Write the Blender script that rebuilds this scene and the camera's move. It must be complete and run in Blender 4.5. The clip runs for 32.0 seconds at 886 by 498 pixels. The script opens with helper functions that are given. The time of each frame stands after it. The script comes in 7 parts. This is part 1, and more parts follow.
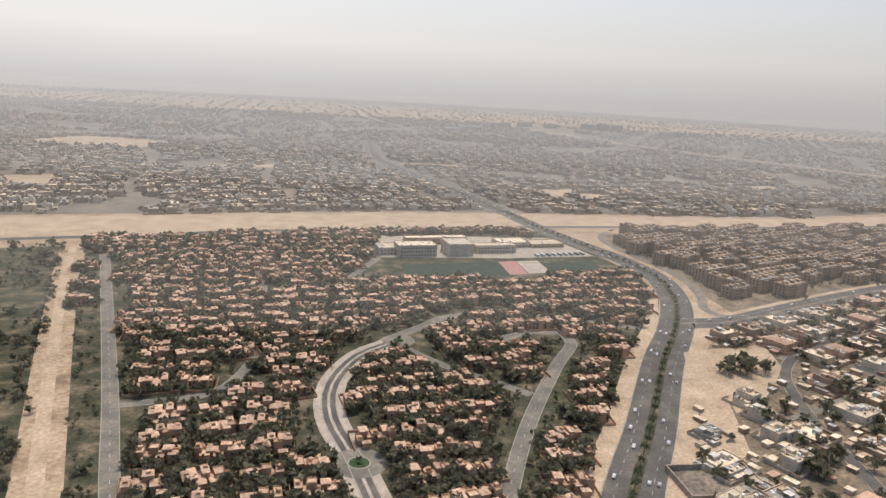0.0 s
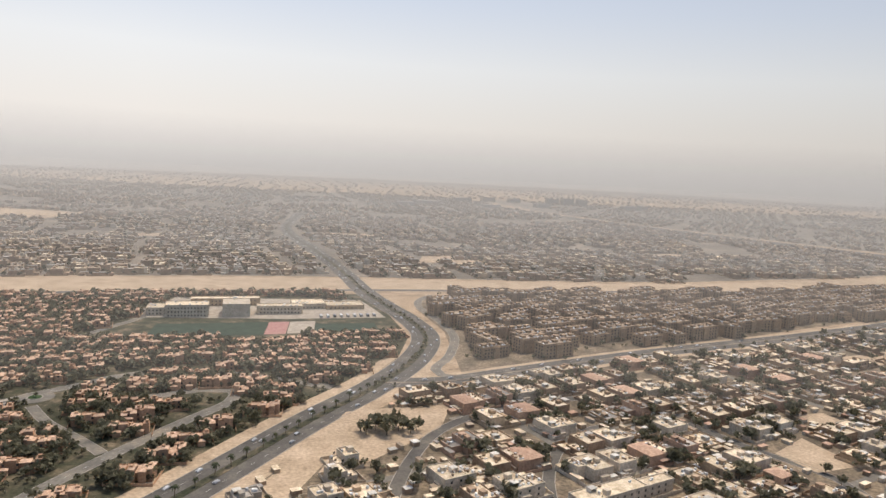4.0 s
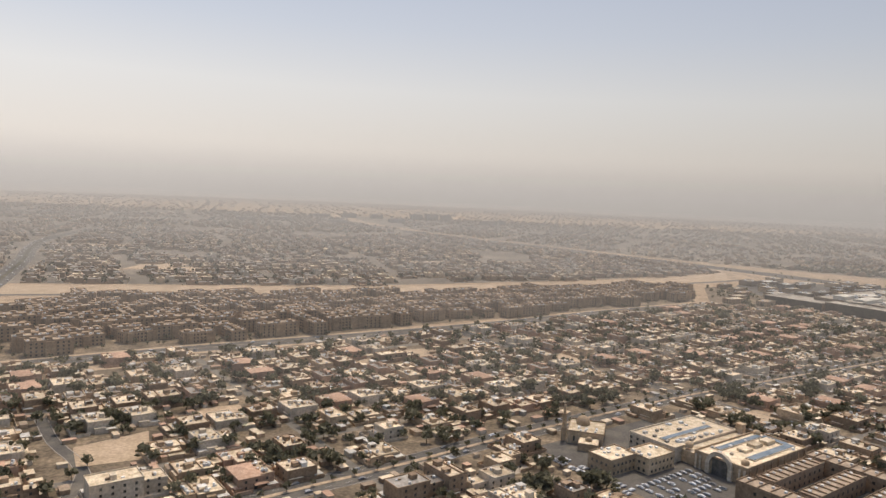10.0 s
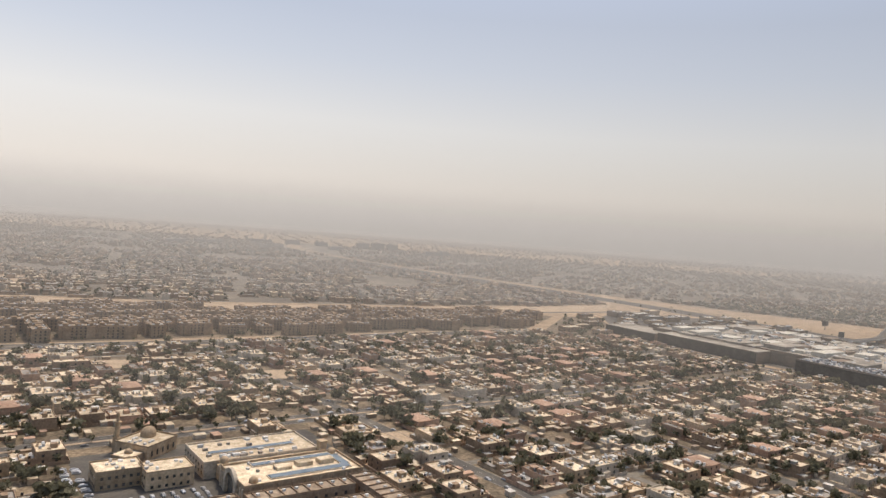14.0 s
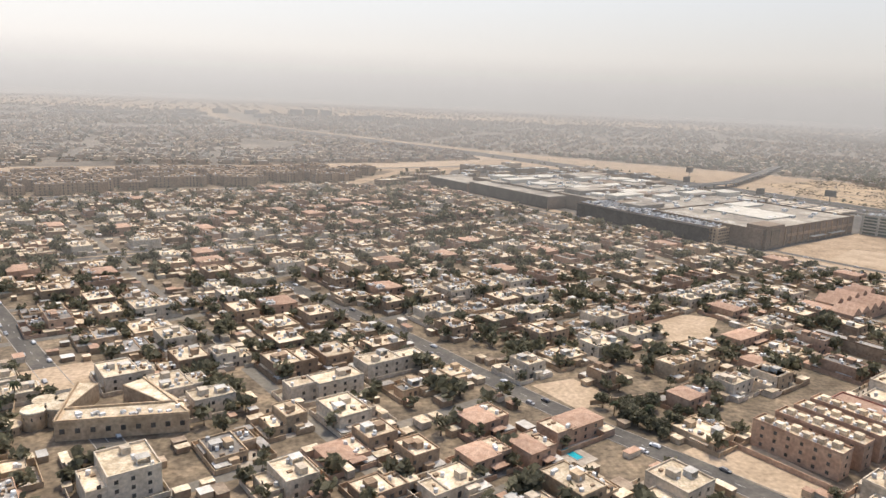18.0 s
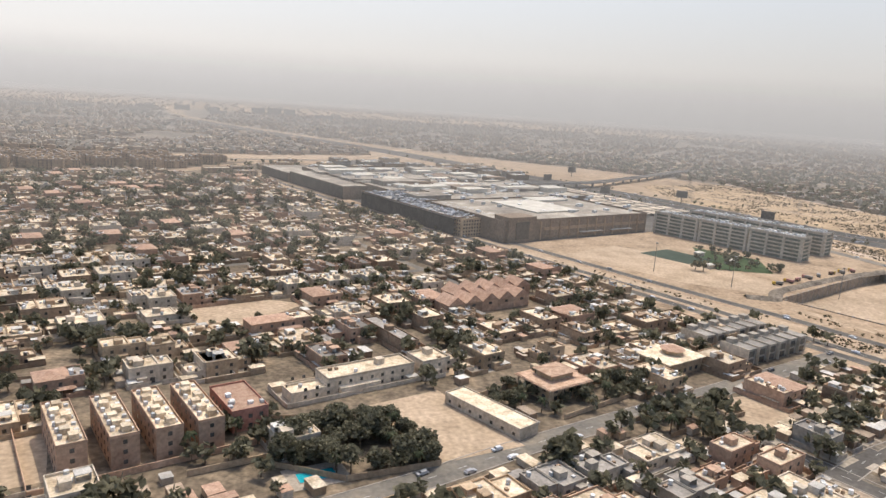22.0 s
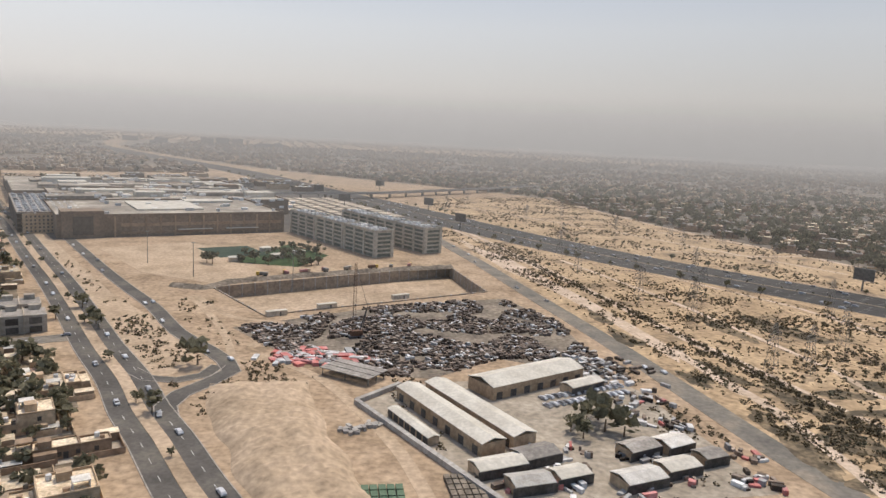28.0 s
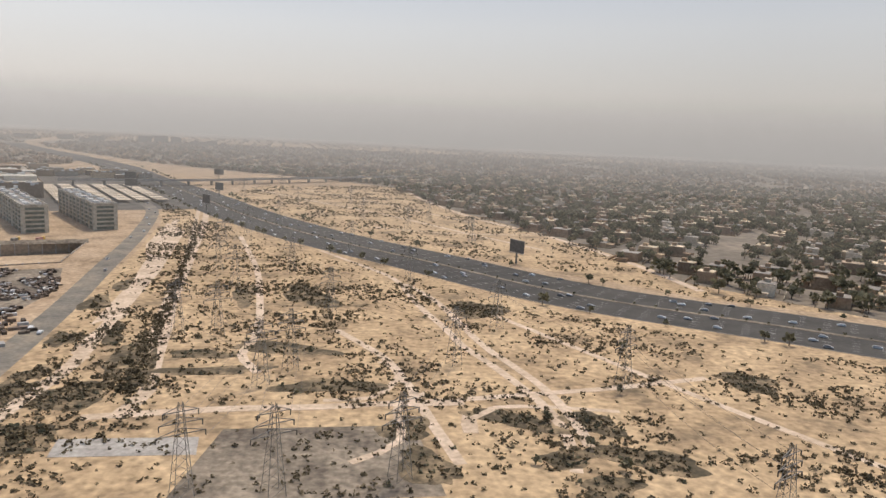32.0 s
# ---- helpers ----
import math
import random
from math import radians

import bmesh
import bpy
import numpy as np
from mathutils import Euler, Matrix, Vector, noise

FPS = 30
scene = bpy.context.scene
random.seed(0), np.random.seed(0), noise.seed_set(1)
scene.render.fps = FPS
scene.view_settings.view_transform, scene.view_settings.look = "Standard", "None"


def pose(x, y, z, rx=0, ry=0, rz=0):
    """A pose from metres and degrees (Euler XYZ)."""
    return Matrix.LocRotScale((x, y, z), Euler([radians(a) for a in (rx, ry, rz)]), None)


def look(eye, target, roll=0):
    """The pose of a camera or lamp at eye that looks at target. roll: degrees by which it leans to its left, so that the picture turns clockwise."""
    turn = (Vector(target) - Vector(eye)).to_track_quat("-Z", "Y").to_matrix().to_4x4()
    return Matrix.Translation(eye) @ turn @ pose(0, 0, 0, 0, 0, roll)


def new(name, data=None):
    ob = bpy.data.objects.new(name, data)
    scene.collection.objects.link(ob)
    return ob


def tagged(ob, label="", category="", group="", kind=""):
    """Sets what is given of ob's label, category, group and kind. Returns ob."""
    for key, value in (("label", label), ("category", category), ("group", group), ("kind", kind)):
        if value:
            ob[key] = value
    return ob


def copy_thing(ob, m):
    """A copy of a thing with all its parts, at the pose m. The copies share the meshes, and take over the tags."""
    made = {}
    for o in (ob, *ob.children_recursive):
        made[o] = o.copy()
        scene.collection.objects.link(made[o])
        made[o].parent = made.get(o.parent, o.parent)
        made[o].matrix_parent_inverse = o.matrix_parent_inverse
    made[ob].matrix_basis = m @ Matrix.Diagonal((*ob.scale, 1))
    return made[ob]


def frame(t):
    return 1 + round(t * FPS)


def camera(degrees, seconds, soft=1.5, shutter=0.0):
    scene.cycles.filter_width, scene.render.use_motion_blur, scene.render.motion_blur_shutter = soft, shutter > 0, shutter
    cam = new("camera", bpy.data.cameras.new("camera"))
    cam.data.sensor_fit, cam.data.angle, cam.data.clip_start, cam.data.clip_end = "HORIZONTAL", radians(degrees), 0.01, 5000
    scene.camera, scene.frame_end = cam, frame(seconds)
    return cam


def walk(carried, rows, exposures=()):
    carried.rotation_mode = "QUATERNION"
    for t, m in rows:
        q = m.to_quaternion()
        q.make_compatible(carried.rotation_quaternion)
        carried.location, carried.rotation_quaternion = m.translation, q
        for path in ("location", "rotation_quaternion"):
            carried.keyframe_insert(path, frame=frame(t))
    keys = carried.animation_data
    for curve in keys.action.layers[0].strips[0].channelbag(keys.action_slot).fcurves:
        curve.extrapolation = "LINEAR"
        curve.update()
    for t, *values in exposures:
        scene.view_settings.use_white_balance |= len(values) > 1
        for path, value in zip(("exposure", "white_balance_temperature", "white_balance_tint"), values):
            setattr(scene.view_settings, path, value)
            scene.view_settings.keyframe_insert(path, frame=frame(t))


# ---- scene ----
cam = camera(64.34, 32.0, soft=1.5)
S = 0.56   # one plan unit in metres: every place, size and height below is drawn in plan units

# seconds, x, y, z, then yaw to the left of +y, pitch and lean in degrees; the flight goes along +x
PATH = [
    (0.0, 0.00, -0.00, 197.53, -6.03, -13.28, 3.43),
    (0.5, 34.64, 0.57, 195.87, -5.30, -11.38, 2.90),
    (1.0, 69.29, 1.12, 194.22, -2.80, -10.37, 2.31),
    (1.5, 103.95, 1.65, 192.57, -2.88, -8.94, 2.53),
    (2.0, 138.63, 2.16, 190.93, -2.79, -8.09, 2.09),
    (2.5, 173.31, 2.66, 189.28, -3.64, -5.80, 3.49),
    (4.5, 312.17, 4.48, 182.69, -4.60, -7.16, 2.66),
    (5.0, 346.91, 4.89, 181.05, -6.15, -6.19, 3.40),
    (5.5, 381.66, 5.28, 179.41, -6.71, -6.12, 2.92),
    (6.0, 416.43, 5.66, 177.76, -6.84, -5.25, 2.27),
    (6.5, 451.20, 6.02, 176.12, -6.79, -5.04, 1.39),
    (7.0, 485.99, 6.36, 174.48, -7.46, -5.53, 0.95),
    (7.5, 520.79, 6.68, 172.84, -6.68, -6.60, 1.15),
    (8.0, 555.60, 6.98, 171.20, -6.61, -4.16, 2.88),
    (8.5, 590.42, 7.27, 169.56, -7.79, -0.97, 3.42),
    (9.0, 625.26, 7.54, 167.92, -8.97, -1.26, 3.31),
    (9.5, 660.10, 7.79, 166.28, -8.89, -3.82, 2.77),
    (10.0, 694.96, 8.03, 164.64, -8.78, -4.83, 2.70),
    (10.5, 729.83, 8.24, 163.01, -9.80, -5.20, 2.17),
    (11.0, 764.71, 8.44, 161.37, -10.24, -2.95, 2.92),
    (11.5, 799.60, 8.62, 159.74, -10.51, -2.53, 4.18),
    (12.0, 834.50, 8.78, 158.10, -10.01, -2.58, 4.96),
    (12.5, 869.42, 8.93, 156.47, -9.61, -3.63, 4.75),
    (13.0, 904.34, 9.05, 154.83, -8.64, -3.67, 3.93),
    (13.5, 939.28, 9.16, 153.20, -9.02, -1.35, 4.36),
    (15.5, 1079.14, 9.41, 146.68, -7.27, -7.04, 4.48),
    (16.0, 1114.14, 9.42, 145.05, -8.15, -8.46, 3.97),
    (16.5, 1149.14, 9.42, 143.42, -8.83, -9.12, 3.92),
    (17.0, 1184.16, 9.40, 141.79, -9.99, -11.10, 4.07),
    (17.5, 1219.19, 9.36, 140.17, -10.18, -13.15, 3.52),
    (18.0, 1254.23, 9.31, 138.54, -9.89, -12.42, 2.57),
    (18.5, 1289.28, 9.23, 136.92, -9.35, -11.17, 2.51),
    (19.0, 1324.34, 9.13, 135.29, -8.37, -11.90, 2.68),
    (19.5, 1359.42, 9.02, 133.67, -8.30, -12.14, 3.02),
    (20.0, 1394.50, 8.89, 132.04, -8.44, -11.98, 4.61),
    (20.5, 1429.60, 8.74, 130.42, -9.58, -11.34, 5.30),
    (21.0, 1464.71, 8.57, 128.80, -9.93, -11.62, 4.94),
    (21.5, 1499.83, 8.38, 127.18, -8.74, -12.17, 3.82),
    (22.0, 1534.96, 8.17, 125.56, -8.51, -11.89, 3.86),
    (22.5, 1570.10, 7.95, 123.94, -7.86, -12.03, 3.86),
    (23.0, 1605.26, 7.70, 122.32, -8.18, -11.33, 3.99),
    (23.5, 1640.42, 7.44, 120.70, -8.62, -11.09, 3.95),
    (24.0, 1675.60, 7.15, 119.08, -8.62, -11.00, 3.73),
    (24.5, 1710.79, 6.85, 117.47, -8.50, -11.30, 3.13),
    (26.5, 1851.66, 5.45, 111.01, -5.64, -8.41, 3.87),
    (27.0, 1886.91, 5.05, 109.39, -5.62, -11.97, 2.03),
    (27.5, 1922.17, 4.63, 107.78, -5.65, -11.83, 1.86),
    (28.0, 1957.43, 4.20, 106.17, -5.72, -9.18, 3.11),
    (28.5, 1992.72, 3.74, 104.56, -6.05, -6.46, 5.51),
    (29.0, 2028.01, 3.27, 102.95, -6.41, -5.68, 6.32),
    (29.5, 2063.31, 2.77, 101.34, -7.60, -5.24, 6.09),
    (30.0, 2098.63, 2.26, 99.73, -8.81, -6.52, 4.81),
    (30.5, 2133.95, 1.72, 98.12, -9.35, -7.42, 3.87),
    (31.0, 2169.29, 1.17, 96.51, -9.16, -7.53, 3.34),
    (31.5, 2204.64, 0.59, 94.90, -8.95, -8.80, 2.34),
    (32.0, 2240.00, -0.00, 93.30, -5.92, -8.98, 2.79),
]


def heading(x, y, z, yaw, pitch, lean):
    a, b = radians(yaw), radians(pitch)
    return look((x, y, z), (x - math.sin(a) * math.cos(b) * 50, y + math.cos(a) * math.cos(b) * 50, z + math.sin(b) * 50), lean)


walk(
    cam,
    [(t, heading(x * S, y * S, z * S, *turn)) for t, x, y, z, *turn in PATH],
    exposures=[(0.0, 0.1, 6150, 10), (3.0, 0.1, 6250, 10), (6.0, 0.02, 6500, 10), (9.0, -0.06, 6550, 11), (13.5, -0.02, 6550, 11), (16.0, 0.2, 6400, 10), (18.0, 0.33, 6250, 10), (20.0, 0.22, 6200, 10), (22.0, 0.24, 6150, 10), (24.0, 0.2, 6150, 10), (27.0, -0.02, 6200, 10), (28.0, -0.06, 6180, 10), (29.0, -0.1, 6500, 11), (30.0, -0.08, 6480, 11), (32.0, -0.04, 6330, 10)],
)

# ---------------------------------------------------------------- light
SUN_EL, SUN_AZ = 64.0, 22.0
world = bpy.data.worlds.new("sky")
scene.world = world
world.use_nodes = True
wn = world.node_tree.nodes
wn.clear()
sky = wn.new("ShaderNodeTexSky")
sky.sky_type = "NISHITA"
sky.sun_disc = False
sky.sun_elevation, sky.sun_rotation = radians(SUN_EL), radians(SUN_AZ)
sky.air_density, sky.dust_density, sky.ozone_density = 1.0, 3.0, 1.0
bg = wn.new("ShaderNodeBackground")
bg.inputs["Strength"].default_value = 0.185
wo = wn.new("ShaderNodeOutputWorld")
dusty = wn.new("ShaderNodeVectorMath")   # dust in the air warms the sky's light
dusty.operation = "MULTIPLY"
dusty.inputs[1].default_value = (1.02, 0.99, 0.94)
world.node_tree.links.new(sky.outputs[0], dusty.inputs[0])
world.node_tree.links.new(dusty.outputs[0], bg.inputs[0])
world.node_tree.links.new(bg.outputs[0], wo.inputs[0])

sun_data = bpy.data.lights.new("sun", "SUN")
sun_data.energy, sun_data.angle, sun_data.color = 2.35, radians(1.2), (1.0, 0.905, 0.755)
sun = new("sun", sun_data)
sd = Vector((math.sin(radians(SUN_AZ)) * math.cos(radians(SUN_EL)), math.cos(radians(SUN_AZ)) * math.cos(radians(SUN_EL)), math.sin(radians(SUN_EL))))
sun.matrix_world = look(sd * 500, (0, 0, 0))

# ---------------------------------------------------------------- materials
MATS = {}


def material(name, stops, scale=0.2, detail=5.0, rough=0.85, vary=0.0, by="object", fine=3.0, bump=0.25, metal=0.0, dirt=0.25, thin=0.0):
    """Surface of a few colours mixed by coarse and fine noise in metres; vary: how far single pieces differ in brightness."""
    m = bpy.data.materials.new(name)
    m.use_nodes = True
    n, l = m.node_tree.nodes, m.node_tree.links
    b = n["Principled BSDF"]
    b.inputs["Roughness"].default_value = rough
    b.inputs["Metallic"].default_value = metal
    b.inputs["Specular IOR Level"].default_value = 0.5 if rough < 0.6 else 0.2
    geo = n.new("ShaderNodeNewGeometry")
    big = n.new("ShaderNodeTexNoise")
    big.inputs["Scale"].default_value, big.inputs["Detail"].default_value, big.inputs["Roughness"].default_value = scale / S, detail, 0.62
    l.new(geo.outputs["Position"], big.inputs["Vector"])
    ramp = n.new("ShaderNodeValToRGB")
    el = ramp.color_ramp.elements
    while len(el) < len(stops):
        el.new(0.5)
    for e, (p, c) in zip(el, stops):
        e.position, e.color = p, (*c, 1)
    l.new(big.outputs["Fac"], ramp.inputs["Fac"])
    small = n.new("ShaderNodeTexNoise")
    small.inputs["Scale"].default_value, small.inputs["Detail"].default_value = fine / S, 3.0
    l.new(geo.outputs["Position"], small.inputs["Vector"])
    shade = n.new("ShaderNodeMapRange")
    shade.inputs["From Min"].default_value, shade.inputs["From Max"].default_value = 0.3, 0.7
    shade.inputs["To Min"].default_value, shade.inputs["To Max"].default_value = 1.0 - dirt, 1.0 + dirt * 0.6
    l.new(small.outputs["Fac"], shade.inputs["Value"])
    mul = n.new("ShaderNodeVectorMath")
    mul.operation = "SCALE"
    l.new(ramp.outputs["Color"], mul.inputs[0])
    l.new(shade.outputs["Result"], mul.inputs["Scale"])
    out = mul.outputs[0]
    if vary:
        if by == "object":
            rnd = n.new("ShaderNodeObjectInfo").outputs["Random"]
        else:
            rnd = geo.outputs["Random Per Island"]
        r2 = n.new("ShaderNodeMapRange")
        r2.inputs["To Min"].default_value, r2.inputs["To Max"].default_value = 1.0 - vary, 1.0 + vary
        l.new(rnd, r2.inputs["Value"])
        mul2 = n.new("ShaderNodeVectorMath")
        mul2.operation = "SCALE"
        l.new(out, mul2.inputs[0])
        l.new(r2.outputs["Result"], mul2.inputs["Scale"])
        out = mul2.outputs[0]
    l.new(out, b.inputs["Base Color"])
    if thin:   # leaves let a part of the sun through
        mixs, tl = n.new("ShaderNodeMixShader"), n.new("ShaderNodeBsdfTranslucent")
        mixs.inputs[0].default_value = thin
        l.new(out, tl.inputs["Color"])
        l.new(b.outputs[0], mixs.inputs[1])
        l.new(tl.outputs[0], mixs.inputs[2])
        l.new(mixs.outputs[0], n["Material Output"].inputs["Surface"])
    if bump:
        bp = n.new("ShaderNodeBump")
        bp.inputs["Strength"].default_value, bp.inputs["Distance"].default_value = bump, 0.3 * S
        l.new(small.outputs["Fac"], bp.inputs["Height"])
        l.new(bp.outputs["Normal"], b.inputs["Normal"])
    MATS[name] = m
    return m


def two(a, b):
    return [(0.38, a), (0.62, b)]


material("sand", [(0.3, (0.196, 0.140, 0.089)), (0.4, (0.304, 0.216, 0.134)), (0.5, (0.392, 0.282, 0.179)), (0.66, (0.461, 0.340, 0.225))], scale=0.04, detail=12, fine=0.35, dirt=0.35, rough=0.95)
material("pale_sand", [(0.3, (0.314, 0.229, 0.147)), (0.45, (0.421, 0.313, 0.205)), (0.65, (0.510, 0.381, 0.258))], scale=0.045, detail=12, fine=0.45, dirt=0.28, rough=0.95)
material("town_ground", [(0.3, (0.1, 0.076, 0.05)), (0.5, (0.18, 0.138, 0.092)), (0.68, (0.31, 0.232, 0.15))], scale=0.05, detail=8, fine=0.4, dirt=0.35, rough=0.95)
material("desert_floor", [(0.36, (0.519, 0.374, 0.220)), (0.47, (0.461, 0.329, 0.191)), (0.54, (0.402, 0.283, 0.164)), (0.61, (0.294, 0.210, 0.125)), (0.69, (0.186, 0.138, 0.085))], scale=0.03, detail=14, fine=0.3, dirt=0.4, rough=0.95)
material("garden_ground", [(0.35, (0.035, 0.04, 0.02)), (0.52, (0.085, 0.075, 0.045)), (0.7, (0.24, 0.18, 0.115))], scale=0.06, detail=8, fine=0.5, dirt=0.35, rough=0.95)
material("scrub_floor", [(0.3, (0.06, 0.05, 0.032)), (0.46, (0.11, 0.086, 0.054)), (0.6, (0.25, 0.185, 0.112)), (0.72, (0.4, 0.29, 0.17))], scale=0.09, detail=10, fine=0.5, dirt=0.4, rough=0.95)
# far-district tones: haze is put into this greyed ground and leaf colour
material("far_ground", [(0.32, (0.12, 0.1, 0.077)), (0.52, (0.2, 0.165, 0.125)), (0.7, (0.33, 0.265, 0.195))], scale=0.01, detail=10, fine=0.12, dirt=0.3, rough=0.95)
material("hazed_leaves", two((0.085, 0.08, 0.05), (0.14, 0.13, 0.085)), scale=0.3, fine=1.5, vary=0.35, by="island", rough=0.9, dirt=0.3, thin=0.35)
material("asphalt", [(0.3, (0.08, 0.072, 0.062)), (0.5, (0.112, 0.1, 0.085)), (0.7, (0.175, 0.152, 0.12))], scale=0.05, detail=7, fine=0.6, dirt=0.2, rough=0.9)
material("fresh_asphalt", [(0.3, (0.045, 0.041, 0.036)), (0.7, (0.08, 0.073, 0.063))], scale=0.05, detail=7, fine=0.6, dirt=0.2, rough=0.85)
material("dusty_asphalt", [(0.3, (0.13, 0.117, 0.098)), (0.5, (0.19, 0.168, 0.136)), (0.7, (0.29, 0.24, 0.175))], scale=0.06, detail=7, fine=0.5, dirt=0.2, rough=0.92)
material("paving", two((0.34, 0.285, 0.22), (0.46, 0.39, 0.305)), scale=0.12, fine=0.9, dirt=0.2, rough=0.9)
material("kerb", two((0.27, 0.24, 0.2), (0.4, 0.35, 0.29)), scale=0.3, rough=0.85)
material("paint_white", two((0.34, 0.32, 0.28), (0.62, 0.6, 0.55)), scale=0.5, rough=0.7)
material("lawn", two((0.035, 0.06, 0.02), (0.06, 0.09, 0.035)), scale=0.1, fine=1.2, rough=0.95)
material("pitch", two((0.03, 0.048, 0.03), (0.046, 0.066, 0.043)), scale=0.08, fine=1.0, dirt=0.15, rough=0.9)
material("court_red", two((0.368, 0.181, 0.152), (0.443, 0.241, 0.205)), scale=0.2, rough=0.85)
material("court_green", two((0.1, 0.15, 0.09), (0.14, 0.19, 0.12)), scale=0.2, rough=0.85)
material("pool_water", two((0.02, 0.3, 0.36), (0.03, 0.42, 0.46)), scale=0.6, rough=0.08, dirt=0.1)
material("glass", two((0.06, 0.056, 0.05), (0.11, 0.1, 0.088)), scale=0.4, rough=0.15, vary=0.4, bump=0.0)
material("dark_metal", two((0.06, 0.055, 0.05), (0.12, 0.11, 0.1)), scale=0.5, rough=0.55, metal=0.3)
material("steel", two((0.2, 0.185, 0.16), (0.294, 0.272, 0.24)), scale=0.5, rough=0.65, metal=0.2)
material("bark", two((0.12, 0.085, 0.055), (0.2, 0.15, 0.1)), scale=1.0, rough=0.95)
material("leaves", two((0.128, 0.118, 0.072), (0.205, 0.186, 0.118)), scale=0.3, fine=1.5, vary=0.4, by="island", rough=0.8, dirt=0.3, thin=0.4)
material("palm_leaves", two((0.045, 0.055, 0.025), (0.085, 0.09, 0.045)), scale=0.3, fine=1.5, vary=0.4, by="island", rough=0.7, thin=0.35)
material("track_sand", [(0.3, (0.412, 0.309, 0.211)), (0.5, (0.549, 0.421, 0.302)), (0.68, (0.647, 0.510, 0.381))], scale=0.06, detail=10, fine=0.5, dirt=0.22, rough=0.95)
material("shrub", two((0.095, 0.075, 0.043), (0.165, 0.128, 0.076)), scale=0.1, fine=1.5, vary=0.4, by="island", rough=0.95, thin=0.15)
# dark brown of the sheets that imitate shade on the mall's west side
material("mall_shade_tone", two((0.05, 0.044, 0.038), (0.085, 0.073, 0.06)), scale=0.1, fine=0.5, rough=0.7)
for by, tag in (("object", ""), ("island", "_many")):
    material("cream_wall" + tag, two((0.4, 0.285, 0.175), (0.52, 0.385, 0.25)), scale=0.15, vary=0.25, by=by, fine=0.7, rough=0.9)
    material("white_wall" + tag, two((0.5, 0.41, 0.3), (0.62, 0.52, 0.395)), scale=0.15, vary=0.18, by=by, fine=0.7, rough=0.88)
    material("tan_wall" + tag, two((0.28, 0.19, 0.12), (0.36, 0.255, 0.165)), scale=0.15, vary=0.22, by=by, fine=0.7, rough=0.9)
    material("pink_wall" + tag, two((0.4, 0.255, 0.165), (0.5, 0.335, 0.225)), scale=0.15, vary=0.18, by=by, fine=0.7, rough=0.9)
    material("estate_wall" + tag, two((0.38, 0.225, 0.13), (0.5, 0.315, 0.195)), scale=0.15, vary=0.2, by=by, fine=0.7, rough=0.9)
    material("brown_wall" + tag, two((0.3, 0.205, 0.125), (0.4, 0.28, 0.175)), scale=0.12, vary=0.15, by=by, fine=0.7, rough=0.9)
    material("flat_roof" + tag, [(0.3, (0.4, 0.3, 0.19)), (0.47, (0.6, 0.475, 0.32)), (0.62, (0.76, 0.635, 0.46))], scale=0.22, vary=0.22, by=by, fine=1.1, dirt=0.32, rough=0.9)
    material("brown_roof" + tag, two((0.27, 0.2, 0.138), (0.42, 0.325, 0.23)), scale=0.15, vary=0.2, by=by, fine=0.9, rough=0.9)
    material("grey_roof" + tag, two((0.25, 0.22, 0.185), (0.36, 0.322, 0.275)), scale=0.2, vary=0.25, by=by, fine=0.9, rough=0.9)
    material("tile_roof" + tag, two((0.385, 0.235, 0.155), (0.51, 0.34, 0.235)), scale=0.4, vary=0.18, by=by, fine=2.0, rough=0.85, bump=0.5)
    material("pink_tile" + tag, two((0.42, 0.26, 0.165), (0.62, 0.43, 0.295)), scale=0.4, vary=0.22, by=by, fine=2.0, rough=0.85, bump=0.5)
    material("tank" + tag, two((0.590, 0.568, 0.532), (0.739, 0.717, 0.674)), scale=0.5, vary=0.3, by=by, rough=0.6)
    material("shade_cloth" + tag, two((0.480, 0.437, 0.372), (0.639, 0.596, 0.524)), scale=0.3, vary=0.25, by=by, rough=0.9)
    material("car_paint" + tag, two((0.38, 0.37, 0.36), (0.46, 0.45, 0.44)), scale=0.3, vary=0.75, by=by, rough=0.3, dirt=0.05, bump=0.0)
material("green_glass", two((0.12, 0.135, 0.105), (0.2, 0.215, 0.17)), scale=0.3, rough=0.65, dirt=0.2, bump=0.0)
material("yellow_paint", two((0.55, 0.36, 0.06), (0.62, 0.42, 0.1)), scale=0.5, rough=0.6)
material("tyre", two((0.02, 0.02, 0.02), (0.035, 0.035, 0.035)), rough=0.9)
material("concrete", two((0.318, 0.289, 0.253), (0.434, 0.398, 0.348)), scale=0.1, fine=0.6, rough=0.92)
material("earth_wall", two((0.278, 0.220, 0.162), (0.371, 0.299, 0.220)), scale=0.1, fine=0.5, rough=0.95)
material("mall_wall", two((0.2, 0.148, 0.103), (0.27, 0.2, 0.14)), scale=0.04, fine=0.5, rough=0.9)
material("mall_roof", [(0.35, (0.2, 0.172, 0.14)), (0.5, (0.33, 0.285, 0.225)), (0.65, (0.5, 0.44, 0.35))], scale=0.035, fine=0.4, rough=0.9)
material("grey_wall", two((0.33, 0.285, 0.225), (0.43, 0.375, 0.3)), scale=0.1, fine=0.6, rough=0.88)
material("sheet_metal", two((0.5, 0.45, 0.365), (0.62, 0.57, 0.475)), scale=0.1, fine=0.8, rough=0.7, dirt=0.12)
material("scrap", [(0.3, (0.06, 0.046, 0.036)), (0.5, (0.15, 0.11, 0.08)), (0.7, (0.29, 0.235, 0.185))], scale=0.12, fine=0.8, vary=0.8, by="island", rough=0.75, dirt=0.4)
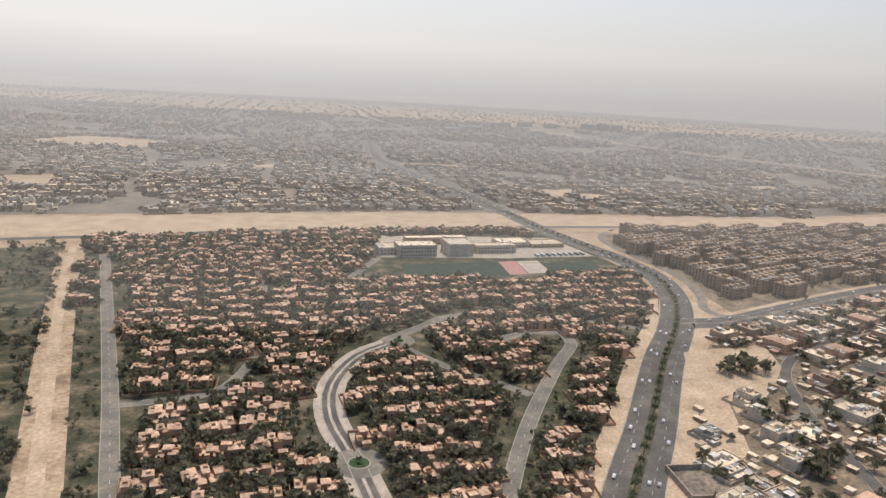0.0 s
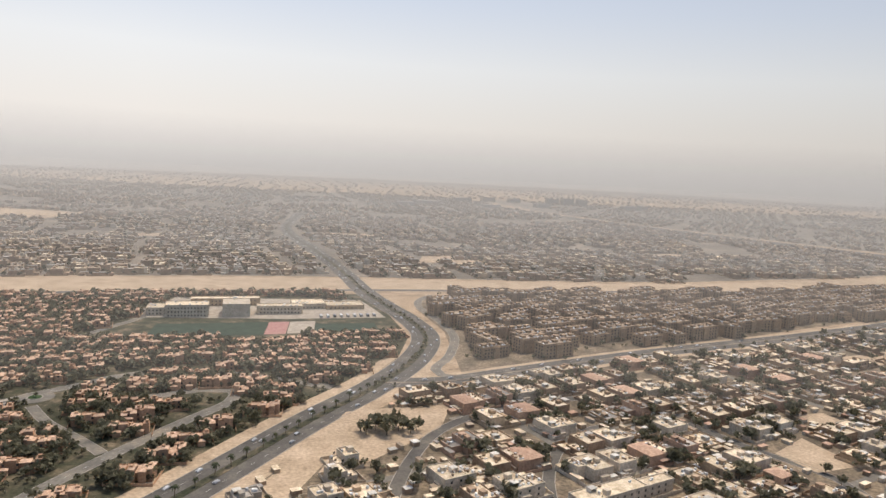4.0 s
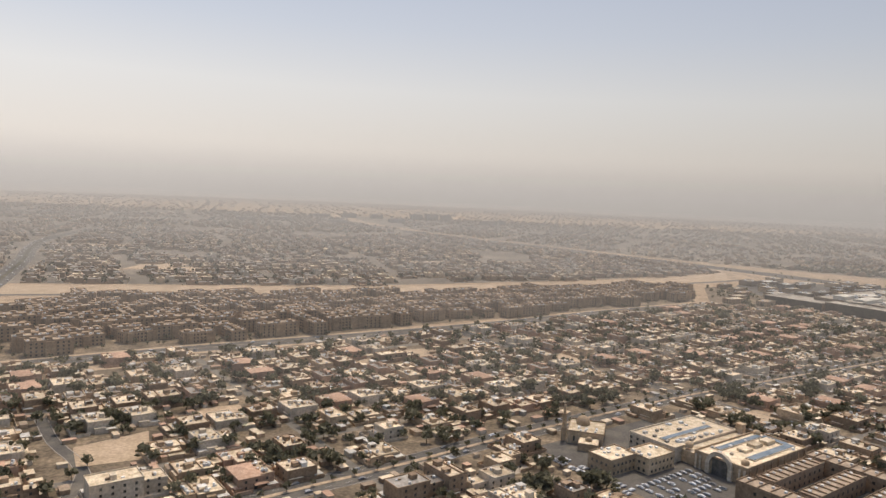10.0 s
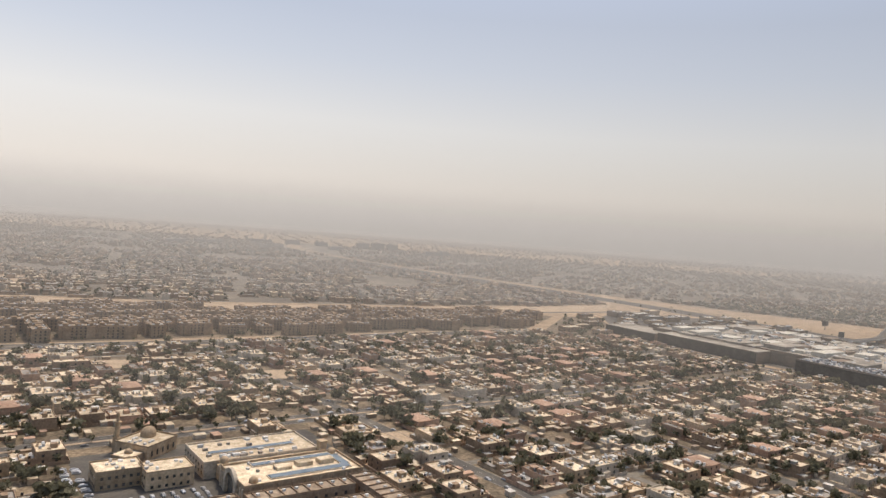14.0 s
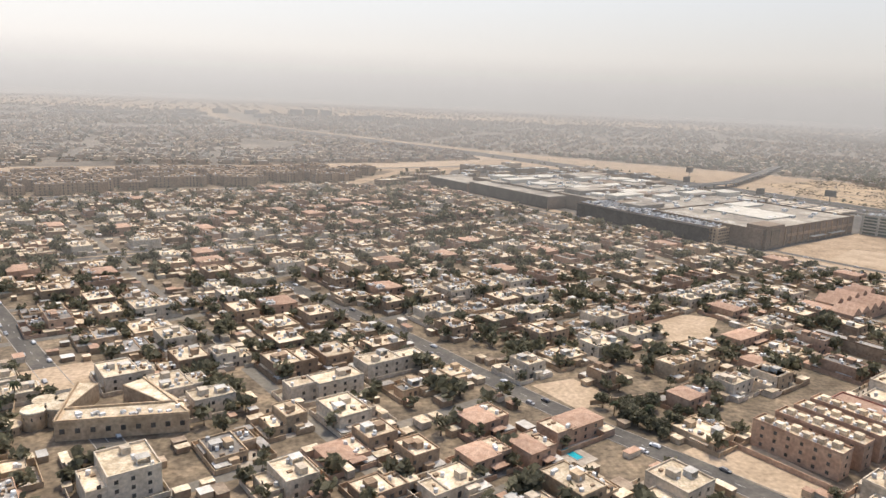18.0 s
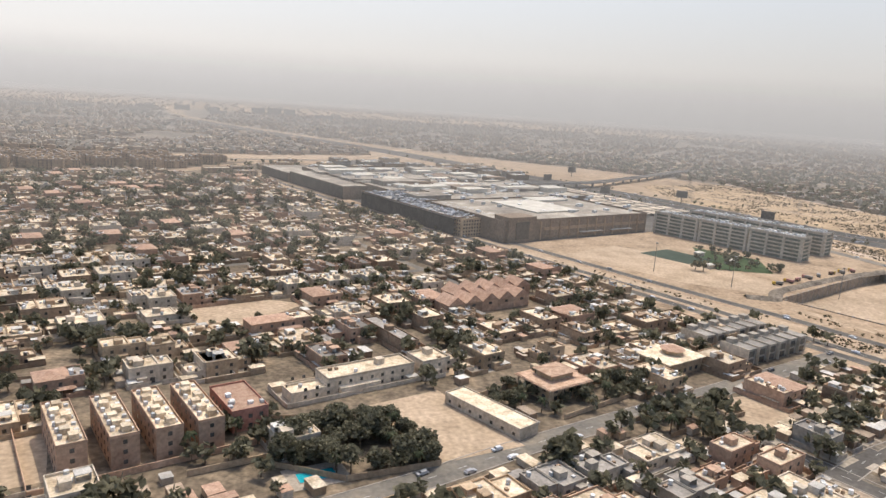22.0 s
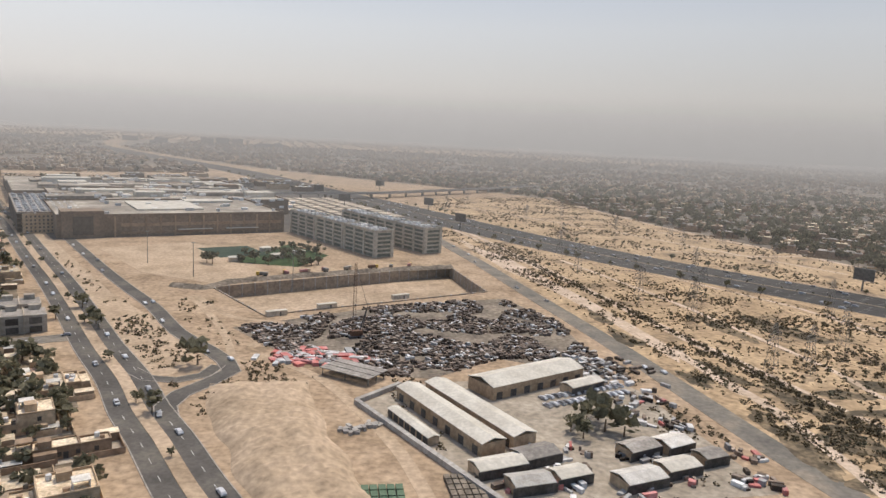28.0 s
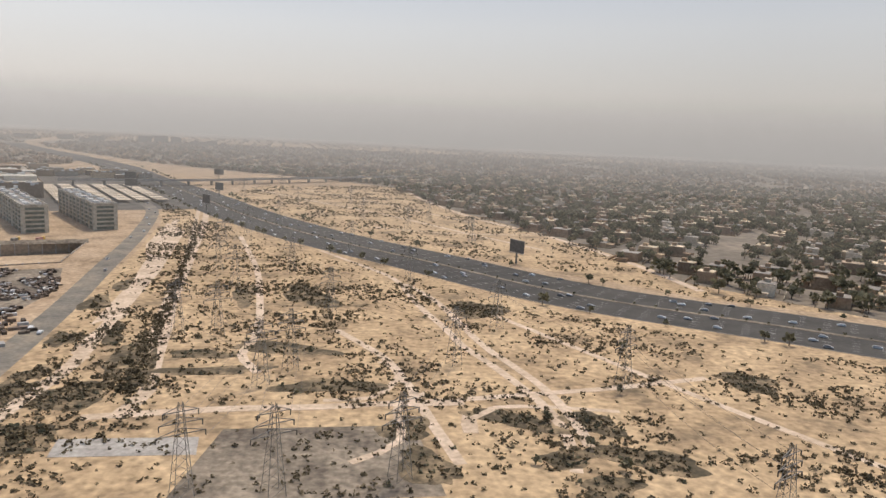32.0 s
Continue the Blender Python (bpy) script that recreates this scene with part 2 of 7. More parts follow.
material("scrap_pale", two((0.391, 0.369, 0.340), (0.590, 0.568, 0.532)), scale=0.2, vary=0.5, by="island", rough=0.6)
material("red_tarp", two((0.5, 0.13, 0.1), (0.578, 0.275, 0.247)), scale=0.2, vary=0.25, by="island", rough=0.7)
material("rust_steel", two((0.13, 0.075, 0.045), (0.2, 0.11, 0.07)), scale=0.4, rough=0.7, metal=0.3)
material("blue_glass", two((0.11, 0.145, 0.17), (0.18, 0.22, 0.25)), scale=0.2, rough=0.25, dirt=0.1)
material("terracotta_wall", two((0.42, 0.19, 0.13), (0.5, 0.25, 0.18)), scale=0.15, fine=0.7, rough=0.9)
material("yard", two((0.3, 0.25, 0.185), (0.41, 0.345, 0.262)), scale=0.06, fine=0.4, dirt=0.3, rough=0.93)
material("dark_yard", [(0.35, (0.13, 0.105, 0.08)), (0.65, (0.3, 0.245, 0.18))], scale=0.05, fine=0.4, dirt=0.35, rough=0.95)
material("pale_render", two((0.45, 0.4, 0.315), (0.57, 0.51, 0.41)), scale=0.1, fine=0.6, rough=0.88)
material("hill_dust", two((0.328, 0.299, 0.263), (0.405, 0.369, 0.326)), scale=0.01, rough=0.95)

# ---------------------------------------------------------------- mesh tools
# a shape is (array of corners, list of faces)


def box(cx, cy, z0, sx, sy, sz, yaw=0.0):
    v = np.array([(x, y, z) for z in (0, sz) for x, y in ((-sx / 2, -sy / 2), (sx / 2, -sy / 2), (sx / 2, sy / 2), (-sx / 2, sy / 2))], float)
    return moved((v, [(0, 1, 5, 4), (1, 2, 6, 5), (2, 3, 7, 6), (3, 0, 4, 7), (4, 5, 6, 7), (3, 2, 1, 0)]), cx, cy, z0, yaw)


def prism(corners, z0, z1):
    """Upright solid over a plan outline given anticlockwise."""
    n = len(corners)
    v = np.array([(x, y, z) for z in (z0, z1) for x, y in corners], float)
    return v, [(i, (i + 1) % n, n + (i + 1) % n, n + i) for i in range(n)] + [tuple(range(n, 2 * n)), tuple(range(n))[::-1]]


def drum(cx, cy, z0, r0, r1, h, n=10):
    a = np.arange(n) * 2 * math.pi / n
    v = np.concatenate([np.stack([cx + r * np.cos(a), cy + r * np.sin(a), np.full(n, z)], 1) for r, z in ((r0, z0), (r1, z0 + h))])
    return v, [(i, (i + 1) % n, n + (i + 1) % n, n + i) for i in range(n)] + [tuple(range(n, 2 * n)), tuple(range(n))[::-1]]


def dome(cx, cy, z0, r, h, n=14, rings=5):
    v, f = [], []
    for k in range(rings):
        b = k / rings * math.pi / 2
        v += [(cx + r * math.cos(b) * math.cos(2 * math.pi * i / n), cy + r * math.cos(b) * math.sin(2 * math.pi * i / n), z0 + h * math.sin(b)) for i in range(n)]
    v.append((cx, cy, z0 + h))
    for k in range(rings - 1):
        f += [(k * n + i, k * n + (i + 1) % n, (k + 1) * n + (i + 1) % n, (k + 1) * n + i) for i in range(n)]
    f += [((rings - 1) * n + i, (rings - 1) * n + (i + 1) % n, rings * n) for i in range(n)]
    f.append(tuple(range(n))[::-1])
    return np.array(v, float), f


def hip(cx, cy, z0, sx, sy, h, ridge=None, yaw=0.0):
    """Hipped roof with a short ridge and thin eaves."""
    r = max(sx - sy, 0.0) / 2 if ridge is None else ridge / 2
    e = 0.25
    v = [(-sx / 2, -sy / 2, 0), (sx / 2, -sy / 2, 0), (sx / 2, sy / 2, 0), (-sx / 2, sy / 2, 0)]
    v += [(x, y, e) for x, y, _ in v] + [(-r - 0.01, 0, h), (r + 0.01, 0, h)]
    f = [(0, 1, 5, 4), (1, 2, 6, 5), (2, 3, 7, 6), (3, 0, 4, 7), (4, 5, 9, 8), (5, 6, 9), (6, 7, 8, 9), (7, 4, 8), (3, 2, 1, 0)]
    return moved((np.array(v, float), f), cx, cy, z0, yaw)


def gable(cx, cy, z0, sx, sy, h):
    """Pitched roof with its ridge across the row and thin eaves."""
    v = [(-sx / 2, -sy / 2, 0), (sx / 2, -sy / 2, 0), (sx / 2, sy / 2, 0), (-sx / 2, sy / 2, 0), (0, -sy / 2, h), (0, sy / 2, h)]
    f = [(0, 1, 4), (1, 2, 5, 4), (2, 3, 5), (3, 0, 4, 5), (3, 2, 1, 0)]
    return moved((np.array(v, float), f), cx, cy, z0)


def moved(shape, x, y, z=0.0, yaw=0.0, s=1.0):
    v, f = shape
    a = radians(yaw)
    c, w = math.cos(a) * s, math.sin(a) * s
    return np.stack([v[:, 0] * c - v[:, 1] * w + x, v[:, 0] * w + v[:, 1] * c + y, v[:, 2] * s + z], 1), f


def joined(shapes):
    vs, fs, k = [], [], 0
    for v, f in shapes:
        vs.append(v)
        fs += [tuple(i + k for i in q) for q in f]
        k += len(v)
    return np.concatenate(vs), fs


def mesh_of(name, shape, mats, index=None):
    me = bpy.data.meshes.new(name)
    me.from_pydata((np.asarray(shape[0]) * S).tolist(), [], shape[1])
    for m in mats:
        me.materials.append(MATS[m])
    if index is not None:
        me.polygons.foreach_set("material_index", np.array(index, dtype=np.int32))
    me.update()
    return me


def part(name, shape, mat, parent, label=""):
    ob = new(name, mesh_of(name, shape, [mat]))
    ob.parent = parent
    if label:
        ob["label"] = label
    return ob


def thing(name, label, category, group="", kind=""):
    ob = new(name)
    return tagged(ob, label, category, group, kind)


def at(x, y, yaw=0.0, z=0.0):
    return pose(x * S, y * S, z * S, 0, 0, yaw)


class Bag:
    """Many small shapes in one mesh, for what nobody could count."""

    def __init__(self):
        self.v, self.f, self.m, self.mats, self.k = [], [], [], [], 0

    def add(self, shape, mat):
        v, f = shape
        if mat not in self.mats:
            self.mats.append(mat)
        n = self.mats.index(mat)
        self.v.append(v)
        k = self.k
        self.f += [tuple(i + k for i in q) for q in f]
        self.m += [n] * len(f)
        self.k += len(v)

    def done(self, name, label, category, kind="stuff"):
        if not self.f:
            return None
        ob = new(name, mesh_of(name, (np.concatenate(self.v), self.f), self.mats, self.m))
        return tagged(ob, label, category, kind=kind)


def inside(p, poly):
    x, y = p
    hit = False
    j = len(poly) - 1
    for i in range(len(poly)):
        xi, yi = poly[i]
        xj, yj = poly[j]
        if (yi > y) != (yj > y) and x < (xj - xi) * (y - yi) / (yj - yi) + xi:
            hit = not hit
        j = i
    return hit


def smooth(pts, step=12.0):
    """A gentle curve through plan points, sampled every few metres."""
    p = [np.array(q, float) for q in pts]
    p = [2 * p[0] - p[1]] + p + [2 * p[-1] - p[-2]]
    out = []
    for i in range(1, len(p) - 2):
        n = max(1, int(np.linalg.norm(p[i + 1] - p[i]) / step))
        for k in range(n):
            t = k / n
            a, b, c, d = p[i - 1], p[i], p[i + 1], p[i + 2]
            out.append(0.5 * (2 * b + (c - a) * t + (2 * a - 5 * b + 4 * c - d) * t * t + (3 * b - a - 3 * c + d) * t ** 3))
    out.append(p[-2])
    return np.array(out)


def sides(line):
    d = np.gradient(line, axis=0)
    d /= np.linalg.norm(d, axis=1)[:, None] + 1e-9
    return np.stack([-d[:, 1], d[:, 0]], 1)


def ribbon(line, a, b, z0, z1):
    """A strip along a line from offset a to offset b, a slab from z0 to z1."""
    nrm = sides(line)
    n = len(line)
    L, R = line + nrm * b, line + nrm * a
    v = np.concatenate([np.c_[L, np.full(n, z1)], np.c_[R, np.full(n, z1)], np.c_[L, np.full(n, z0)], np.c_[R, np.full(n, z0)]])
    f = []
    for i in range(n - 1):
        f += [(i, n + i, n + i + 1, i + 1), (n + i, 3 * n + i, 3 * n + i + 1, n + i + 1), (i + 1, 2 * n + i + 1, 2 * n + i, i)]
    f += [(0, 2 * n, 3 * n, n), (n - 1, 2 * n - 1, 4 * n - 1, 3 * n - 1)]
    return v, f


TAKEN = []   # plan areas in which no ordinary house stands
LINES = []   # road lines with half widths
BOUNDS = {}


def near_road(x, y, gap=0.0):
    for line, half in LINES:
        k = id(line)
        if k not in BOUNDS:
            BOUNDS[k] = (*line.min(0), *line.max(0))
        x0, y0, x1, y1 = BOUNDS[k]
        r = half + gap
        if x0 - r < x < x1 + r and y0 - r < y < y1 + r:
            a, b = line[:-1], line[1:]
            ab = b - a
            t = np.clip(((np.array((x, y)) - a) * ab).sum(1) / ((ab * ab).sum(1) + 1e-9), 0, 1)
            q = a + ab * t[:, None] - (x, y)
            if (q * q).sum(1).min() < (half + gap) ** 2:
                return True
    return False


def taken(x, y):
    return any(inside((x, y), q) for q in TAKEN)


rng = random.Random(7)

# ---------------------------------------------------------------- plan
GRID = 28.0
CU, SU = math.cos(radians(GRID)), math.sin(radians(GRID))


def uv(u, v):
    return u * CU - v * SU, u * SU + v * CU


def to_uv(x, y):
    return x * CU + y * SU, -x * SU + y * CU


# ground: one sheet out to the horizon
PIT = [(1897, 399), (2037, 478), (2020, 568), (1854, 465)]
OUT = [(-9000, -8000), (12000, -8000), (12000, 12000), (-9000, 12000)]
gv = np.array([(x, y, 0.0) for x, y in OUT + PIT])
gf = [(0, 1, 5, 4), (1, 2, 6, 5), (2, 3, 7, 6), (3, 0, 4, 7)]
tagged(new("ground", mesh_of("ground", (gv, gf), ["sand"])), "dry tan desert sand reaching to the horizon", "ground", kind="structure")


def zone(name, corners, mat, z, label, category="ground"):
    return tagged(new(name, mesh_of(name, prism(corners, -0.3, z), [mat])), label, category, kind="structure")


SAND_N = [(-1500, 640), (-465, 919), (-167, 1005), (36, 1055), (217, 1085), (517, 1120), (763, 1160), (1125, 1287), (1452, 1435), (1582, 1549)]
SAND_S = [(-1500, 470), (-403, 800), (-146, 885), (195, 972), (489, 1025), (847, 1097), (1220, 1236), (1441, 1324)]
HWY = [(3000, -60), (2800, 105), (2660, 215), (2560, 290), (2470, 352), (2368, 422), (2282, 526), (2207, 616), (2140, 716), (2082, 818), (2032, 920), (1961, 1060), (1850, 1260), (1700, 1560), (1480, 1900), (1200, 2300), (950, 2700)]
VILLA_AREA = [(-60, 60), (60, 150), (128, 306), (165, 385), (215, 490), (255, 570), (288, 650), (300, 735), (280, 830), (262, 880), (238, 960), (195, 962), (-146, 872), (-318, 812), (-270, 660), (-205, 484), (-140, 311), (-110, 200)]
TOWN = [(150, 150), (200, 380), (262, 500), (320, 570), (383, 596), (562, 684), (703, 747), (808, 797), (960, 873), (1089, 946), (1290, 1040), (1440, 1010), (1550, 830), (1640, 630), (1800, 340), (1880, 205), (1960, 60), (1500, 40), (900, 120), (500, 150)]
APTS = [(345, 600), (391, 606), (566, 712), (816, 850), (1089, 985), (1280, 1080), (1380, 1260), (1220, 1212), (847, 1075), (489, 1003), (330, 960), (312, 880), (340, 760)]
FAR_TOWN = [(-3600, 700), (-1500, 660), (-465, 935), (-167, 1021), (36, 1071), (217, 1101), (517, 1136), (763, 1176), (1125, 1303), (1452, 1451), (1600, 1560), (1540, 1790), (1345, 2120), (1090, 2520), (860, 2960), (600, 3800), (-3600, 3800)]
EAST_TOWN = [(2800, 190), (2640, 300), (2540, 372), (2468, 445), (2460, 480), (2456, 545), (2441, 627), (2412, 712), (2376, 819), (2330, 959), (2280, 1273), (2160, 1400), (1890, 1600), (1690, 1780), (1490, 2030), (1400, 2150), (1115, 2560), (905, 3000), (720, 3800), (5200, 3800), (5200, 230)]
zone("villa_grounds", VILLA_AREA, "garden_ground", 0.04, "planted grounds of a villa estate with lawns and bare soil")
zone("grove_ground", [(-900, 150), (-110, 150), (-165, 311), (-230, 484), (-296, 665), (-336, 782), (-900, 600)], "garden_ground", 0.035, "dark olive-brown mottled ground of a grove")
DESERT = [(1900, 330), (1960, 60), (2100, -60), (2720, -60), (2625, 90), (2640, 180), (2540, 260), (2452, 312), (2336, 380), (2254, 490), (2172, 590), (2050, 820), (1960, 900), (2040, 700), (2080, 500), (2085, 395), (2060, 200), (1960, 190)]
zone("desert", [(2120, 60), (2116, 150), (2111, 205), (2102, 288), (2086, 396), (2070, 523), (2040, 690), (2016, 768), (1965, 880), (1990, 930), (2050, 830), (2110, 720), (2180, 600), (2260, 500), (2345, 395), (2455, 322), (2550, 265), (2650, 190), (2950, -60), (2140, -60)][::-1], "desert_floor", 0.04, "open desert mottled with dry scrub and tyre tracks")
zone("town_ground", TOWN, "town_ground", 0.03, "dusty built-up ground between the villas")
zone("estate_ground", APTS, "town_ground", 0.04, "dusty paved ground of an apartment estate")
zone("far_town_ground", FAR_TOWN, "far_ground", 0.03, "dusty ground of the distant town, greyed in colour for haze")
zone("east_town_ground", EAST_TOWN, "far_ground", 0.03, "dusty ground of a tree-filled district, greyed for haze")

STRIP = [(2540, 372), (2452, 420), (2372, 497), (2316, 552), (2256, 605), (2204, 690), (2122, 800), (2030, 980), (2060, 1200), (2270, 1290), (2330, 959), (2376, 819), (2412, 712), (2441, 627), (2456, 545), (2462, 470)]
zone("desert_strip", STRIP[::-1], "desert_floor", 0.035, "strip of open desert between the highway and a district")
track_line = smooth([(1430, 1325), (1500, 1385), (1545, 1450), (1590, 1540), (1657, 1690), (1690, 1800)], 20)
tagged(new("canal_track", mesh_of("canal_track", ribbon(track_line, -13, 13, -0.2, 0.06), ["pale_sand"])), "pale graded track bending towards the town", "track", kind="structure")
corridor = [tuple(p) for p in smooth(SAND_S, 60)] + [tuple(p) for p in smooth(SAND_N, 60)[::-1]]
zone("sand_corridor", corridor, "pale_sand", 0.05, "strip of bare pale sand between two districts")

# ---------------------------------------------------------------- roads
def road(name, pts, width, mat="asphalt", label="grey asphalt street dusted with sand", z=0.08, kerb=True, median=0.0, median_mat="pale_sand", clear=4.0):
    line = smooth(pts)
    half = width / 2
    LINES.append((line, half + clear))
    top = tagged(new(name, mesh_of(name, ribbon(line, -half, half, -0.2, z), [mat])), label, "road", kind="structure")
    if kerb:
        for k, s in enumerate((-1, 1)):
            part("kerb", ribbon(line, s * half, s * (half + 0.45), -0.2, z + 0.14) if s > 0 else ribbon(line, -half - 0.45, -half, -0.2, z + 0.14), "kerb", top)
    if median:
        part("median", ribbon(line, -median / 2, median / 2, 0.0, z + 0.16), median_mat, top, "raised sandy median strip")
        for s in (-1, 1):
            c = s * (half + median / 2) / 2
            part("lane_line", dashes(line, c, z), "paint_white", top)
    elif width > 8 and kerb:
        part("lane_line", dashes(line, 0.0, z), "paint_white", top)
    return line


def dashes(line, off, z, length=4.0, gap=9.0, wide=0.22):
    seg = np.linalg.norm(np.diff(line, axis=0), axis=1)
    s = np.r_[0, np.cumsum(seg)]
    nrm = sides(line)
    out = []
    d = 3.0
    while d < s[-1] - length:
        q = [np.array([np.interp(e, s, line[:, 0]), np.interp(e, s, line[:, 1])]) for e in (d, d + length)]
        n = np.array([np.interp(d, s, nrm[:, 0]), np.interp(d, s, nrm[:, 1])])
        a, b = q[0] + n * off, q[1] + n * off
        w = n * wide / 2
        out.append((np.array([(*(a - w), z + 0.012), (*(b - w), z + 0.012), (*(b + w), z + 0.012), (*(a + w), z + 0.012)]), [(0, 1, 2, 3)]))
        d += length + gap
    return joined(out)


ART_A = [(40, 110), (136, 306), (173, 377), (226, 486), (268, 562), (304, 650), (318, 740), (297, 830), (278, 880), (242, 985), (198, 1157), (128, 1402), (62, 1600), (4, 1850), (-20, 2300)]
CROSS = [(278, 576), (326, 583), (383, 612), (454, 650), (562, 704), (703, 767), (808, 815), (960, 891), (1089, 964), (1300, 1062)]
UPTOWN = [(520, 290), (629, 353), (691, 388), (737, 413), (803, 453), (867, 488), (984, 550), (1127, 614), (1279, 680), (1420, 752), (1570, 825)]
ROAD_V1 = [(840, 800), (872, 750), (977, 583), (1058, 456), (1107, 379), (1142, 325), (1170, 282), (1225, 195), (1300, 80)]
ROAD_V2 = [(1225, 515), (1302, 394), (1335, 335), (1361, 292), (1390, 252), (1412, 222), (1450, 165), (1510, 70)]
ROAD_E = [(1425, 152), (1500, 190), (1563, 221), (1610, 247), (1690, 287), (1771, 328), (1812, 348)]
ART_B = [(1440, 1000), (1540, 815), (1585, 753), (1699, 562), (1757, 466), (1799, 393), (1831, 336), (1857, 293), (1874, 260), (1889, 235), (1902, 211), (1916, 187), (1978, 84), (2066, -60)]
ART_B2 = [(1560, 880), (1665, 687), (1750, 543), (1800, 462), (1832, 413), (1860, 362), (1881, 335), (1893, 318), (1898, 305), (1892, 291), (1884, 277), (1882, 264), (1886, 252)]
LOOP = [(1891, 312), (1888, 299), (1878, 292), (1866, 294), (1856, 304)]
SIDE_A = [(1692, 284), (1704, 256), (1717, 229), (1730, 207), (1765, 150)]
SIDE_B = [(1722, 222), (1745, 236), (1763, 244), (1790, 253), (1803, 259)]
SIDE_C = [(1796, 268), (1812, 235), (1828, 211), (1843, 188), (1875, 138)]
GRAVEL = [(2124, 60), (2119, 150), (2112, 191), (2104, 239), (2098, 285), (2087, 363), (2070, 460), (2041, 626), (2002, 790), (1950, 900), (1880, 1010)]
CORR_ROAD = [(-1500, 480), (-403, 806), (-146, 895), (195, 982), (489, 1036), (847, 1107), (1220, 1250), (1441, 1340), (1600, 1420)]
art_a = road("arterial_road", ART_A, 30, "asphalt", "dual carriageway with a palm-planted median", median=5.5, median_mat="garden_ground", clear=9)
for k_, (a_, b_) in enumerate(((15.6, 27.0), (-27.0, -15.6))):
    v_ = smooth([p for p in ART_A if p[1] < 700])
    tagged(new("road_verge", mesh_of("road_verge", ribbon(v_, a_, b_, -0.2, 0.062), ["pale_sand"])), "bare sandy verge along the dual carriageway", "ground", kind="structure")
cross_line = road("cross_road", CROSS, 25, "asphalt", "dual carriageway passing the apartment estate", median=3.0, median_mat="dark_yard", clear=8, z=0.086)
for a_, b_ in ((13.0, 19.0), (-20.0, -13.0)):
    tagged(new("road_verge", mesh_of("road_verge", ribbon(smooth(CROSS), a_, b_, -0.2, 0.058), ["pale_sand"])), "bare sandy verge along the dual carriageway", "ground", kind="structure")
up_line = road("uptown_road", UPTOWN, 19, "asphalt", "tree-lined dual carriageway between villas", median=3.0, clear=3)
v1_line = road("villa_street", ROAD_V1, 10, "asphalt", z=0.0845)
v2_line = road("villa_avenue", ROAD_V2, 12, "asphalt", z=0.089)
e_line = road("edge_street", ROAD_E, 11, "dusty_asphalt", z=0.0762)
b_line = road("city_road", ART_B, 21, "asphalt", "dual carriageway split by a narrow sandy median", median=5.0, clear=4)
b2_line = road("parallel_road", ART_B2, 8, "asphalt", "curving asphalt side road across bare sand", clear=4, z=0.0885)
side_b = road("town_street", SIDE_B, 9, "asphalt", "asphalt street between villa walls", z=0.079, clear=1.5)
side_a = road("town_street", SIDE_A, 10, "asphalt", "asphalt street between villa walls", z=0.084, clear=1.5)
side_c = road("town_street", SIDE_C, 10, "asphalt", "wide asphalt street between villa walls", z=0.088, clear=1.5)
loop_line = road("turning_loop", LOOP, 6, "asphalt", "small asphalt turning loop round a tree", z=0.085)
g_line = road("service_road", GRAVEL, 13, "dusty_asphalt", "wide grey service road across the desert", kerb=False, z=0.07)
c_line = road("corridor_road", CORR_ROAD, 13, "asphalt", "asphalt road along the sand strip", z=0.073)
h_line = road("highway", HWY, 74, "fresh_asphalt", "wide dark multi-lane highway with a planted median", median=4.0, median_mat="dark_yard", clear=14)
for off in (-31.0, -26.0, -21.0, -14.0, -9.5, 9.5, 14.0, 21.0, 26.0, 31.0):
    part("lane_line", dashes(h_line[(h_line[:, 1] < 900)], off, 0.08), "paint_white", bpy.data.objects["highway"])
FRONT = [(340, 975), (320, 940), (316, 890), (338, 810), (349, 740), (338, 665), (322, 618), (340, 596), (400, 622)]
road("frontage_road", FRONT, 9, "dusty_asphalt", "curving frontage road along the apartment estate", z=0.083, clear=3)
road("town_street", [(262, 250), (274, 311), (292, 411), (321, 479), (382, 530), (467, 563), (588, 640)], 8, "asphalt", "asphalt street along the edge of the white town", z=0.082, clear=2)
road("town_street", [(369, 340), (380, 410), (410, 470), (447, 493)], 7, "asphalt", "short asphalt street between white villas", z=0.078, clear=2)
road("town_street", [(505, 500), (530, 455), (556, 420), (566, 390), (560, 330)], 7, "asphalt", "curving street between villas", z=0.077, clear=2)
# streets inside the villa estate
E2_HEAD = [(20, 250), (5, 305), (-6, 345), (-20, 388), (-22, 435), (-6, 485), (22, 516)]
E1 = [(-70, 180), (-119, 311), (-155, 414), (-218, 586), (-280, 754)]
E2 = [(20, 250), (5, 305), (-6, 345), (-20, 388), (-22, 435), (-6, 485), (18, 521), (46, 552), (73, 580), (140, 590), (235, 560)]
E3 = [(50, 240), (72, 306), (99, 383), (138, 471), (163, 520), (158, 545), (135, 545), (112, 530), (95, 522)]
E4 = [(-150, 400), (-120, 408), (-94, 420), (-82, 455), (-78, 492)]
E5 = [(-30, 660), (-10, 720), (9, 785), (-4, 825)]
E6 = [(109, 423), (85, 445), (55, 470), (30, 500)]
E7 = [(-95, 630), (-114, 706)]
for k, pts in enumerate((E1, E2, E3, E4, E5, E6, E7)):
    road("estate_street", pts, (9, 9, 9, 7, 7, 7, 7)[k], "dusty_asphalt", "pale paved street winding through the villa estate", z=0.09 + 0.004 * k, clear=2)
ring_line = smooth(E2_HEAD)
ring_way = tagged(new("estate_avenue", mesh_of("estate_avenue", ribbon(ring_line, -9.5, 9.5, -0.2, 0.122), ["paving"])), "broad paved avenue with twin asphalt lanes", "road", kind="structure")
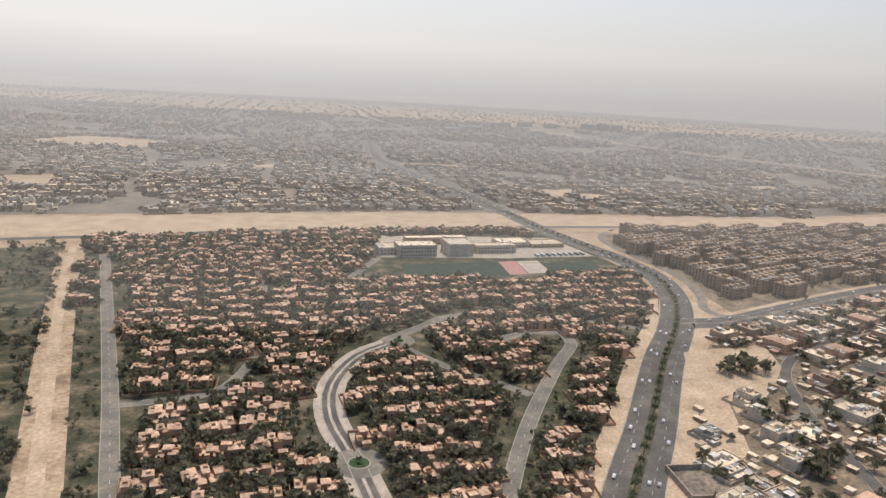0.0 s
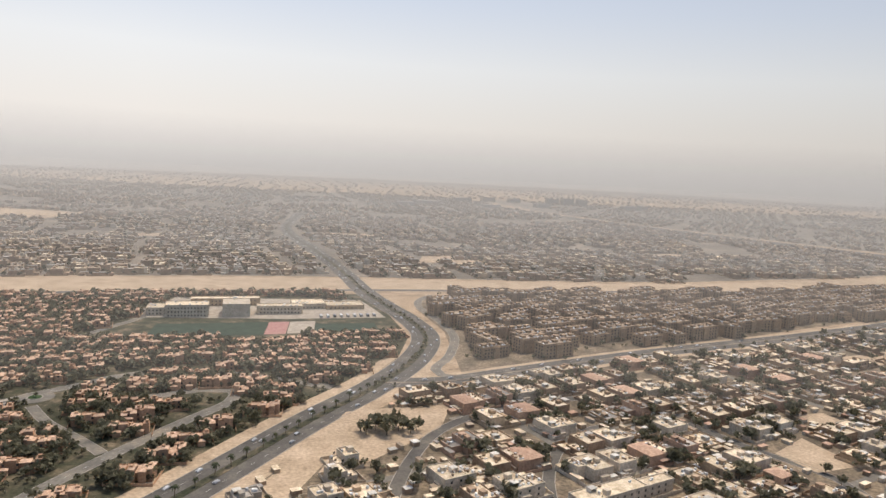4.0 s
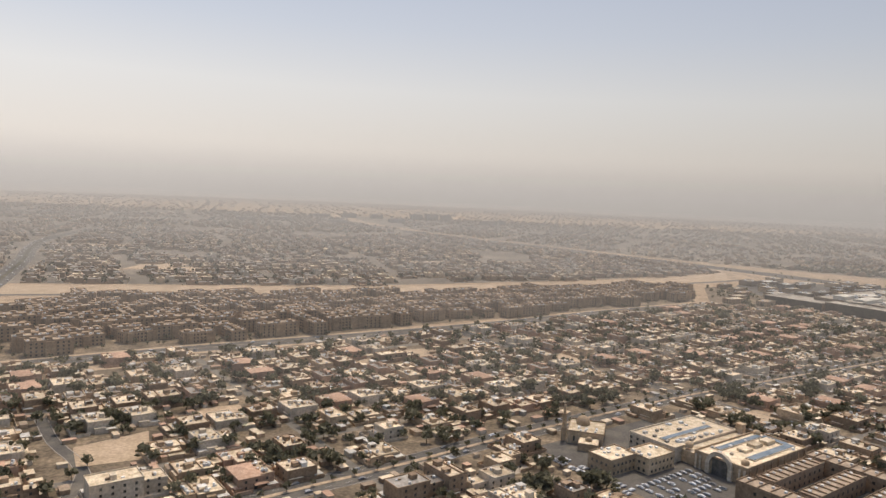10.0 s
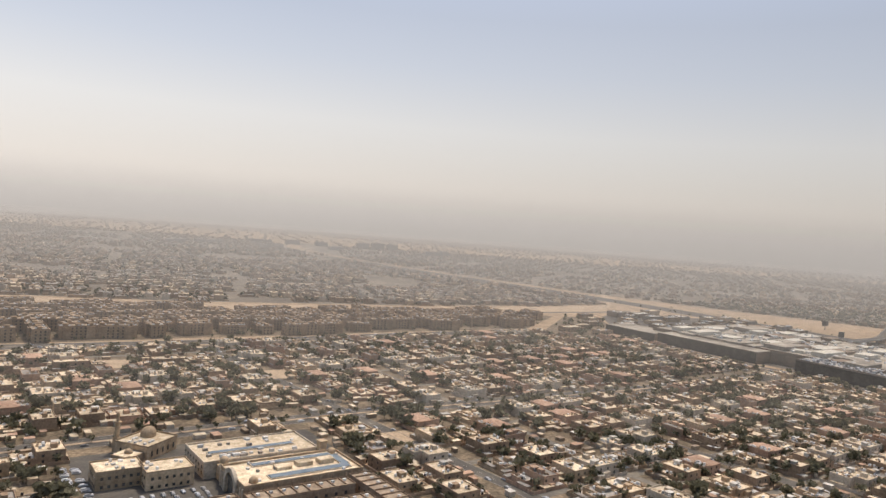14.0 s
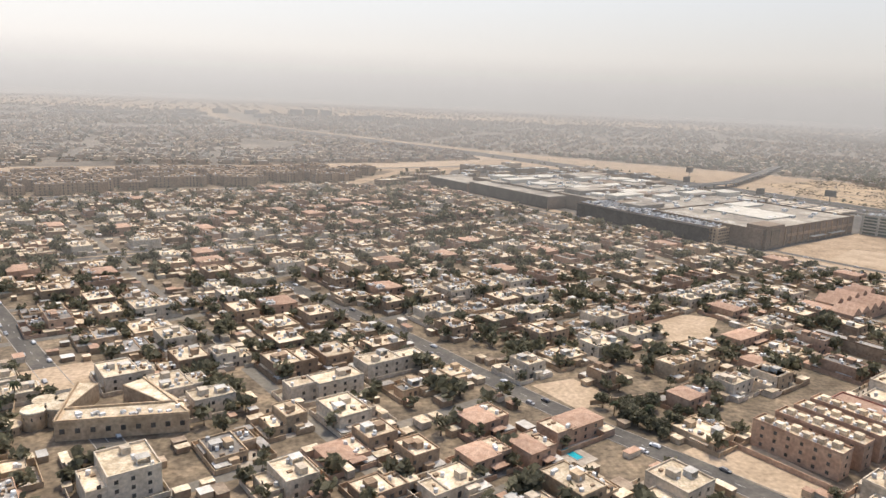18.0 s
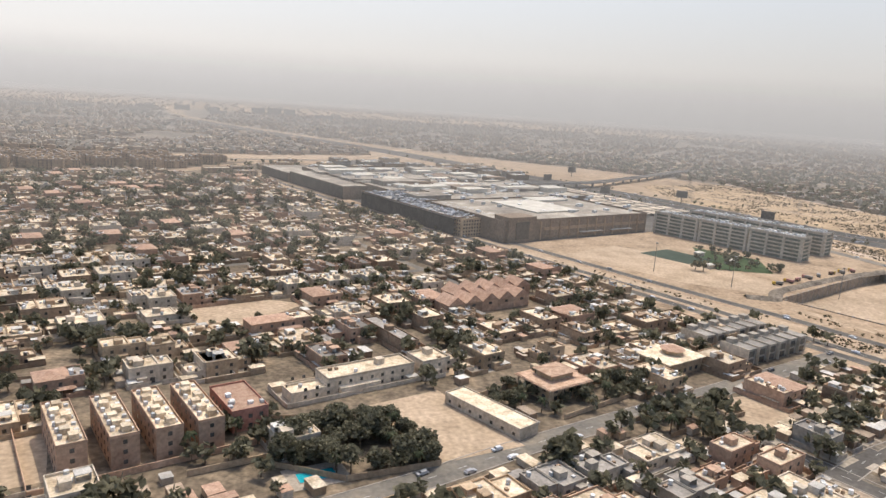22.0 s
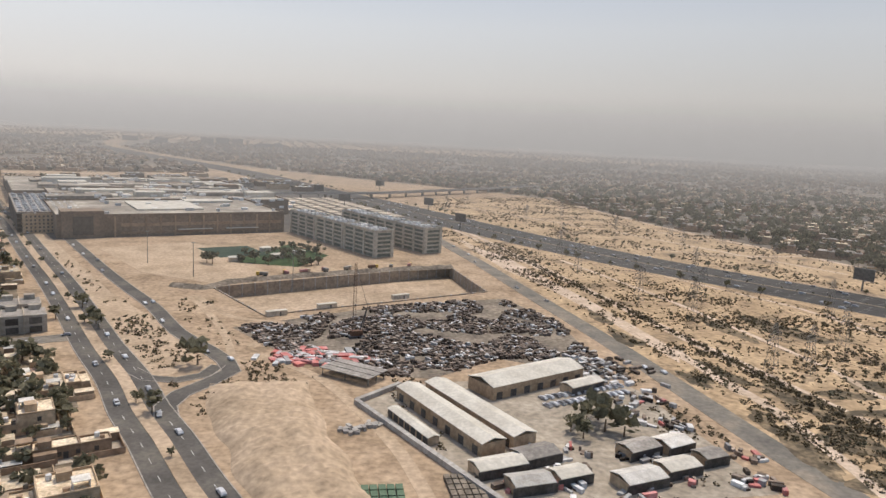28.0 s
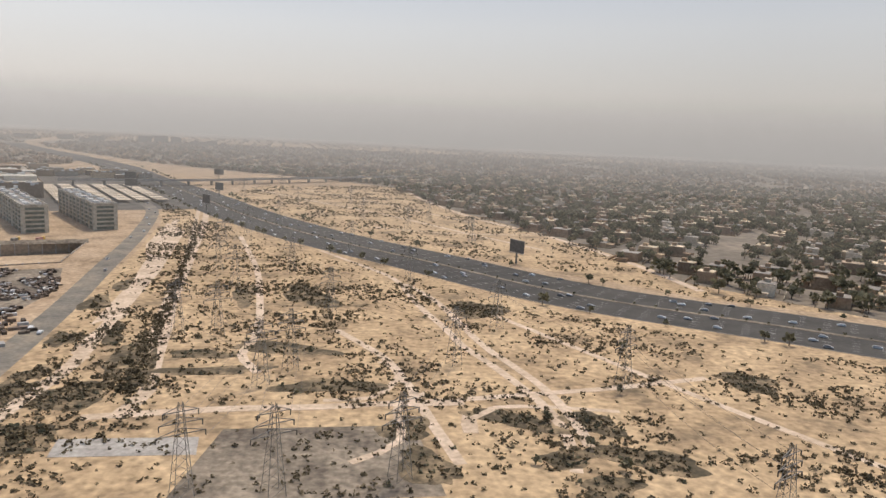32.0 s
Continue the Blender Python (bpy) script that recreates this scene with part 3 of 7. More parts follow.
part("lane", ribbon(ring_line, -4.2, -0.9, 0.0, 0.14), "asphalt", ring_way, "dark asphalt lane")
part("lane", ribbon(ring_line, 0.9, 4.2, 0.0, 0.14), "asphalt", ring_way, "dark asphalt lane")
LINES.append((ring_line, 11.0))
BOUND = [(-90, 150), (-153, 311), (-218, 484), (-284, 665), (-324, 786)]
bound_line = road("boundary_track", BOUND, 8, "pale_sand", "sandy track along the estate wall", kerb=False, clear=3)

# streets of the white town, on one turned grid
STREETS_V = [20 + 66 * k for k in (1, 2, 3, 4)] + [20 - 62.2 * k for k in range(1, 9)]
STREETS_U = [560, 820, 1240, 1655]
def clip_street(a, b, keep):
    """The longest run of a straight street that stays inside an outline."""
    n = int(np.linalg.norm(np.subtract(b, a)) / 10)
    ok, best, run = [], [], []
    for i in range(n + 1):
        p = tuple(np.array(a) + (np.array(b) - a) * i / n)
        if inside(p, keep) and not taken(*p):
            run.append(p)
        else:
            best, run = (run if len(run) > len(best) else best), []
    return run if len(run) > len(best) else best

# ---------------------------------------------------------------- houses
def ring(w, d, z, h, t=0.25):
    return joined([box(0, -d / 2 + t / 2, z, w, t, h), box(0, d / 2 - t / 2, z, w, t, h), box(-w / 2 + t / 2, 0, z, t, d - 2 * t, h), box(w / 2 - t / 2, 0, z, t, d - 2 * t, h)])


def windows_on(w, d, z, cols, r, size=(1.3, 1.5), cx=0.0, cy=0.0, ends=1):
    """Windows set slightly proud of four walls, one shape each."""
    out = []
    for s in (-1, 1):
        for k in range(cols):
            x = cx + (k + 0.5) / cols * w * 0.9 - w * 0.45
            out.append(box(x, cy + s * d / 2, z, size[0], 0.16, size[1]))
        for k in range(ends):
            y = cy + (k + 0.5) / ends * d * 0.8 - d * 0.4
            out.append(box(cx + s * w / 2, y, z, 0.16, size[0], size[1]))
    return out


WALLS = {"white": "white_wall", "cream": "cream_wall", "tan": "tan_wall", "pink": "pink_wall", "rose": "pink_wall", "grey": "grey_wall", "terra": "pink_wall"}


def flat_block(out, r, wall, x, y, w, d, h, roof, first):
    """One flat-roofed block of a villa with its parapet."""
    out.append(("wall" if first else "wing", wall, box(x, y, -0.3, w, d, h + 0.3)))
    out.append(("roof" if first else "wing_roof", roof, box(x, y, h, w - 0.6, d - 0.6, 0.06)))
    out.append(("parapet", wall, moved(ring(w + 0.1, d + 0.1, h - 0.05, r.uniform(0.6, 1.0), 0.4), x, y)))


def house(r, style, size=None, floors=None, clutter=0):
    """A villa as a list of (part name, material, shape): stepped flat-roofed blocks, or a tiled hip, in a walled yard."""
    out = []
    wall = WALLS[style]
    w, d = size or (r.uniform(18.5, 23.5), r.uniform(17.5, 22))
    floors = floors or (1 if r.random() < 0.5 else 2)
    h = 3.3 * floors + 0.5
    px, py = r.choice((-1, 1)), r.choice((-1, 1))
    roof = "grey_roof" if style == "grey" or (style != "white" and r.random() < 0.1) else "flat_roof"
    if style in ("pink", "terra"):
        out.append(("wall", wall, box(0, 0, -0.3, w, d, h + 0.3)))
        out.append(("roof", "tile_roof", hip(-w * 0.15, 0, h, w * 0.72, d + 1.0, 2.0)))
        out.append(("flat_roof", roof, box(w * 0.3, 0, h, w * 0.38, d - 0.6, 0.06)))
        out.append(("parapet", wall, moved(ring(w * 0.4, d, h - 0.05, 0.8), w * 0.3, 0)))
        out.append(("porch_roof", "tile_roof", hip(w * 0.1, -d * 0.5 - 1.2, 3.4, w * 0.4, 4.0, 1.0)))
        spots = [(w * 0.3, 0, w * 0.3, d * 0.7, h)]
    else:
        cut = r.uniform(0.58, 0.75)
        wm, dm = w * cut, d
        flat_block(out, r, wall, -px * (w - wm) / 2, 0, wm, dm, h, roof, True)
        w2, d2 = w - wm - 0.02, d * r.uniform(0.6, 0.92)
        h2 = h if r.random() < 0.35 else max(3.6, h - 3.3)
        flat_block(out, r, wall, px * (w - w2) / 2, py * (d - d2) / 2, w2, d2, h2 - 0.03, roof, False)
        spots = [(-px * (w - wm) / 2, 0, wm * 0.8, dm * 0.8, h), (px * (w - w2) / 2, py * (d - d2) / 2, w2 * 0.7, d2 * 0.7, h2)]
        sx, sy = spots[0][0] + r.uniform(-0.2, 0.2) * wm, r.uniform(-0.25, 0.25) * d
        out.append(("stair_room", wall, box(sx, sy, h + 0.02, r.uniform(2.8, 4.2), r.uniform(3, 4.6), 2.6)))
        pw = wm * r.uniform(0.3, 0.5)
        out.append(("porch", wall, box(spots[0][0] + r.uniform(-0.2, 0.2) * wm, -d / 2 - 1.3, -0.3, pw, 2.6, 3.9)))
        if clutter or r.random() < 0.5:
            gx, gy = spots[0][0] - 0.22 * wm, -sy
            out.append(("pergola", "shade_cloth" if r.random() < 0.4 else wall, joined([box(gx, gy, h + 2.3, 4.6, 4.0, 0.2), box(gx - 2.1, gy, h, 0.2, 3.6, 2.3), box(gx + 2.1, gy, h, 0.2, 3.6, 2.3)])))
    for k in range(2 + clutter // 2):
        x0, y0, a0, b0, z0 = spots[k % len(spots)]
        out.append(("water_tank", "tank", drum(x0 + r.uniform(-0.5, 0.5) * a0, y0 + r.uniform(-0.5, 0.5) * b0, z0 + 0.3, 0.85, 0.8, 1.4, 8)))
    for k in range(3 + clutter):
        x0, y0, a0, b0, z0 = spots[k % len(spots)]
        out.append(("air_conditioner", "tank" if r.random() < 0.4 else "tan_wall", box(x0 + r.uniform(-0.5, 0.5) * a0, y0 + r.uniform(-0.5, 0.5) * b0, z0 + 0.06, r.uniform(0.9, 2.0), r.uniform(0.8, 1.4), r.uniform(0.6, 1.2), r.uniform(-8, 8))))
    for f in range(floors):
        for q in windows_on(w * 0.98, d, 1.0 + 3.3 * f, max(2, int(w / 6)), r, ends=1):
            out.append(("window", "glass", q))
    out.append(("door", "dark_metal", box(r.uniform(-2, 2), -d / 2, 0.0, 1.5, 0.2, 2.4)))
    bw, bd = w / 2 + 2.4, d / 2 + 3.8
    ox = px * 1.0
    walls_ = (box(ox, bd, -0.2, 2 * bw, 0.25, 2.3), box(ox - bw, 0, -0.2, 0.25, 2 * bd, 2.3), box(ox + bw, 0, -0.2, 0.25, 2 * bd, 2.3), box(ox - bw / 2 - 1.2, -bd, -0.2, bw - 2.4, 0.25, 2.3), box(ox + bw / 2 + 1.2, -bd, -0.2, bw - 2.4, 0.25, 2.3))
    out.append(("garden_wall", wall, joined(walls_)))
    if r.random() < 0.8:
        out.append(("yard_floor", r.choice(("paving", "yard", "paving", "pale_sand")), box(ox, 0, -0.2, 2 * bw - 0.3, 2 * bd - 0.3, 0.3)))
    out.append(("carport", "shade_cloth", joined([box(ox - px * (bw - 3.4), -bd + 2.9, 2.45, 6, 5.2, 0.14)] + [box(ox - px * (bw - 3.4) + a, -bd + 2.9 + b, 0, 0.15, 0.15, 2.5) for a in (-2.8, 2.8) for b in (-2.4, 2.4)])))
    out.append(("outbuilding", wall, box(ox + px * (bw - 3.4), bd - 2.2, -0.2, 6.4, 4.0, 3.3)))
    out.append(("outbuilding_roof", roof, box(ox + px * (bw - 3.4), bd - 2.2, 3.1, 6.8, 4.4, 0.16)))
    if clutter:
        out.append(("outbuilding", wall, box(ox - px * (bw - 2.0), bd * 0.3, -0.2, 3.4, 8.0, 3.1)))
        out.append(("outbuilding_roof", roof, box(ox - px * (bw - 2.0), bd * 0.3, 2.9, 3.8, 8.4, 0.16)))
        out.append(("side_room", wall, box(ox + px * (bw - 1.9), -bd * 0.25, -0.2, 3.4, 9.0, 3.0)))
        out.append(("outbuilding_roof", roof, box(ox + px * (bw - 1.9), -bd * 0.25, 2.8, 3.7, 9.3, 0.16)))
    return out


def estate_house(r):
    """A planned-estate villa pair: stepped tan blocks under pale pink flat and tiled roofs."""
    out = []
    w, d = r.uniform(19, 25), r.uniform(11, 13.5)
    n = 7
    for k in range(n):
        bw_, bd_ = w / n * r.uniform(1.05, 1.7), d * r.uniform(0.42, 0.85)
        x, y = -w / 2 + (k + 0.5) * w / n, (-1, 1)[k % 2] * r.uniform(0.4, 2.6)
        h = r.choice((3.6, 4.6, 6.0, 6.6, 7.2)) + 0.05 * k
        out.append(("wall", "estate_wall", box(x, y, -0.3, bw_, bd_, h + 0.3)))
        if r.random() < 0.5:
            out.append(("roof", "pink_tile", hip(x, y, h, bw_ + 0.5, bd_ + 0.5, 1.2)))
        else:
            out.append(("roof", "pink_tile", box(x, y, h, bw_ - 0.5, bd_ - 0.5, 0.06)))
            out.append(("parapet", "estate_wall", moved(ring(bw_ + 0.05, bd_ + 0.05, h - 0.05, 0.7), x, y)))
        if k % 3 == 0:
            out.append(("stair_room", "estate_wall", box(x + 0.3, y + r.uniform(-1.5, 1.5), h + 0.03, 2.0, 2.2, 1.8)))
    for k in (-1, 1):
        out.append(("porch", "estate_wall", box(k * w * 0.28, -d / 2 - 1.4, -0.3, 4.6, 3.4, 3.6)))
        out.append(("porch_roof", "pink_tile", hip(k * w * 0.28, -d / 2 - 1.4, 3.3, 5.2, 4.0, 1.0)))
    for f in range(2):
        for q in windows_on(w, d * 0.96, 1.0 + 3.2 * f, 3, r, ends=1):
            out.append(("window", "glass", q))
    bw, bd = w / 2 + 2.4, d / 2 + 4.6
    out.append(("garden_wall", "estate_wall", joined([box(0, bd, -0.2, 2 * bw, 0.25, 2.0), box(-bw, 0, -0.2, 0.25, 2 * bd, 2.0), box(bw, 0, -0.2, 0.25, 2 * bd, 2.0)])))
    return out


def many(mat):
    return mat + "_many" if mat + "_many" in MATS else mat


def lay(bag, parts, x, y, yaw, skip=()):
    for name, mat, shape in parts:
        if name not in skip:
            v, f = shape
            bag.add(moved((v, f[:5] if len(f) == 6 else f), x, y, 0, yaw), many(mat))


def build(name, parts, label, category, group=""):
    base = thing(name, label, category, group)
    cover = None
    for pn, mat, shape in parts:
        o = part(pn, shape, mat, cover if cover and pn == "parapet" else base)
        if pn in ("roof", "wing_roof", "flat_roof"):
            cover = o
        if pn == "storey_glazing":
            o["kind"] = "stuff"
    return base


# ---------------------------------------------------------------- trees
def crown_shape(r, radius, height, n, leaf):
    """A crown of loose leaf clumps in several lobes."""
    lobes = [(r.uniform(-0.45, 0.45) * radius, r.uniform(-0.45, 0.45) * radius, r.uniform(0.35, 0.8) * height, r.uniform(0.45, 0.7) * radius) for _ in range(6)]
    v, f = [], []
    for i in range(n):
        lx, ly, lz, lr = lobes[i % 6]
        a, b = r.uniform(0, 2 * math.pi), math.acos(r.uniform(-0.75, 1))
        q = lr * r.uniform(0.72, 1.08)
        c = np.array((lx + q * math.sin(b) * math.cos(a), ly + q * math.sin(b) * math.sin(a), lz + 0.85 * q * math.cos(b)))
        d1 = np.array((r.gauss(0, 1), r.gauss(0, 1), r.gauss(0, 0.6)))
        d1 /= np.linalg.norm(d1)
        d2 = np.cross(d1, (r.gauss(0, 1), r.gauss(0, 1), r.gauss(0, 1)))
        d2 /= np.linalg.norm(d2) + 1e-6
        s = leaf * r.uniform(0.6, 1.3)
        k = len(v)
        v += [c - d1 * s, c + d2 * s * 0.7, c + d1 * s, c - d2 * s * 0.7]
        f.append((k, k + 1, k + 2, k + 3))
    return np.array(v), f


def trunk_shape(r, h, r0, limbs=4):
    q = [drum(0, 0, -0.2, r0, r0 * 0.6, h + 0.2, 7)]
    for k in range(limbs):
        a, l = r.uniform(0, 6.28), h * r.uniform(0.5, 0.9)
        v, f = drum(0, 0, 0, r0 * 0.5, r0 * 0.2, l, 5)
        m = Matrix.Translation((0, 0, h * 0.8)) @ Matrix.Rotation(a, 4, "Z") @ Matrix.Rotation(radians(r.uniform(30, 55)), 4, "Y")
        q.append((np.array([tuple(m @ Vector(p)) for p in v]), f))
    return joined(q)


def palm_shape(r, h, n=12):
    v, f = [], []
    for i in range(n):
        a = 2 * math.pi * i / n + r.uniform(-0.2, 0.2)
        up, le = r.uniform(0.1, 0.9), r.uniform(2.6, 3.5)
        c, s = math.cos(a), math.sin(a)
        k = len(v)
        for j in range(4):
            t = j / 3
            x, z = le * t * (1 - 0.15 * t), h + up * le * t - 1.2 * le * t * t * 0.8
            w = 0.45 * math.sin(math.pi * min(1, t + 0.12)) + 0.06
            v += [(x * c - w * s, x * s + w * c, z - 0.25 * w), (x * c, x * s, z + 0.1), (x * c + w * s, x * s - w * c, z - 0.25 * w)]
        for j in range(3):
            b = k + 3 * j
            f += [(b, b + 1, b + 4, b + 3), (b + 1, b + 2, b + 5, b + 4)]
    return np.array(v, float), f


tr = random.Random(11)
TREES = []
for k in range(4):
    b = thing("tree", "dark green broad-leaved shade tree on sandy ground", "tree", "street and garden trees")
    hh = (3.0, 2.5, 3.5, 2.2)[k]
    part("trunk", trunk_shape(tr, hh, 0.28), "bark", b)
    part("crown", moved(crown_shape(tr, 3.6, 4.6, 600, 0.6), 0, 0, hh - 0.9), "leaves", b)
    TREES.append(b)
PALMS = []
for k in range(2):
    b = thing("palm_tree", "date palm with a bare trunk and drooping fronds", "palm tree", "palms")
    part("trunk", drum(0, 0, -0.2, 0.26, 0.2, 6.2 + k, 7), "bark", b)
    part("crown", palm_shape(tr, 5.9 + k, 16), "palm_leaves", b)
    PALMS.append(b)
for k, b in enumerate(TREES + PALMS):   # the first ones stand in gardens by the avenue
    px_, py_ = uv(1352 + 9 * k, -585 - 11 * (k % 3))
    b.matrix_basis = at(px_, py_, 40 * k)
LOW = [joined([moved(crown_shape(tr, 3.4, 4.4, 32, 1.42), 0, 0, 1.5)]) for _ in range(6)]
FAR = [moved(crown_shape(tr, 3.4, 4.2, 13, 2.1), 0, 0, 1.2) for _ in range(6)]
LOWTRUNK = drum(0, 0, -0.1, 0.25, 0.15, 2.6, 5)
tree_bag = Bag()


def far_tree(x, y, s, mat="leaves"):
    far = mat == "hazed_leaves" or y > 900 or (y > 520 and x < 330)
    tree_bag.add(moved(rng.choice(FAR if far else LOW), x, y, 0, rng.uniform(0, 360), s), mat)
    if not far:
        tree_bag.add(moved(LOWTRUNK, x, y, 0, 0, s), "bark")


NEAR_TREES = [0]


def tree(x, y, s=1.0, near=False):
    if near and NEAR_TREES[0] < 105:
        NEAR_TREES[0] += 1
        o = copy_thing(rng.choice(TREES), at(x, y, rng.uniform(0, 360)))
        o.scale = (s, s, s * rng.uniform(0.85, 1.1))
    else:
        far_tree(x, y, s)


def palm(x, y, s=1.0):
    o = copy_thing(rng.choice(PALMS), at(x, y, rng.uniform(0, 360)))
    o.scale = (s, s, s)

# ---------------------------------------------------------------- sites that stand apart
def uvbox(u0, u1, v0, v1):
    return [uv(u0, v0), uv(u1, v0), uv(u1, v1), uv(u0, v1)]


def ccw(q):
    a = sum(q[i][0] * q[(i + 1) % len(q)][1] - q[(i + 1) % len(q)][0] * q[i][1] for i in range(len(q)))
    return q if a > 0 else q[::-1]


LOT_Z = [0.105]


def lot(corners, mat="pale_sand", label="bare plot of pale sand between villas", name="sand_lot"):
    corners = ccw(corners)
    LOT_Z[0] += 0.0015
    TAKEN.append(corners)
    return zone(name, corners, mat, LOT_Z[0], label)


for q in (
    [(1399, 252), (1431, 266), (1446, 224), (1424, 214)],
    [(1549, 281), (1580, 297), (1607, 246), (1569, 232)],
    [(1447, 408), (1490, 432), (1516, 424), (1482, 378), (1458, 380)],
    [(1356, 322), (1380, 329), (1393, 302), (1370, 293)],
    [(1651, 366), (1679, 356), (1669, 333), (1648, 344)],
    [(1700, 286), (1731, 295), (1738, 272), (1712, 258)],
    [(713, 650), (742, 700), (836, 738), (812, 690)],
    [(240, 400), (256, 465), (300, 515), (330, 530), (318, 480), (300, 455), (270, 420)],
    [(250, 505), (296, 520), (308, 470), (249, 436), (223, 351), (204, 335), (196, 345), (215, 400)],
    [(544, 446), (580, 475), (592, 428), (556, 416)],
    [(1010, 505), (1040, 520), (1052, 498), (1022, 484)],
    [(1112, 352), (1140, 366), (1155, 338), (1128, 326)],
    [(600, 522), (630, 530), (640, 500), (612, 492)],
    [(905, 690), (940, 708), (958, 676), (922, 660)],
    [(470, 626), (560, 672), (566, 655), (480, 612)],
):
    lot(q)
# the road corner south of the arterial, and the verges between the two parallel roads
zone("road_verge", ccw([(1560, 850), (1640, 700), (1800, 440), (1880, 335), (1875, 300), (1866, 292), (1790, 412), (1640, 664)]), "pale_sand", 0.055, "sandy verge between two roads dotted with scrub")
zone("estate_verge", ccw([(128, 250), (170, 330), (205, 405), (250, 505), (276, 560), (262, 565), (236, 510), (190, 412), (150, 335), (105, 255)]), "pale_sand", 0.06, "pale sandy verge along the dual carriageway")

# ---- school with pitches
TAKEN.append([(-10, 680), (10, 900), (215, 930), (300, 830), (285, 745), (170, 700)])


def floors_of_windows(w, d, floors, cols, ends, z0=1.1, step=3.7, size=(1.5, 1.6)):
    return [("storey_glazing", "glass", joined(windows_on(w, d, z0 + step * f, cols, rng, size, ends=ends))) for f in range(floors)]


def block(w, d, h, wall, roof, floors, cols, ends, clutter=6, seed=1):
    r = random.Random(seed)
    out = [("wall", wall, box(0, 0, -0.3, w, d, h + 0.3)), ("roof", roof, box(0, 0, h, w - 0.7, d - 0.7, 0.06)), ("parapet", wall, ring(w + 0.12, d + 0.12, h - 0.05, 0.9))]
    out += floors_of_windows(w, d, floors, cols, ends, step=(h - 0.6) / max(floors, 1))
    for k in range(clutter):
        out.append(("air_conditioner", "tank", box(r.uniform(-0.44, 0.44) * w, r.uniform(-0.4, 0.4) * d, h + 0.06, r.uniform(1.2, 2.6), r.uniform(1.2, 2.0), r.uniform(0.8, 1.5))))
    return out


def shifted(parts, x, y, z=0.0, yaw=0.0):
    return [(n_, m_, moved(s_, x, y, z, yaw)) for n_, m_, s_ in parts]


def put(name, parts, x, y, yaw, label, category, group=""):
    o = build(name, parts, label, category, group)
    o.matrix_basis = at(x, y, yaw)
    return o


put("school_building", block(46, 24, 13, "white_wall", "flat_roof", 3, 12, 5, 8, 2), 52, 800, 12, "grey three-storey school wing with rows of windows", "school", "school wings")
put("school_building", block(30, 26, 8, "white_wall", "flat_roof", 2, 7, 4, 6, 3), 22, 806, 12, "low white school wing with a flat roof", "school", "school wings")
put("school_hall", block(30, 34, 14, "white_wall", "white_wall", 0, 0, 0, 2, 4), 103, 815, 12, "white windowless hall with a broad pale roof", "school hall", "school wings")
put("school_building", block(52, 16, 9, "white_wall", "flat_roof", 2, 12, 3, 7, 5), 150, 828, 12, "long white two-storey school wing", "school", "school wings")
put("school_building", block(80, 15, 8.5, "cream_wall", "flat_roof", 2, 16, 3, 8, 6), 80, 862, 14, "long cream school wing at the back of the yard", "school", "school wings")
put("school_building", block(40, 30, 6.0, "white_wall", "flat_roof", 1, 8, 4, 9, 7), 178, 868, 14, "low white school annex with cluttered roof", "school", "school wings")
put("school_building", block(46, 26, 4.5, "cream_wall", "flat_roof", 1, 8, 4, 8, 8), 222, 872, 14, "single-storey cream school annex", "school", "school wings")


def pitch(corners, mat, label, z=0.14):
    o = tagged(new("sports_pitch", mesh_of("sports_pitch", prism(ccw(corners), -0.1, z), [mat])), label, "sports pitch")
    return o


pitch([(40, 694), (150, 722), (146, 778), (34, 752)], "pitch", "large dark green artificial turf pitch")
pitch([(151, 723), (172, 729), (168, 784), (147, 778)], "court_red", "red-surfaced games court beside the turf", 0.145)
pitch([(173, 730), (200, 738), (196, 790), (169, 784)], "paving", "pale paved games court", 0.143)
pitch([(201, 740), (268, 760), (262, 792), (197, 778)], "pitch", "small dark green turf pitch", 0.141)
for k in range(9):
    bus = (200 + k * 7.6, 812 + k * 2.0)
    put("school_bus", [("body", "car_paint", box(0, 0, 0.5, 2.5, 9.0, 2.4)), ("window_band", "glass", box(0, 0, 1.7, 2.54, 8.4, 0.7)), *[("wheel", "tyre", box(s * 1.1, t, 0, 0.35, 1.0, 1.0)) for s in (-1, 1) for t in (-3, 3)]], *bus, 14, "parked school bus on the asphalt yard", "bus", "school buses")
zone("school_yard", ccw([(160, 796), (275, 822), (262, 860), (240, 920), (10, 895), (4, 780)]), "paving", 0.1, "paved school yard with parked buses")

# ---- neighbourhood mall, mosque and the courtyard flats
TAKEN.append(uvbox(930, 1092, -212, 4))
zone("mall_yard", ccw(uvbox(938, 1090, -210, 0)), "asphalt", 0.09, "paved forecourt with parked cars")
U0, V0 = 1038, -92


def local(u, v):
    return u - U0, v - V0


mp = [("wall", "cream_wall", box(0, 0, -0.3, 70, 35, 10.3)), ("roof", "flat_roof", box(0, 0, 10, 68, 33, 0.08)), ("parapet", "cream_wall", ring(70.2, 35.2, 9.95, 1.2, 0.5))]
mp += [("link_hall", "cream_wall", box(-1, 22.5, -0.3, 66, 9.6, 8.3)), ("link_roof", "flat_roof", box(-1, 22.5, 8, 65, 9.4, 0.08))]
mp += [("north_wing", "white_wall", box(-6, 45, -0.3, 70, 35, 9.3)), ("north_roof", "flat_roof", box(-6, 45, 9, 68, 33, 0.08)), ("north_parapet", "white_wall", moved(ring(70.2, 35.2, 8.95, 1.1, 0.5), -6, 45))]
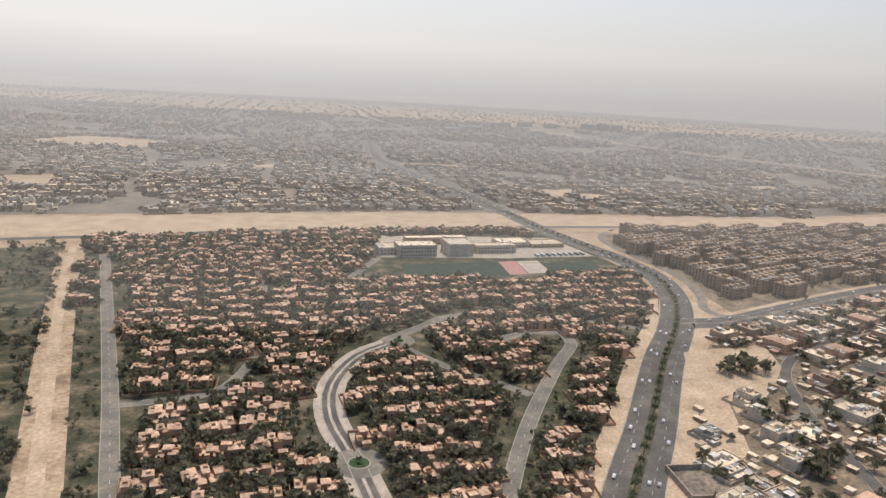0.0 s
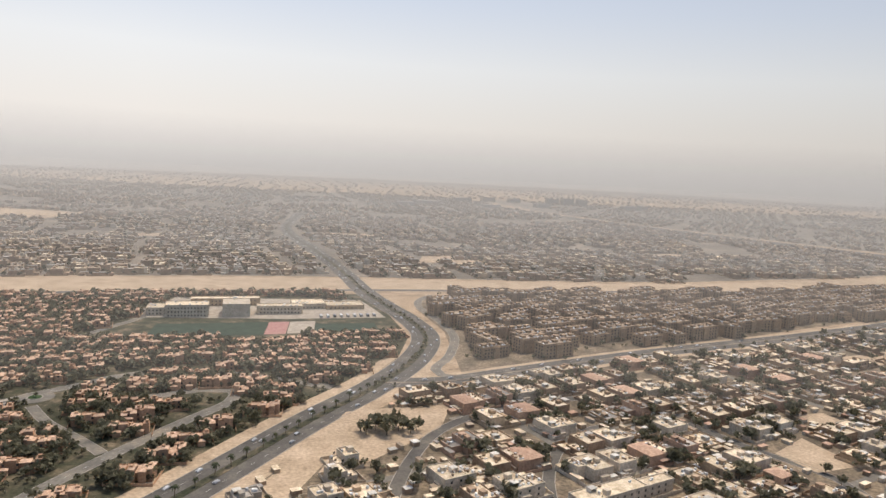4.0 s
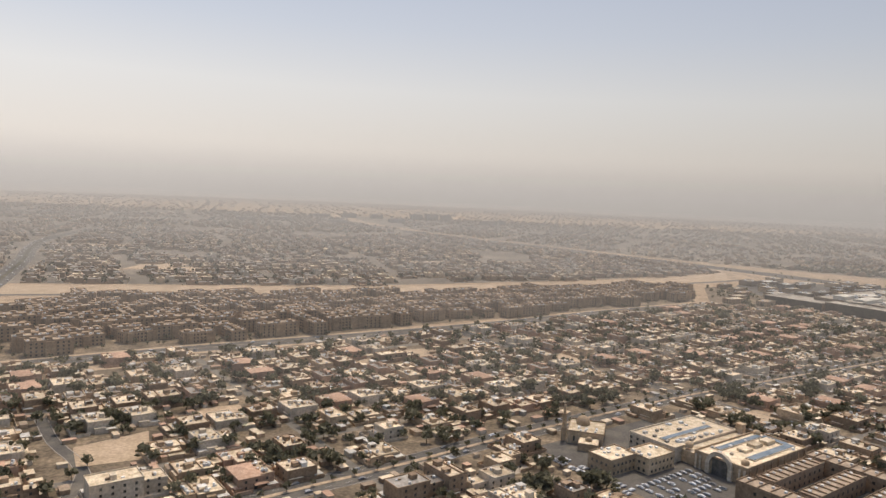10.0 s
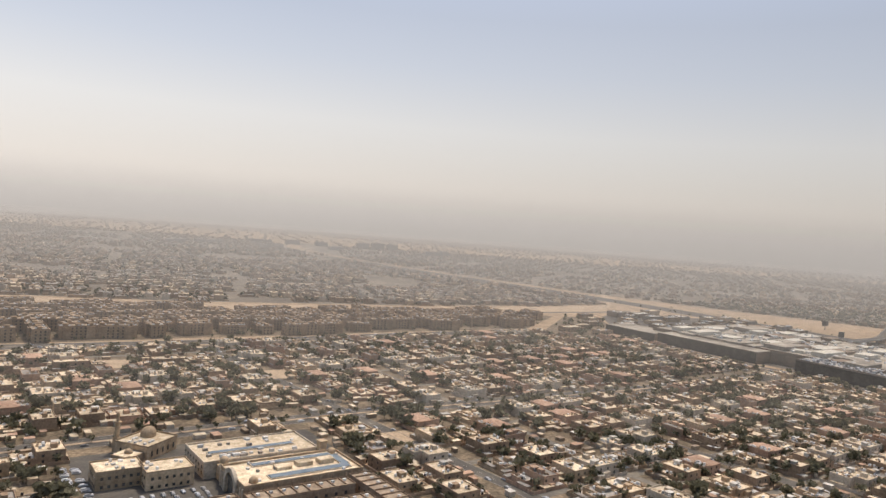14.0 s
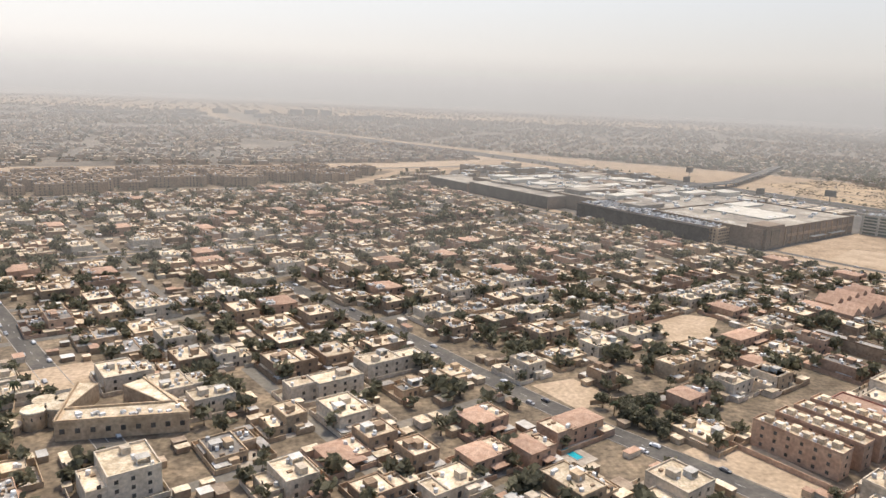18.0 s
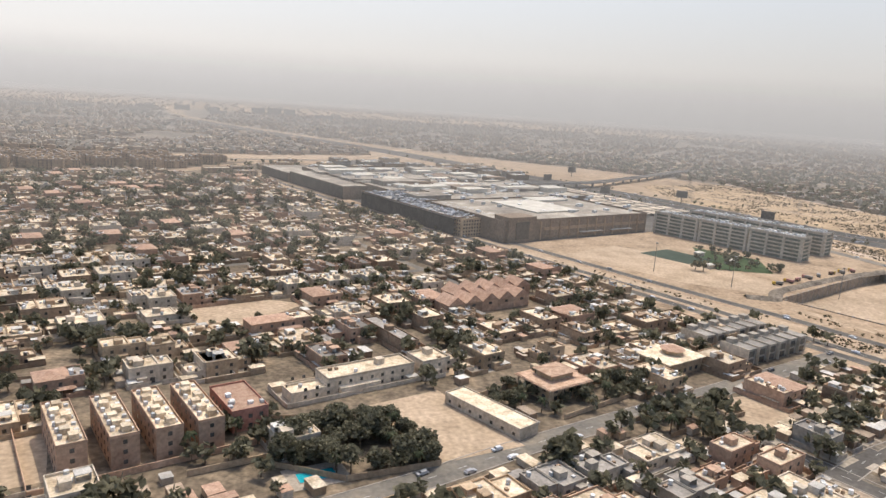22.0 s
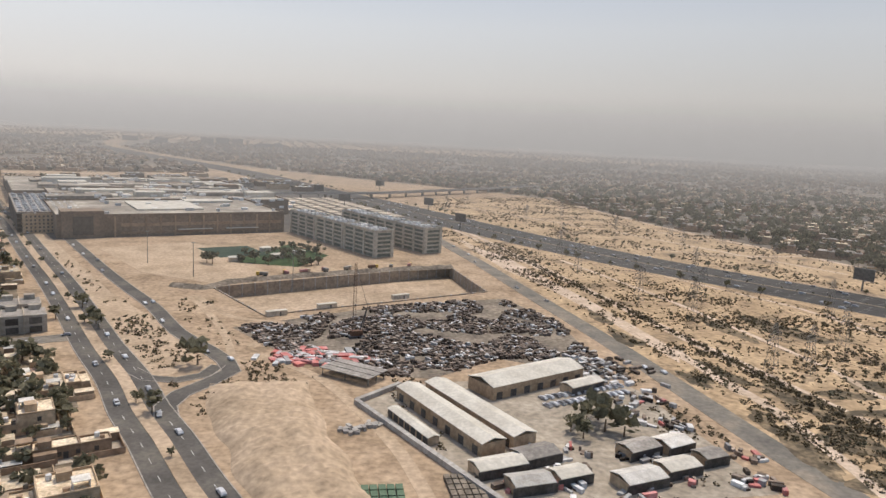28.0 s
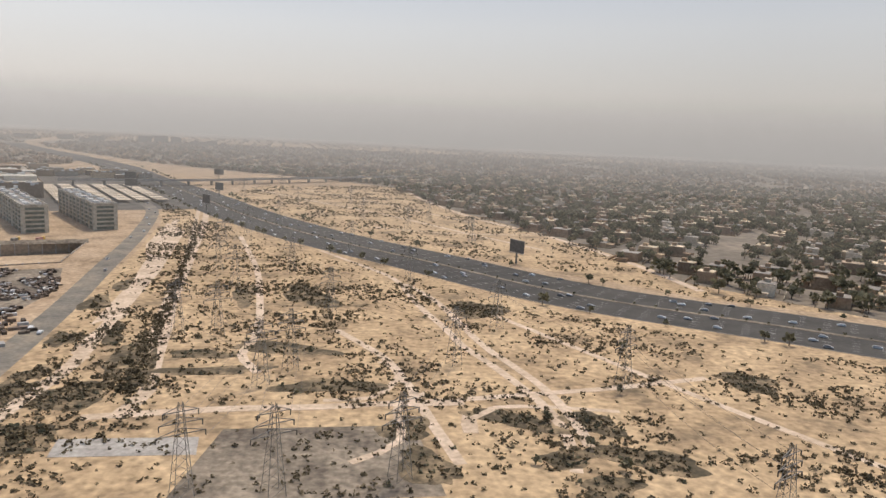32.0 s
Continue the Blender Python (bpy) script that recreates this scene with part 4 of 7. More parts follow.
for sx, sy, wx, wy, z_ in ((6, -9.5, 48, 5, 10.1), (4, 11, 48, 4, 10.1), (29, 1, 4.5, 16, 10.1), (-8, 42, 52, 3.6, 9.1)):
    mp.append(("skylight", "blue_glass", box(sx, sy, z_, wx, wy, 0.9)))
    mp.append(("skylight_kerb", "white_wall", moved(ring(wx + 1.2, wy + 1.2, z_ - 0.05, 0.7, 0.5), sx, sy)))
mp += [("roof_house", "flat_roof", box(-6 + 13 * k, 1 + (k % 2), 10.1, 9, 6, 1.8 + 0.4 * k)) for k in range(3)]
mp += [("cupola", "cream_wall", joined([drum(x_, y_, 9.5, 2.4, 2.4, 1.6, 14), dome(x_, y_, 11.1, 2.5, 2.2)])) for x_, y_ in ((31, 14), (-28, -12), (-31, 24))]
mp += [("wind_tower", "cream_wall", joined([box(30, 25, 0, 4.4, 4.4, 14), box(30, 25, 14, 5.2, 5.2, 0.6)]))]
av, af = [], []
for j in range(15):
    t = math.pi * j / 14
    for x_ in (-36.6, -34.6):
        for q in (6.2, 8.8):
            av.append((x_, q * math.cos(t), 6.5 + q * 0.95 * math.sin(t)))
for j in range(14):
    k = 4 * j
    af += [(k, k + 4, k + 5, k + 1), (k + 2, k + 3, k + 7, k + 6), (k + 1, k + 5, k + 7, k + 3), (k, k + 2, k + 6, k + 4)]
mp += [("arch", "white_wall", (np.array(av), af)), *[("arch_pier", "white_wall", box(-35.6, s * 7.5, 0, 2.0, 2.6, 6.5)) for s in (-1, 1)]]
mp += [("doorway", "glass", box(-35.05, 0, 0, 0.5, 10, 10))]
mp += [("column", "white_wall", box(-35.3, y_, 0, 0.8, 1.1, 9)) for y_ in (-16, -13, 13, 16)]
mp += [("column", "cream_wall", box(x_, -17.7, 0, 1.2, 0.6, 9.6)) for x_ in range(-32, 34, 8)]
mp += [("window", "glass", box(-41.05, y_, 2.4 + 3.2 * k, 0.2, 1.6, 1.6)) for y_ in range(31, 62, 5) for k in (0, 1)]
for k in range(26):
    mp.append(("air_conditioner", "tank" if k % 3 else "grey_roof", box(rng.uniform(-38, 26), rng.choice((rng.uniform(30, 39), rng.uniform(46, 60))), 9.1, rng.uniform(1.6, 3.6), rng.uniform(1.4, 2.4), rng.uniform(0.9, 1.7))))
for k in range(14):
    mp.append(("air_conditioner", "tank" if k % 3 else "grey_roof", box(rng.uniform(-30, 32), rng.uniform(-15, 15), 10.1, rng.uniform(1.4, 3), rng.uniform(1.2, 2), rng.uniform(0.8, 1.5))))
cx_, cy_ = uv(U0, V0)
put("shopping_centre", mp, cx_, cy_, GRID, "cream neighbourhood mall with arched entrance, domes and blue roof glazing", "shopping mall")

mo = [("wall", "cream_wall", box(0, 0, -0.3, 27, 23, 8.3)), ("roof", "flat_roof", box(0, 0, 8, 26, 23, 0.07)), ("parapet", "cream_wall", ring(27.2, 24.2, 7.95, 1.0)), ("dome", "cream_wall", joined([drum(5, 3, 8, 4.6, 4.6, 1.6, 18), dome(5, 3, 9.6, 4.7, 4.6, 18, 6)])), ("small_dome", "cream_wall", joined([drum(-19, -3, 5.1, 2.3, 2.3, 0.8, 14), dome(-19, -3, 5.9, 2.4, 2.0)])), ("porch", "cream_wall", box(-19.6, -3, -0.3, 12, 13, 5.4)), ("porch_roof", "flat_roof", box(-19.6, -3, 5.1, 11, 12, 0.1)),
      ("minaret", "cream_wall", joined([box(-8.6, 14.5, 0, 3.4, 3.4, 9), drum(-8.6, 14.5, 9, 1.5, 1.3, 9, 12), drum(-8.6, 14.5, 18, 2.1, 2.1, 0.7, 12), drum(-8.6, 14.5, 18.7, 1.0, 0.9, 4, 12), dome(-8.6, 14.5, 22.7, 1.1, 2.0, 12, 4)]))]
mo += [("window", "glass", q) for q in windows_on(27, 24, 2.0, 5, rng, (1.2, 3.2), ends=4)]
mo += [("rooftop_unit", "tank", box(rng.uniform(-11, -2), rng.uniform(-9, 9), 8.07, 1.8, 1.4, 1.1)) for _ in range(8)]
mx, my = uv(981, -6)
put("mosque", mo, mx, my, GRID + 37, "cream mosque with ribbed dome and a slim minaret", "mosque")
for k, (u, v, w, d) in enumerate(((955, -50, 24, 18), (978, -60, 25, 18), (958, -96, 26, 16))):
    x_, y_ = uv(u, v)
    if k < 2:
        put("shop_building", block(w, d, 9.5, "cream_wall", "flat_roof", 2, 6, 4, 7, 20 + k), x_, y_, GRID, "plain two-storey cream shop building", "building", "shops by the mosque")

# courtyard flats: two outer columns and four rows between
for k, (u, v, w, d) in enumerate(((990, -157, 13, 86), (1068, -157, 13, 86), (1029, -122, 58, 11), (1029, -146, 58, 11), (1029, -170, 58, 11), (1029, -194, 58, 11))):
    x_, y_ = uv(u, v)
    lp = [("wall", "tan_wall", box(0, 0, -0.3, w, d, 9.8)), ("roof", "brown_roof", box(0, 0, 9.5, w - 0.7, d - 0.7, 0.06)), ("parapet", "tan_wall", ring(w + 0.14, d + 0.14, 9.4, 1.0))]
    along = max(w, d)
    for j in range(int(along / 7)):
        a_ = -along / 2 + 4 + 7 * j
        lp.append(("partition", "tan_wall", box(a_ if w > d else 0, 0 if w > d else a_, 9.56, 0.3 if w > d else w - 1, d - 1 if w > d else 0.3, 0.9)))
        lp.append(("air_conditioner", "tank", box(a_ + 2 if w > d else 2, 2 if w > d else a_ + 2, 9.56, 1.6, 1.4, 1.1)))
    lp += floors_of_windows(w, d, 2, 9 if w > d else 3, 3 if w > d else 12, step=4.2, size=(1.6, 1.8))
    put("courtyard_flats", lp, x_, y_, GRID, "tan courtyard flats with a partitioned flat roof", "apartment building", "courtyard flats")

# ---- sports club
TAKEN.append(uvbox(1052, 1122, -318, -212))
zone("club_ground", ccw(uvbox(1054, 1120, -316, -214)), "town_ground", 0.1, "dusty paved ground of a sports club")
for u0, u1, v0, v1, outer, inner, lab in ((1060, 1082, -250, -220, "court_red", "court_green", "tennis court with green bed and red surround"), (1088, 1104, -238, -218, "paving", "court_red", "small worn red games court"), (1064, 1090, -312, -268, "court_green", "court_red", "tennis court with red bed and green surround"), (1092, 1118, -302, -254, "pitch", "pitch", "dark green fenced football pitch"), (1086, 1112, -252, -241, "paving", "paving", "pale dusty paved practice court")):
    o = tagged(new("tennis_court", mesh_of("tennis_court", prism(uvbox(u0, u1, v0, v1), 0.0, 0.13), [outer])), lab, "sports court", "club courts")
    part("playing_bed", prism(uvbox(u0 + 5, u1 - 5, v0 + 6, v1 - 6), 0.1, 0.15), inner, o)
    part("court_lines", joined([prism(uvbox(u0 + 5 + k * (u1 - u0 - 10.3), u0 + 5.3 + k * (u1 - u0 - 10.3), v0 + 6, v1 - 6), 0.1, 0.16) for k in (0, 1)] + [prism(uvbox(u0 + 5, u1 - 5, (v0 + v1) / 2 - 0.1, (v0 + v1) / 2 + 0.1), 0.1, 0.162)]), "paint_white", o)

cl = random.Random(29)
for _ in range(60):   # hedge trees round the courts
    side = cl.choice((0, 1, 2))
    u_, v_ = ((cl.uniform(1055, 1119), cl.uniform(-266, -252)) if side == 0 else (cl.uniform(1110, 1119), cl.uniform(-314, -216)) if side == 1 else (cl.uniform(1055, 1119), cl.uniform(-217, -213)))
    far_tree(*uv(u_, v_), cl.uniform(0.5, 1.1))
# ---- the angular school and its round pavilions
TAKEN.append([(1130, 270), (1135, 320), (1170, 340), (1208, 300), (1190, 262)])
vs = [("wing", "cream_wall", prism([(-24, -8), (24, -20), (24, -8), (-20, 3)], -0.3, 8)), ("wing", "cream_wall", prism([(-24, -8), (-20, 3), (-6, 26), (-14, 30)], -0.3, 8.02)), ("wing", "cream_wall", prism([(24, -20), (24, -8), (12, 24), (3, 20)], -0.3, 8.04)), ("roof", "flat_roof", prism([(-22, -7.4), (23.4, -19), (23.4, -8.6), (-19.4, 2.2)], 7.9, 8.1)), ("roof", "flat_roof", prism([(-23, -6.6), (-20, 3.4), (-6.9, 25.4), (-13.4, 28.9)], 7.9, 8.13)), ("roof", "flat_roof", prism([(23.4, -18), (23.4, -8), (11.6, 23.2), (3.8, 19.4)], 7.9, 8.16))]
vw = random.Random(14)
for (ax_, ay_), (ex_, ey_), n_ in (((-24, -8), (24, -20), 9), ((-24, -8), (-14, 30), 7), ((24, -20), (12, 24), 7), ((-20, 3), (24, -8), 8)):
    yaw_ = math.degrees(math.atan2(ey_ - ay_, ex_ - ax_))
    vs.append(("parapet", "cream_wall", box((ax_ + ex_) / 2, (ay_ + ey_) / 2, 7.9, math.dist((ax_, ay_), (ex_, ey_)), 0.7, 1.1, yaw_)))
    for k in range(n_):
        q_ = (k + 0.5) / n_
        for z_ in (3.2,):
            vs.append(("window", "glass", box(ax_ + (ex_ - ax_) * q_, ay_ + (ey_ - ay_) * q_, z_, 1.8, 0.9, 1.9, yaw_)))
for k in range(16):
    q_ = vw.random()
    vs.append(("air_conditioner", "tank", box(-20 + 42 * q_ + vw.uniform(-1, 1), -4.5 - 11 * q_ + vw.uniform(-3, 3), 8.1, vw.uniform(1.2, 2.4), 1.4, 1.1, 20)))
put("angular_school", vs, 1172, 296, 20, "cream three-winged school round a small court", "school")
for k, (a, b) in enumerate(((0, 0), (8, 3), (1, 9), (9, 11), (-8, -5))):
    put("round_pavilion", [("wall", "cream_wall", drum(0, 0, -0.3, 4.6, 4.6, 7.8 if k < 4 else 3.6, 18)), ("roof", "flat_roof", joined([drum(0, 0, 7.5 if k < 4 else 3.3, 5.0, 4.8, 0.5, 18)])), ("window_band", "glass", drum(0, 0, 4.4 if k < 4 else 1.0, 4.65, 4.65, 1.4, 9))], 1140 + a, 294 + b, 0, "round cream pavilion with a flat disc roof", "pavilion", "round pavilions")

# ---- pink town houses by the avenue
TAKEN.append(uvbox(1375, 1478, -492, -420))
pr = random.Random(77)
pk = [("wall", "pink_wall", box(0, 0, -0.3, 9, 36, 11.3)), ("roof", "flat_roof", box(0, 0, 11, 8.4, 35.4, 0.06)), ("parapet", "pink_wall", ring(9.2, 36.2, 10.95, 1.0))]
for k in range(6):
    pk.append(("stair_room", "flat_roof", box(pr.uniform(-2, 2), -13.5 + 5.4 * k, 11.02, 3.0, 3.2, 2.2)))
    pk.append(("water_tank", "tank", drum(-2.6, -12 + 5.4 * k, 11.1, 0.8, 0.8, 1.4, 8)))
    pk.append(("air_conditioner", "tank", box(2.8, -14 + 5.4 * k, 11.06, 1.4, 1.2, 1.0)))
for f in range(3):
    for s in (-1, 1):
        for k in range(6):
            pk.append(("window", "glass", box(s * 4.5, -13.5 + 5.4 * k, 1.2 + 3.6 * f, 0.16, 1.3, 1.5)))
        pk.append(("window", "glass", box(0, s * 18, 1.2 + 3.6 * f, 1.4, 0.16, 1.5)))
pk0 = None
for k, (u, v) in enumerate(((1389.5, -464), (1405, -465.5), (1419, -466.5), (1433, -467))):
    x_, y_ = uv(u, v)
    if pk0 is None:
        pk0 = put("town_house_row", pk, x_, y_, GRID, "pink three-storey town-house row with cluttered flat roof", "apartment building", "pink town houses")
    else:
        copy_thing(pk0, at(x_, y_, GRID))
x_, y_ = uv(1450, -464)
put("red_roofed_villa", block(14, 26, 8.0, "terracotta_wall", "tile_roof", 2, 3, 5, 6, 31), x_, y_, GRID, "orange-red villa block with terracotta roof terraces", "house")
put("garden_wall", [("wall", "pink_wall", joined([box(0, -27, -0.2, 96, 0.3, 2.6), box(-48, 6, -0.2, 0.3, 66, 2.6)]))], *uv(1424, -462), GRID, "long pink boundary wall along the plot", "wall")

# ---- villas that stand out near the desert edge
TAKEN.append([(1606, 300), (1622, 322), (1660, 312), (1652, 272), (1618, 262)])
pv = [("wall", "cream_wall", box(0, 0, -0.3, 20, 17, 7.6)), ("lower_roof", "pink_tile", joined([box(0, 0, 7.3, 27, 23, 0.5), box(0, 0, 7.8, 26, 22, 0.3)])), ("upper_room", "cream_wall", box(1, 1, 8.1, 13, 10, 2.6)), ("upper_roof", "pink_tile", hip(1, 1, 10.7, 16, 13, 1.5)), ("verandah_post", "cream_wall", joined([box(x_, y_, 0, 0.5, 0.5, 7.3) for x_ in (-12, -4, 4, 12) for y_ in (-10, 10)]))]
pv += [("window", "glass", q) for q in windows_on(20, 17, 1.2, 4, rng, (2.0, 2.0), ends=3) + windows_on(20, 17, 4.6, 4, rng, (2.0, 1.8), ends=3)]
put("pavilion_villa", pv, 1632, 295, GRID, "large villa with two tiers of tan tiled eaves among trees", "house")
TAKEN.append([(1685, 310), (1690, 345), (1722, 345), (1722, 310)])
dv = [("wall", "cream_wall", box(0, 0, -0.3, 26, 18, 7.3)), ("roof", "flat_roof", box(0, 0, 7.0, 30, 21, 0.6)), ("rotunda", "cream_wall", drum(2, 1, 7.6, 5.2, 5.2, 2.4, 18)), ("rotunda_roof", "tile_roof", drum(2, 1, 10.0, 6.4, 1.0, 1.8, 18)), ("bay", "cream_wall", drum(-13, -4, -0.3, 5, 5, 7.2, 16)), ("bay", "cream_wall", drum(13, -4, -0.3, 5, 5, 7.2, 16))]
dv += [("window", "glass", q) for q in windows_on(26, 18, 1.2, 5, rng, (2.0, 2.0), ends=3)]
put("rotunda_villa", dv, 1703, 327, GRID, "white villa with a round terracotta lantern on its roof", "house")
TAKEN.append([(1728, 350), (1742, 322), (1806, 350), (1796, 392)])
gt = []
for k in range(6):
    gt += [("unit", "grey_wall", box(-25 + 10 * k, 0, -0.3, 9.9, 15, 9.3 + 0.0)), ("roof", "grey_roof", box(-25 + 10 * k, 0, 9, 9.0, 14, 0.08)), ("stair_room", "grey_wall", box(-25 + 10 * k, 4.5, 9.05, 5, 4, 2.5)), ("recess", "glass", box(-25 + 10 * k, -7.55, 0.4, 5.4, 0.3, 3.0)), ("recess", "glass", box(-25 + 10 * k, -7.55, 4.6, 5.4, 0.3, 3.2)), ("party_wall", "white_wall", box(-30 + 10 * k, -0.6, -0.3, 0.35, 17, 10.2))]
g0 = put("grey_town_houses", gt, 1769, 350, 27, "row of grey modern town houses with recessed balconies", "town houses", "grey town houses")
copy_thing(g0, at(1757, 371, 27))
TAKEN.append([(1583, 290), (1576, 280), (1606, 244), (1622, 258)])
put("long_annex", [("wall", "white_wall", box(0, 0, -0.3, 42, 11, 4.8)), ("roof", "flat_roof", box(0, 0, 4.5, 41.4, 10.4, 0.06)), ("parapet", "white_wall", ring(42.1, 11.1, 4.4, 0.7)), ("awning", "shade_cloth", box(10, 7.3, 3.0, 18, 3.6, 0.15))] + [("window", "glass", box(-18 + 6 * k, -5.5, 1.2, 1.4, 0.16, 1.3)) for k in range(7)], 1598, 270, -55, "long low white annex with a flat roof", "outbuilding")
TAKEN.append([(1590, 425), (1600, 470), (1668, 470), (1662, 400), (1620, 395)])
rs = []
for k in range(5):
    rs += [("unit", "pink_wall", box(-26 + 13 * k, 0, -0.3, 12.8, 14, 7.3)), ("roof", "tile_roof", gable(-26 + 13 * k, 0, 7.0, 13.0, 15, 4.6)), ("window", "glass", box(-26 + 13 * k, -7.05, 4.4, 2.4, 0.16, 1.5))]
r0_ = put("gabled_terrace", rs, 1625, 425, GRID, "terrace of villas with orange tiled pointed roofs", "town houses", "gabled terraces")
copy_thing(r0_, at(1632, 450, GRID))
for x_, y_, yaw_, w_, d_ in ((1530, 226, 20, 13, 6), (1796, 207, 25, 9, 5), (1353, 254, 118, 9, 4), (1112, 314, 28, 6, 4)):
    put("swimming_pool", [("deck", "paving", box(0, 0, -0.1, w_ + 8, d_ + 8, 0.26)), ("water", "pool_water", box(0, 0, 0.1, w_, d_, 0.08)), ("rim", "kerb", ring(w_ + 0.8, d_ + 0.8, 0.1, 0.2, 0.4))], x_, y_, yaw_, "turquoise swimming pool in a paved garden", "swimming pool", "pools")
    TAKEN.append([(x_ - 9, y_ - 8), (x_ + 9, y_ - 8), (x_ + 9, y_ + 8), (x_ - 9, y_ + 8)])


# walled gardens full of trees
gr = random.Random(88)
for area, count, s0, s1 in (([(1377, 298), (1423, 306), (1431, 274), (1395, 262)], 34, 0.6, 1.2), ([(1519, 262), (1559, 266), (1573, 232), (1540, 222), (1515, 232)], 60, 0.8, 1.5), ([(1586, 282), (1612, 300), (1671, 312), (1682, 300), (1629, 268)], 44, 0.7, 1.3), ([(1652, 262), (1700, 288), (1712, 272), (1668, 252)], 22, 1.0, 1.8), ([(1480, 262), (1520, 268), (1530, 245), (1488, 226)], 26, 0.7, 1.2), ([(1336, 380), (1352, 350), (1372, 360), (1356, 392)], 18, 0.9, 1.5), ([(1020, 565), (1060, 520), (1080, 530), (1045, 580)], 22, 0.8, 1.3), ([(1108, 318), (1130, 262), (1140, 268), (1122, 322)], 24, 0.8, 1.3)):
    TAKEN.append(area)
    xs, ys = [q[0] for q in area], [q[1] for q in area]
    n_ = 0
    while n_ < count:
        x_, y_ = gr.uniform(min(xs), max(xs)), gr.uniform(min(ys), max(ys))
        if inside((x_, y_), area):
            n_ += 1
            if gr.random() < 0.15:
                palm(x_, y_, gr.uniform(0.9, 1.2))
            else:
                tree(x_, y_, gr.uniform(s0, s1), True)
    if count > 20:
        q = ccw(area)
        put("garden_wall", [("wall", "cream_wall", joined([box((a[0] + b[0]) / 2, (a[1] + b[1]) / 2, -0.2, math.dist(a, b) - 0.5, 0.3, 2.5, math.degrees(math.atan2(b[1] - a[1], b[0] - a[0]))) for a, b in zip(q[:-1], q[1:])]))], 0, 0, 0, "pale rendered garden wall round a grove", "wall", "garden walls")

# single big trees
for x_, y_, s_ in ((280, 462, 1.9), (288, 470, 1.7), (272, 470, 1.6), (296, 465, 1.5), (266, 462, 1.5), (274, 476, 1.7), (284, 478, 1.8), (291, 474, 1.6), (300, 471, 1.4), (279, 470, 1.9), (262, 468, 1.3), (1882, 312, 1.9), (1816, 373, 1.4), (1797, 404, 1.3), (1879, 258, 1.3), (2046, 246, 2.0), (2052, 242, 1.6), (2036, 240, 1.3), (1820, 366, 1.2), (803, 803, 1.6), (775, 600, 1.7), (783, 604, 1.5), (1836, 545, 1.6), (1831, 549, 1.4), (1866, 556, 1.5), (1793, 380, 1.2)):
    tree(x_, y_, s_, True)

# roundabouts of the estate
for x_, y_, r_ in ((-2, 337, 15), (24, 518, 13)):
    o = put("roundabout", [("circle", "dusty_asphalt", drum(x_, y_, -0.1, r_, r_, 0.245, 28)), ("island", "lawn", drum(x_, y_, 0.1, r_ * 0.38, r_ * 0.36, 0.3, 18)), ("kerb", "kerb", drum(x_, y_, 0.1, r_ * 0.42, r_ * 0.42, 0.2, 18))], 0, 0, 0, "small planted roundabout on the estate street", "roundabout", "roundabouts")
    o["kind"] = "structure"
    tree(x_, y_, 0.6, True)
    TAKEN.append([(x_ - r_ - 6, y_ - r_ - 6), (x_ + r_ + 6, y_ - r_ - 6), (x_ + r_ + 6, y_ + r_ + 6), (x_ - r_ - 6, y_ + r_ + 6)])

put("plot_wall", [("wall", "earth_wall", moved(ring(46, 30, -0.2, 3.4, 0.8), 0, 0)), ("plot_floor", "dark_yard", box(0, 0, -0.2, 44, 28, 0.34)), ("rubble_bank", "pale_sand", box(12, 6, 0.1, 14, 9, 1.6, 20))], 187, 318, 4, "walled building plot with a dark gravel floor", "building plot")
# ---------------------------------------------------------------- the white town
LOTS = []
for k, v in enumerate(STREETS_V):
    run = clip_street(uv(300, v), uv(1760, v), TOWN)
    if len(run) > 3:
        road("side_street", [run[0], run[len(run) // 2], run[-1]], 6.5, "dusty_asphalt", "narrow dusty street between villa walls", z=0.075, kerb=False, clear=1.5)
for k, u in enumerate(STREETS_U):
    run = clip_street(uv(u, -560), uv(u, 345), TOWN)
    if len(run) > 3:
        road("side_street", [run[0], run[len(run) // 2], run[-1]], 6.5, "dusty_asphalt", "narrow dusty street between villa walls", z=0.065, kerb=False, clear=1.5)

hr = random.Random(5)
STYLES = ["white", "cream", "tan", "cream", "tan", "cream", "white", "pink", "rose", "tan"]
PROTO, SHAPES = [], []
for s in STYLES * 2:
    SHAPES.append((s, house(hr, s, clutter=9)))
NEARSHAPES = [(s, house(hr, s)) for s in STYLES]
FIXED_A = [(254, 416, "white", 15, 13, 2), (254, 394, "white", 16, 12, 2), (248, 366, "white", 15, 14, 2), (240, 336, "white", 16, 13, 2), (206, 368, "grey", 15, 11, 1), (415, 378, "white", 70, 14, 2), (522, 401, "pink", 18, 12, 2), (540, 381, "tan", 18, 12, 2), (593, 380, "white", 38, 16, 3), (732, 462, "white", 20, 14, 2), (743, 370, "tan", 34, 14, 3), (756, 671, "tan", 40, 12, 2), (760, 383, "tan", 12, 24, 3), (785, 382, "white", 26, 14, 2), (800, 407, "cream", 22, 14, 2), (817, 696, "tan", 38, 14, 2), (830, 365, "tan", 20, 14, 2), (986, 757, "tan", 24, 12, 2)]
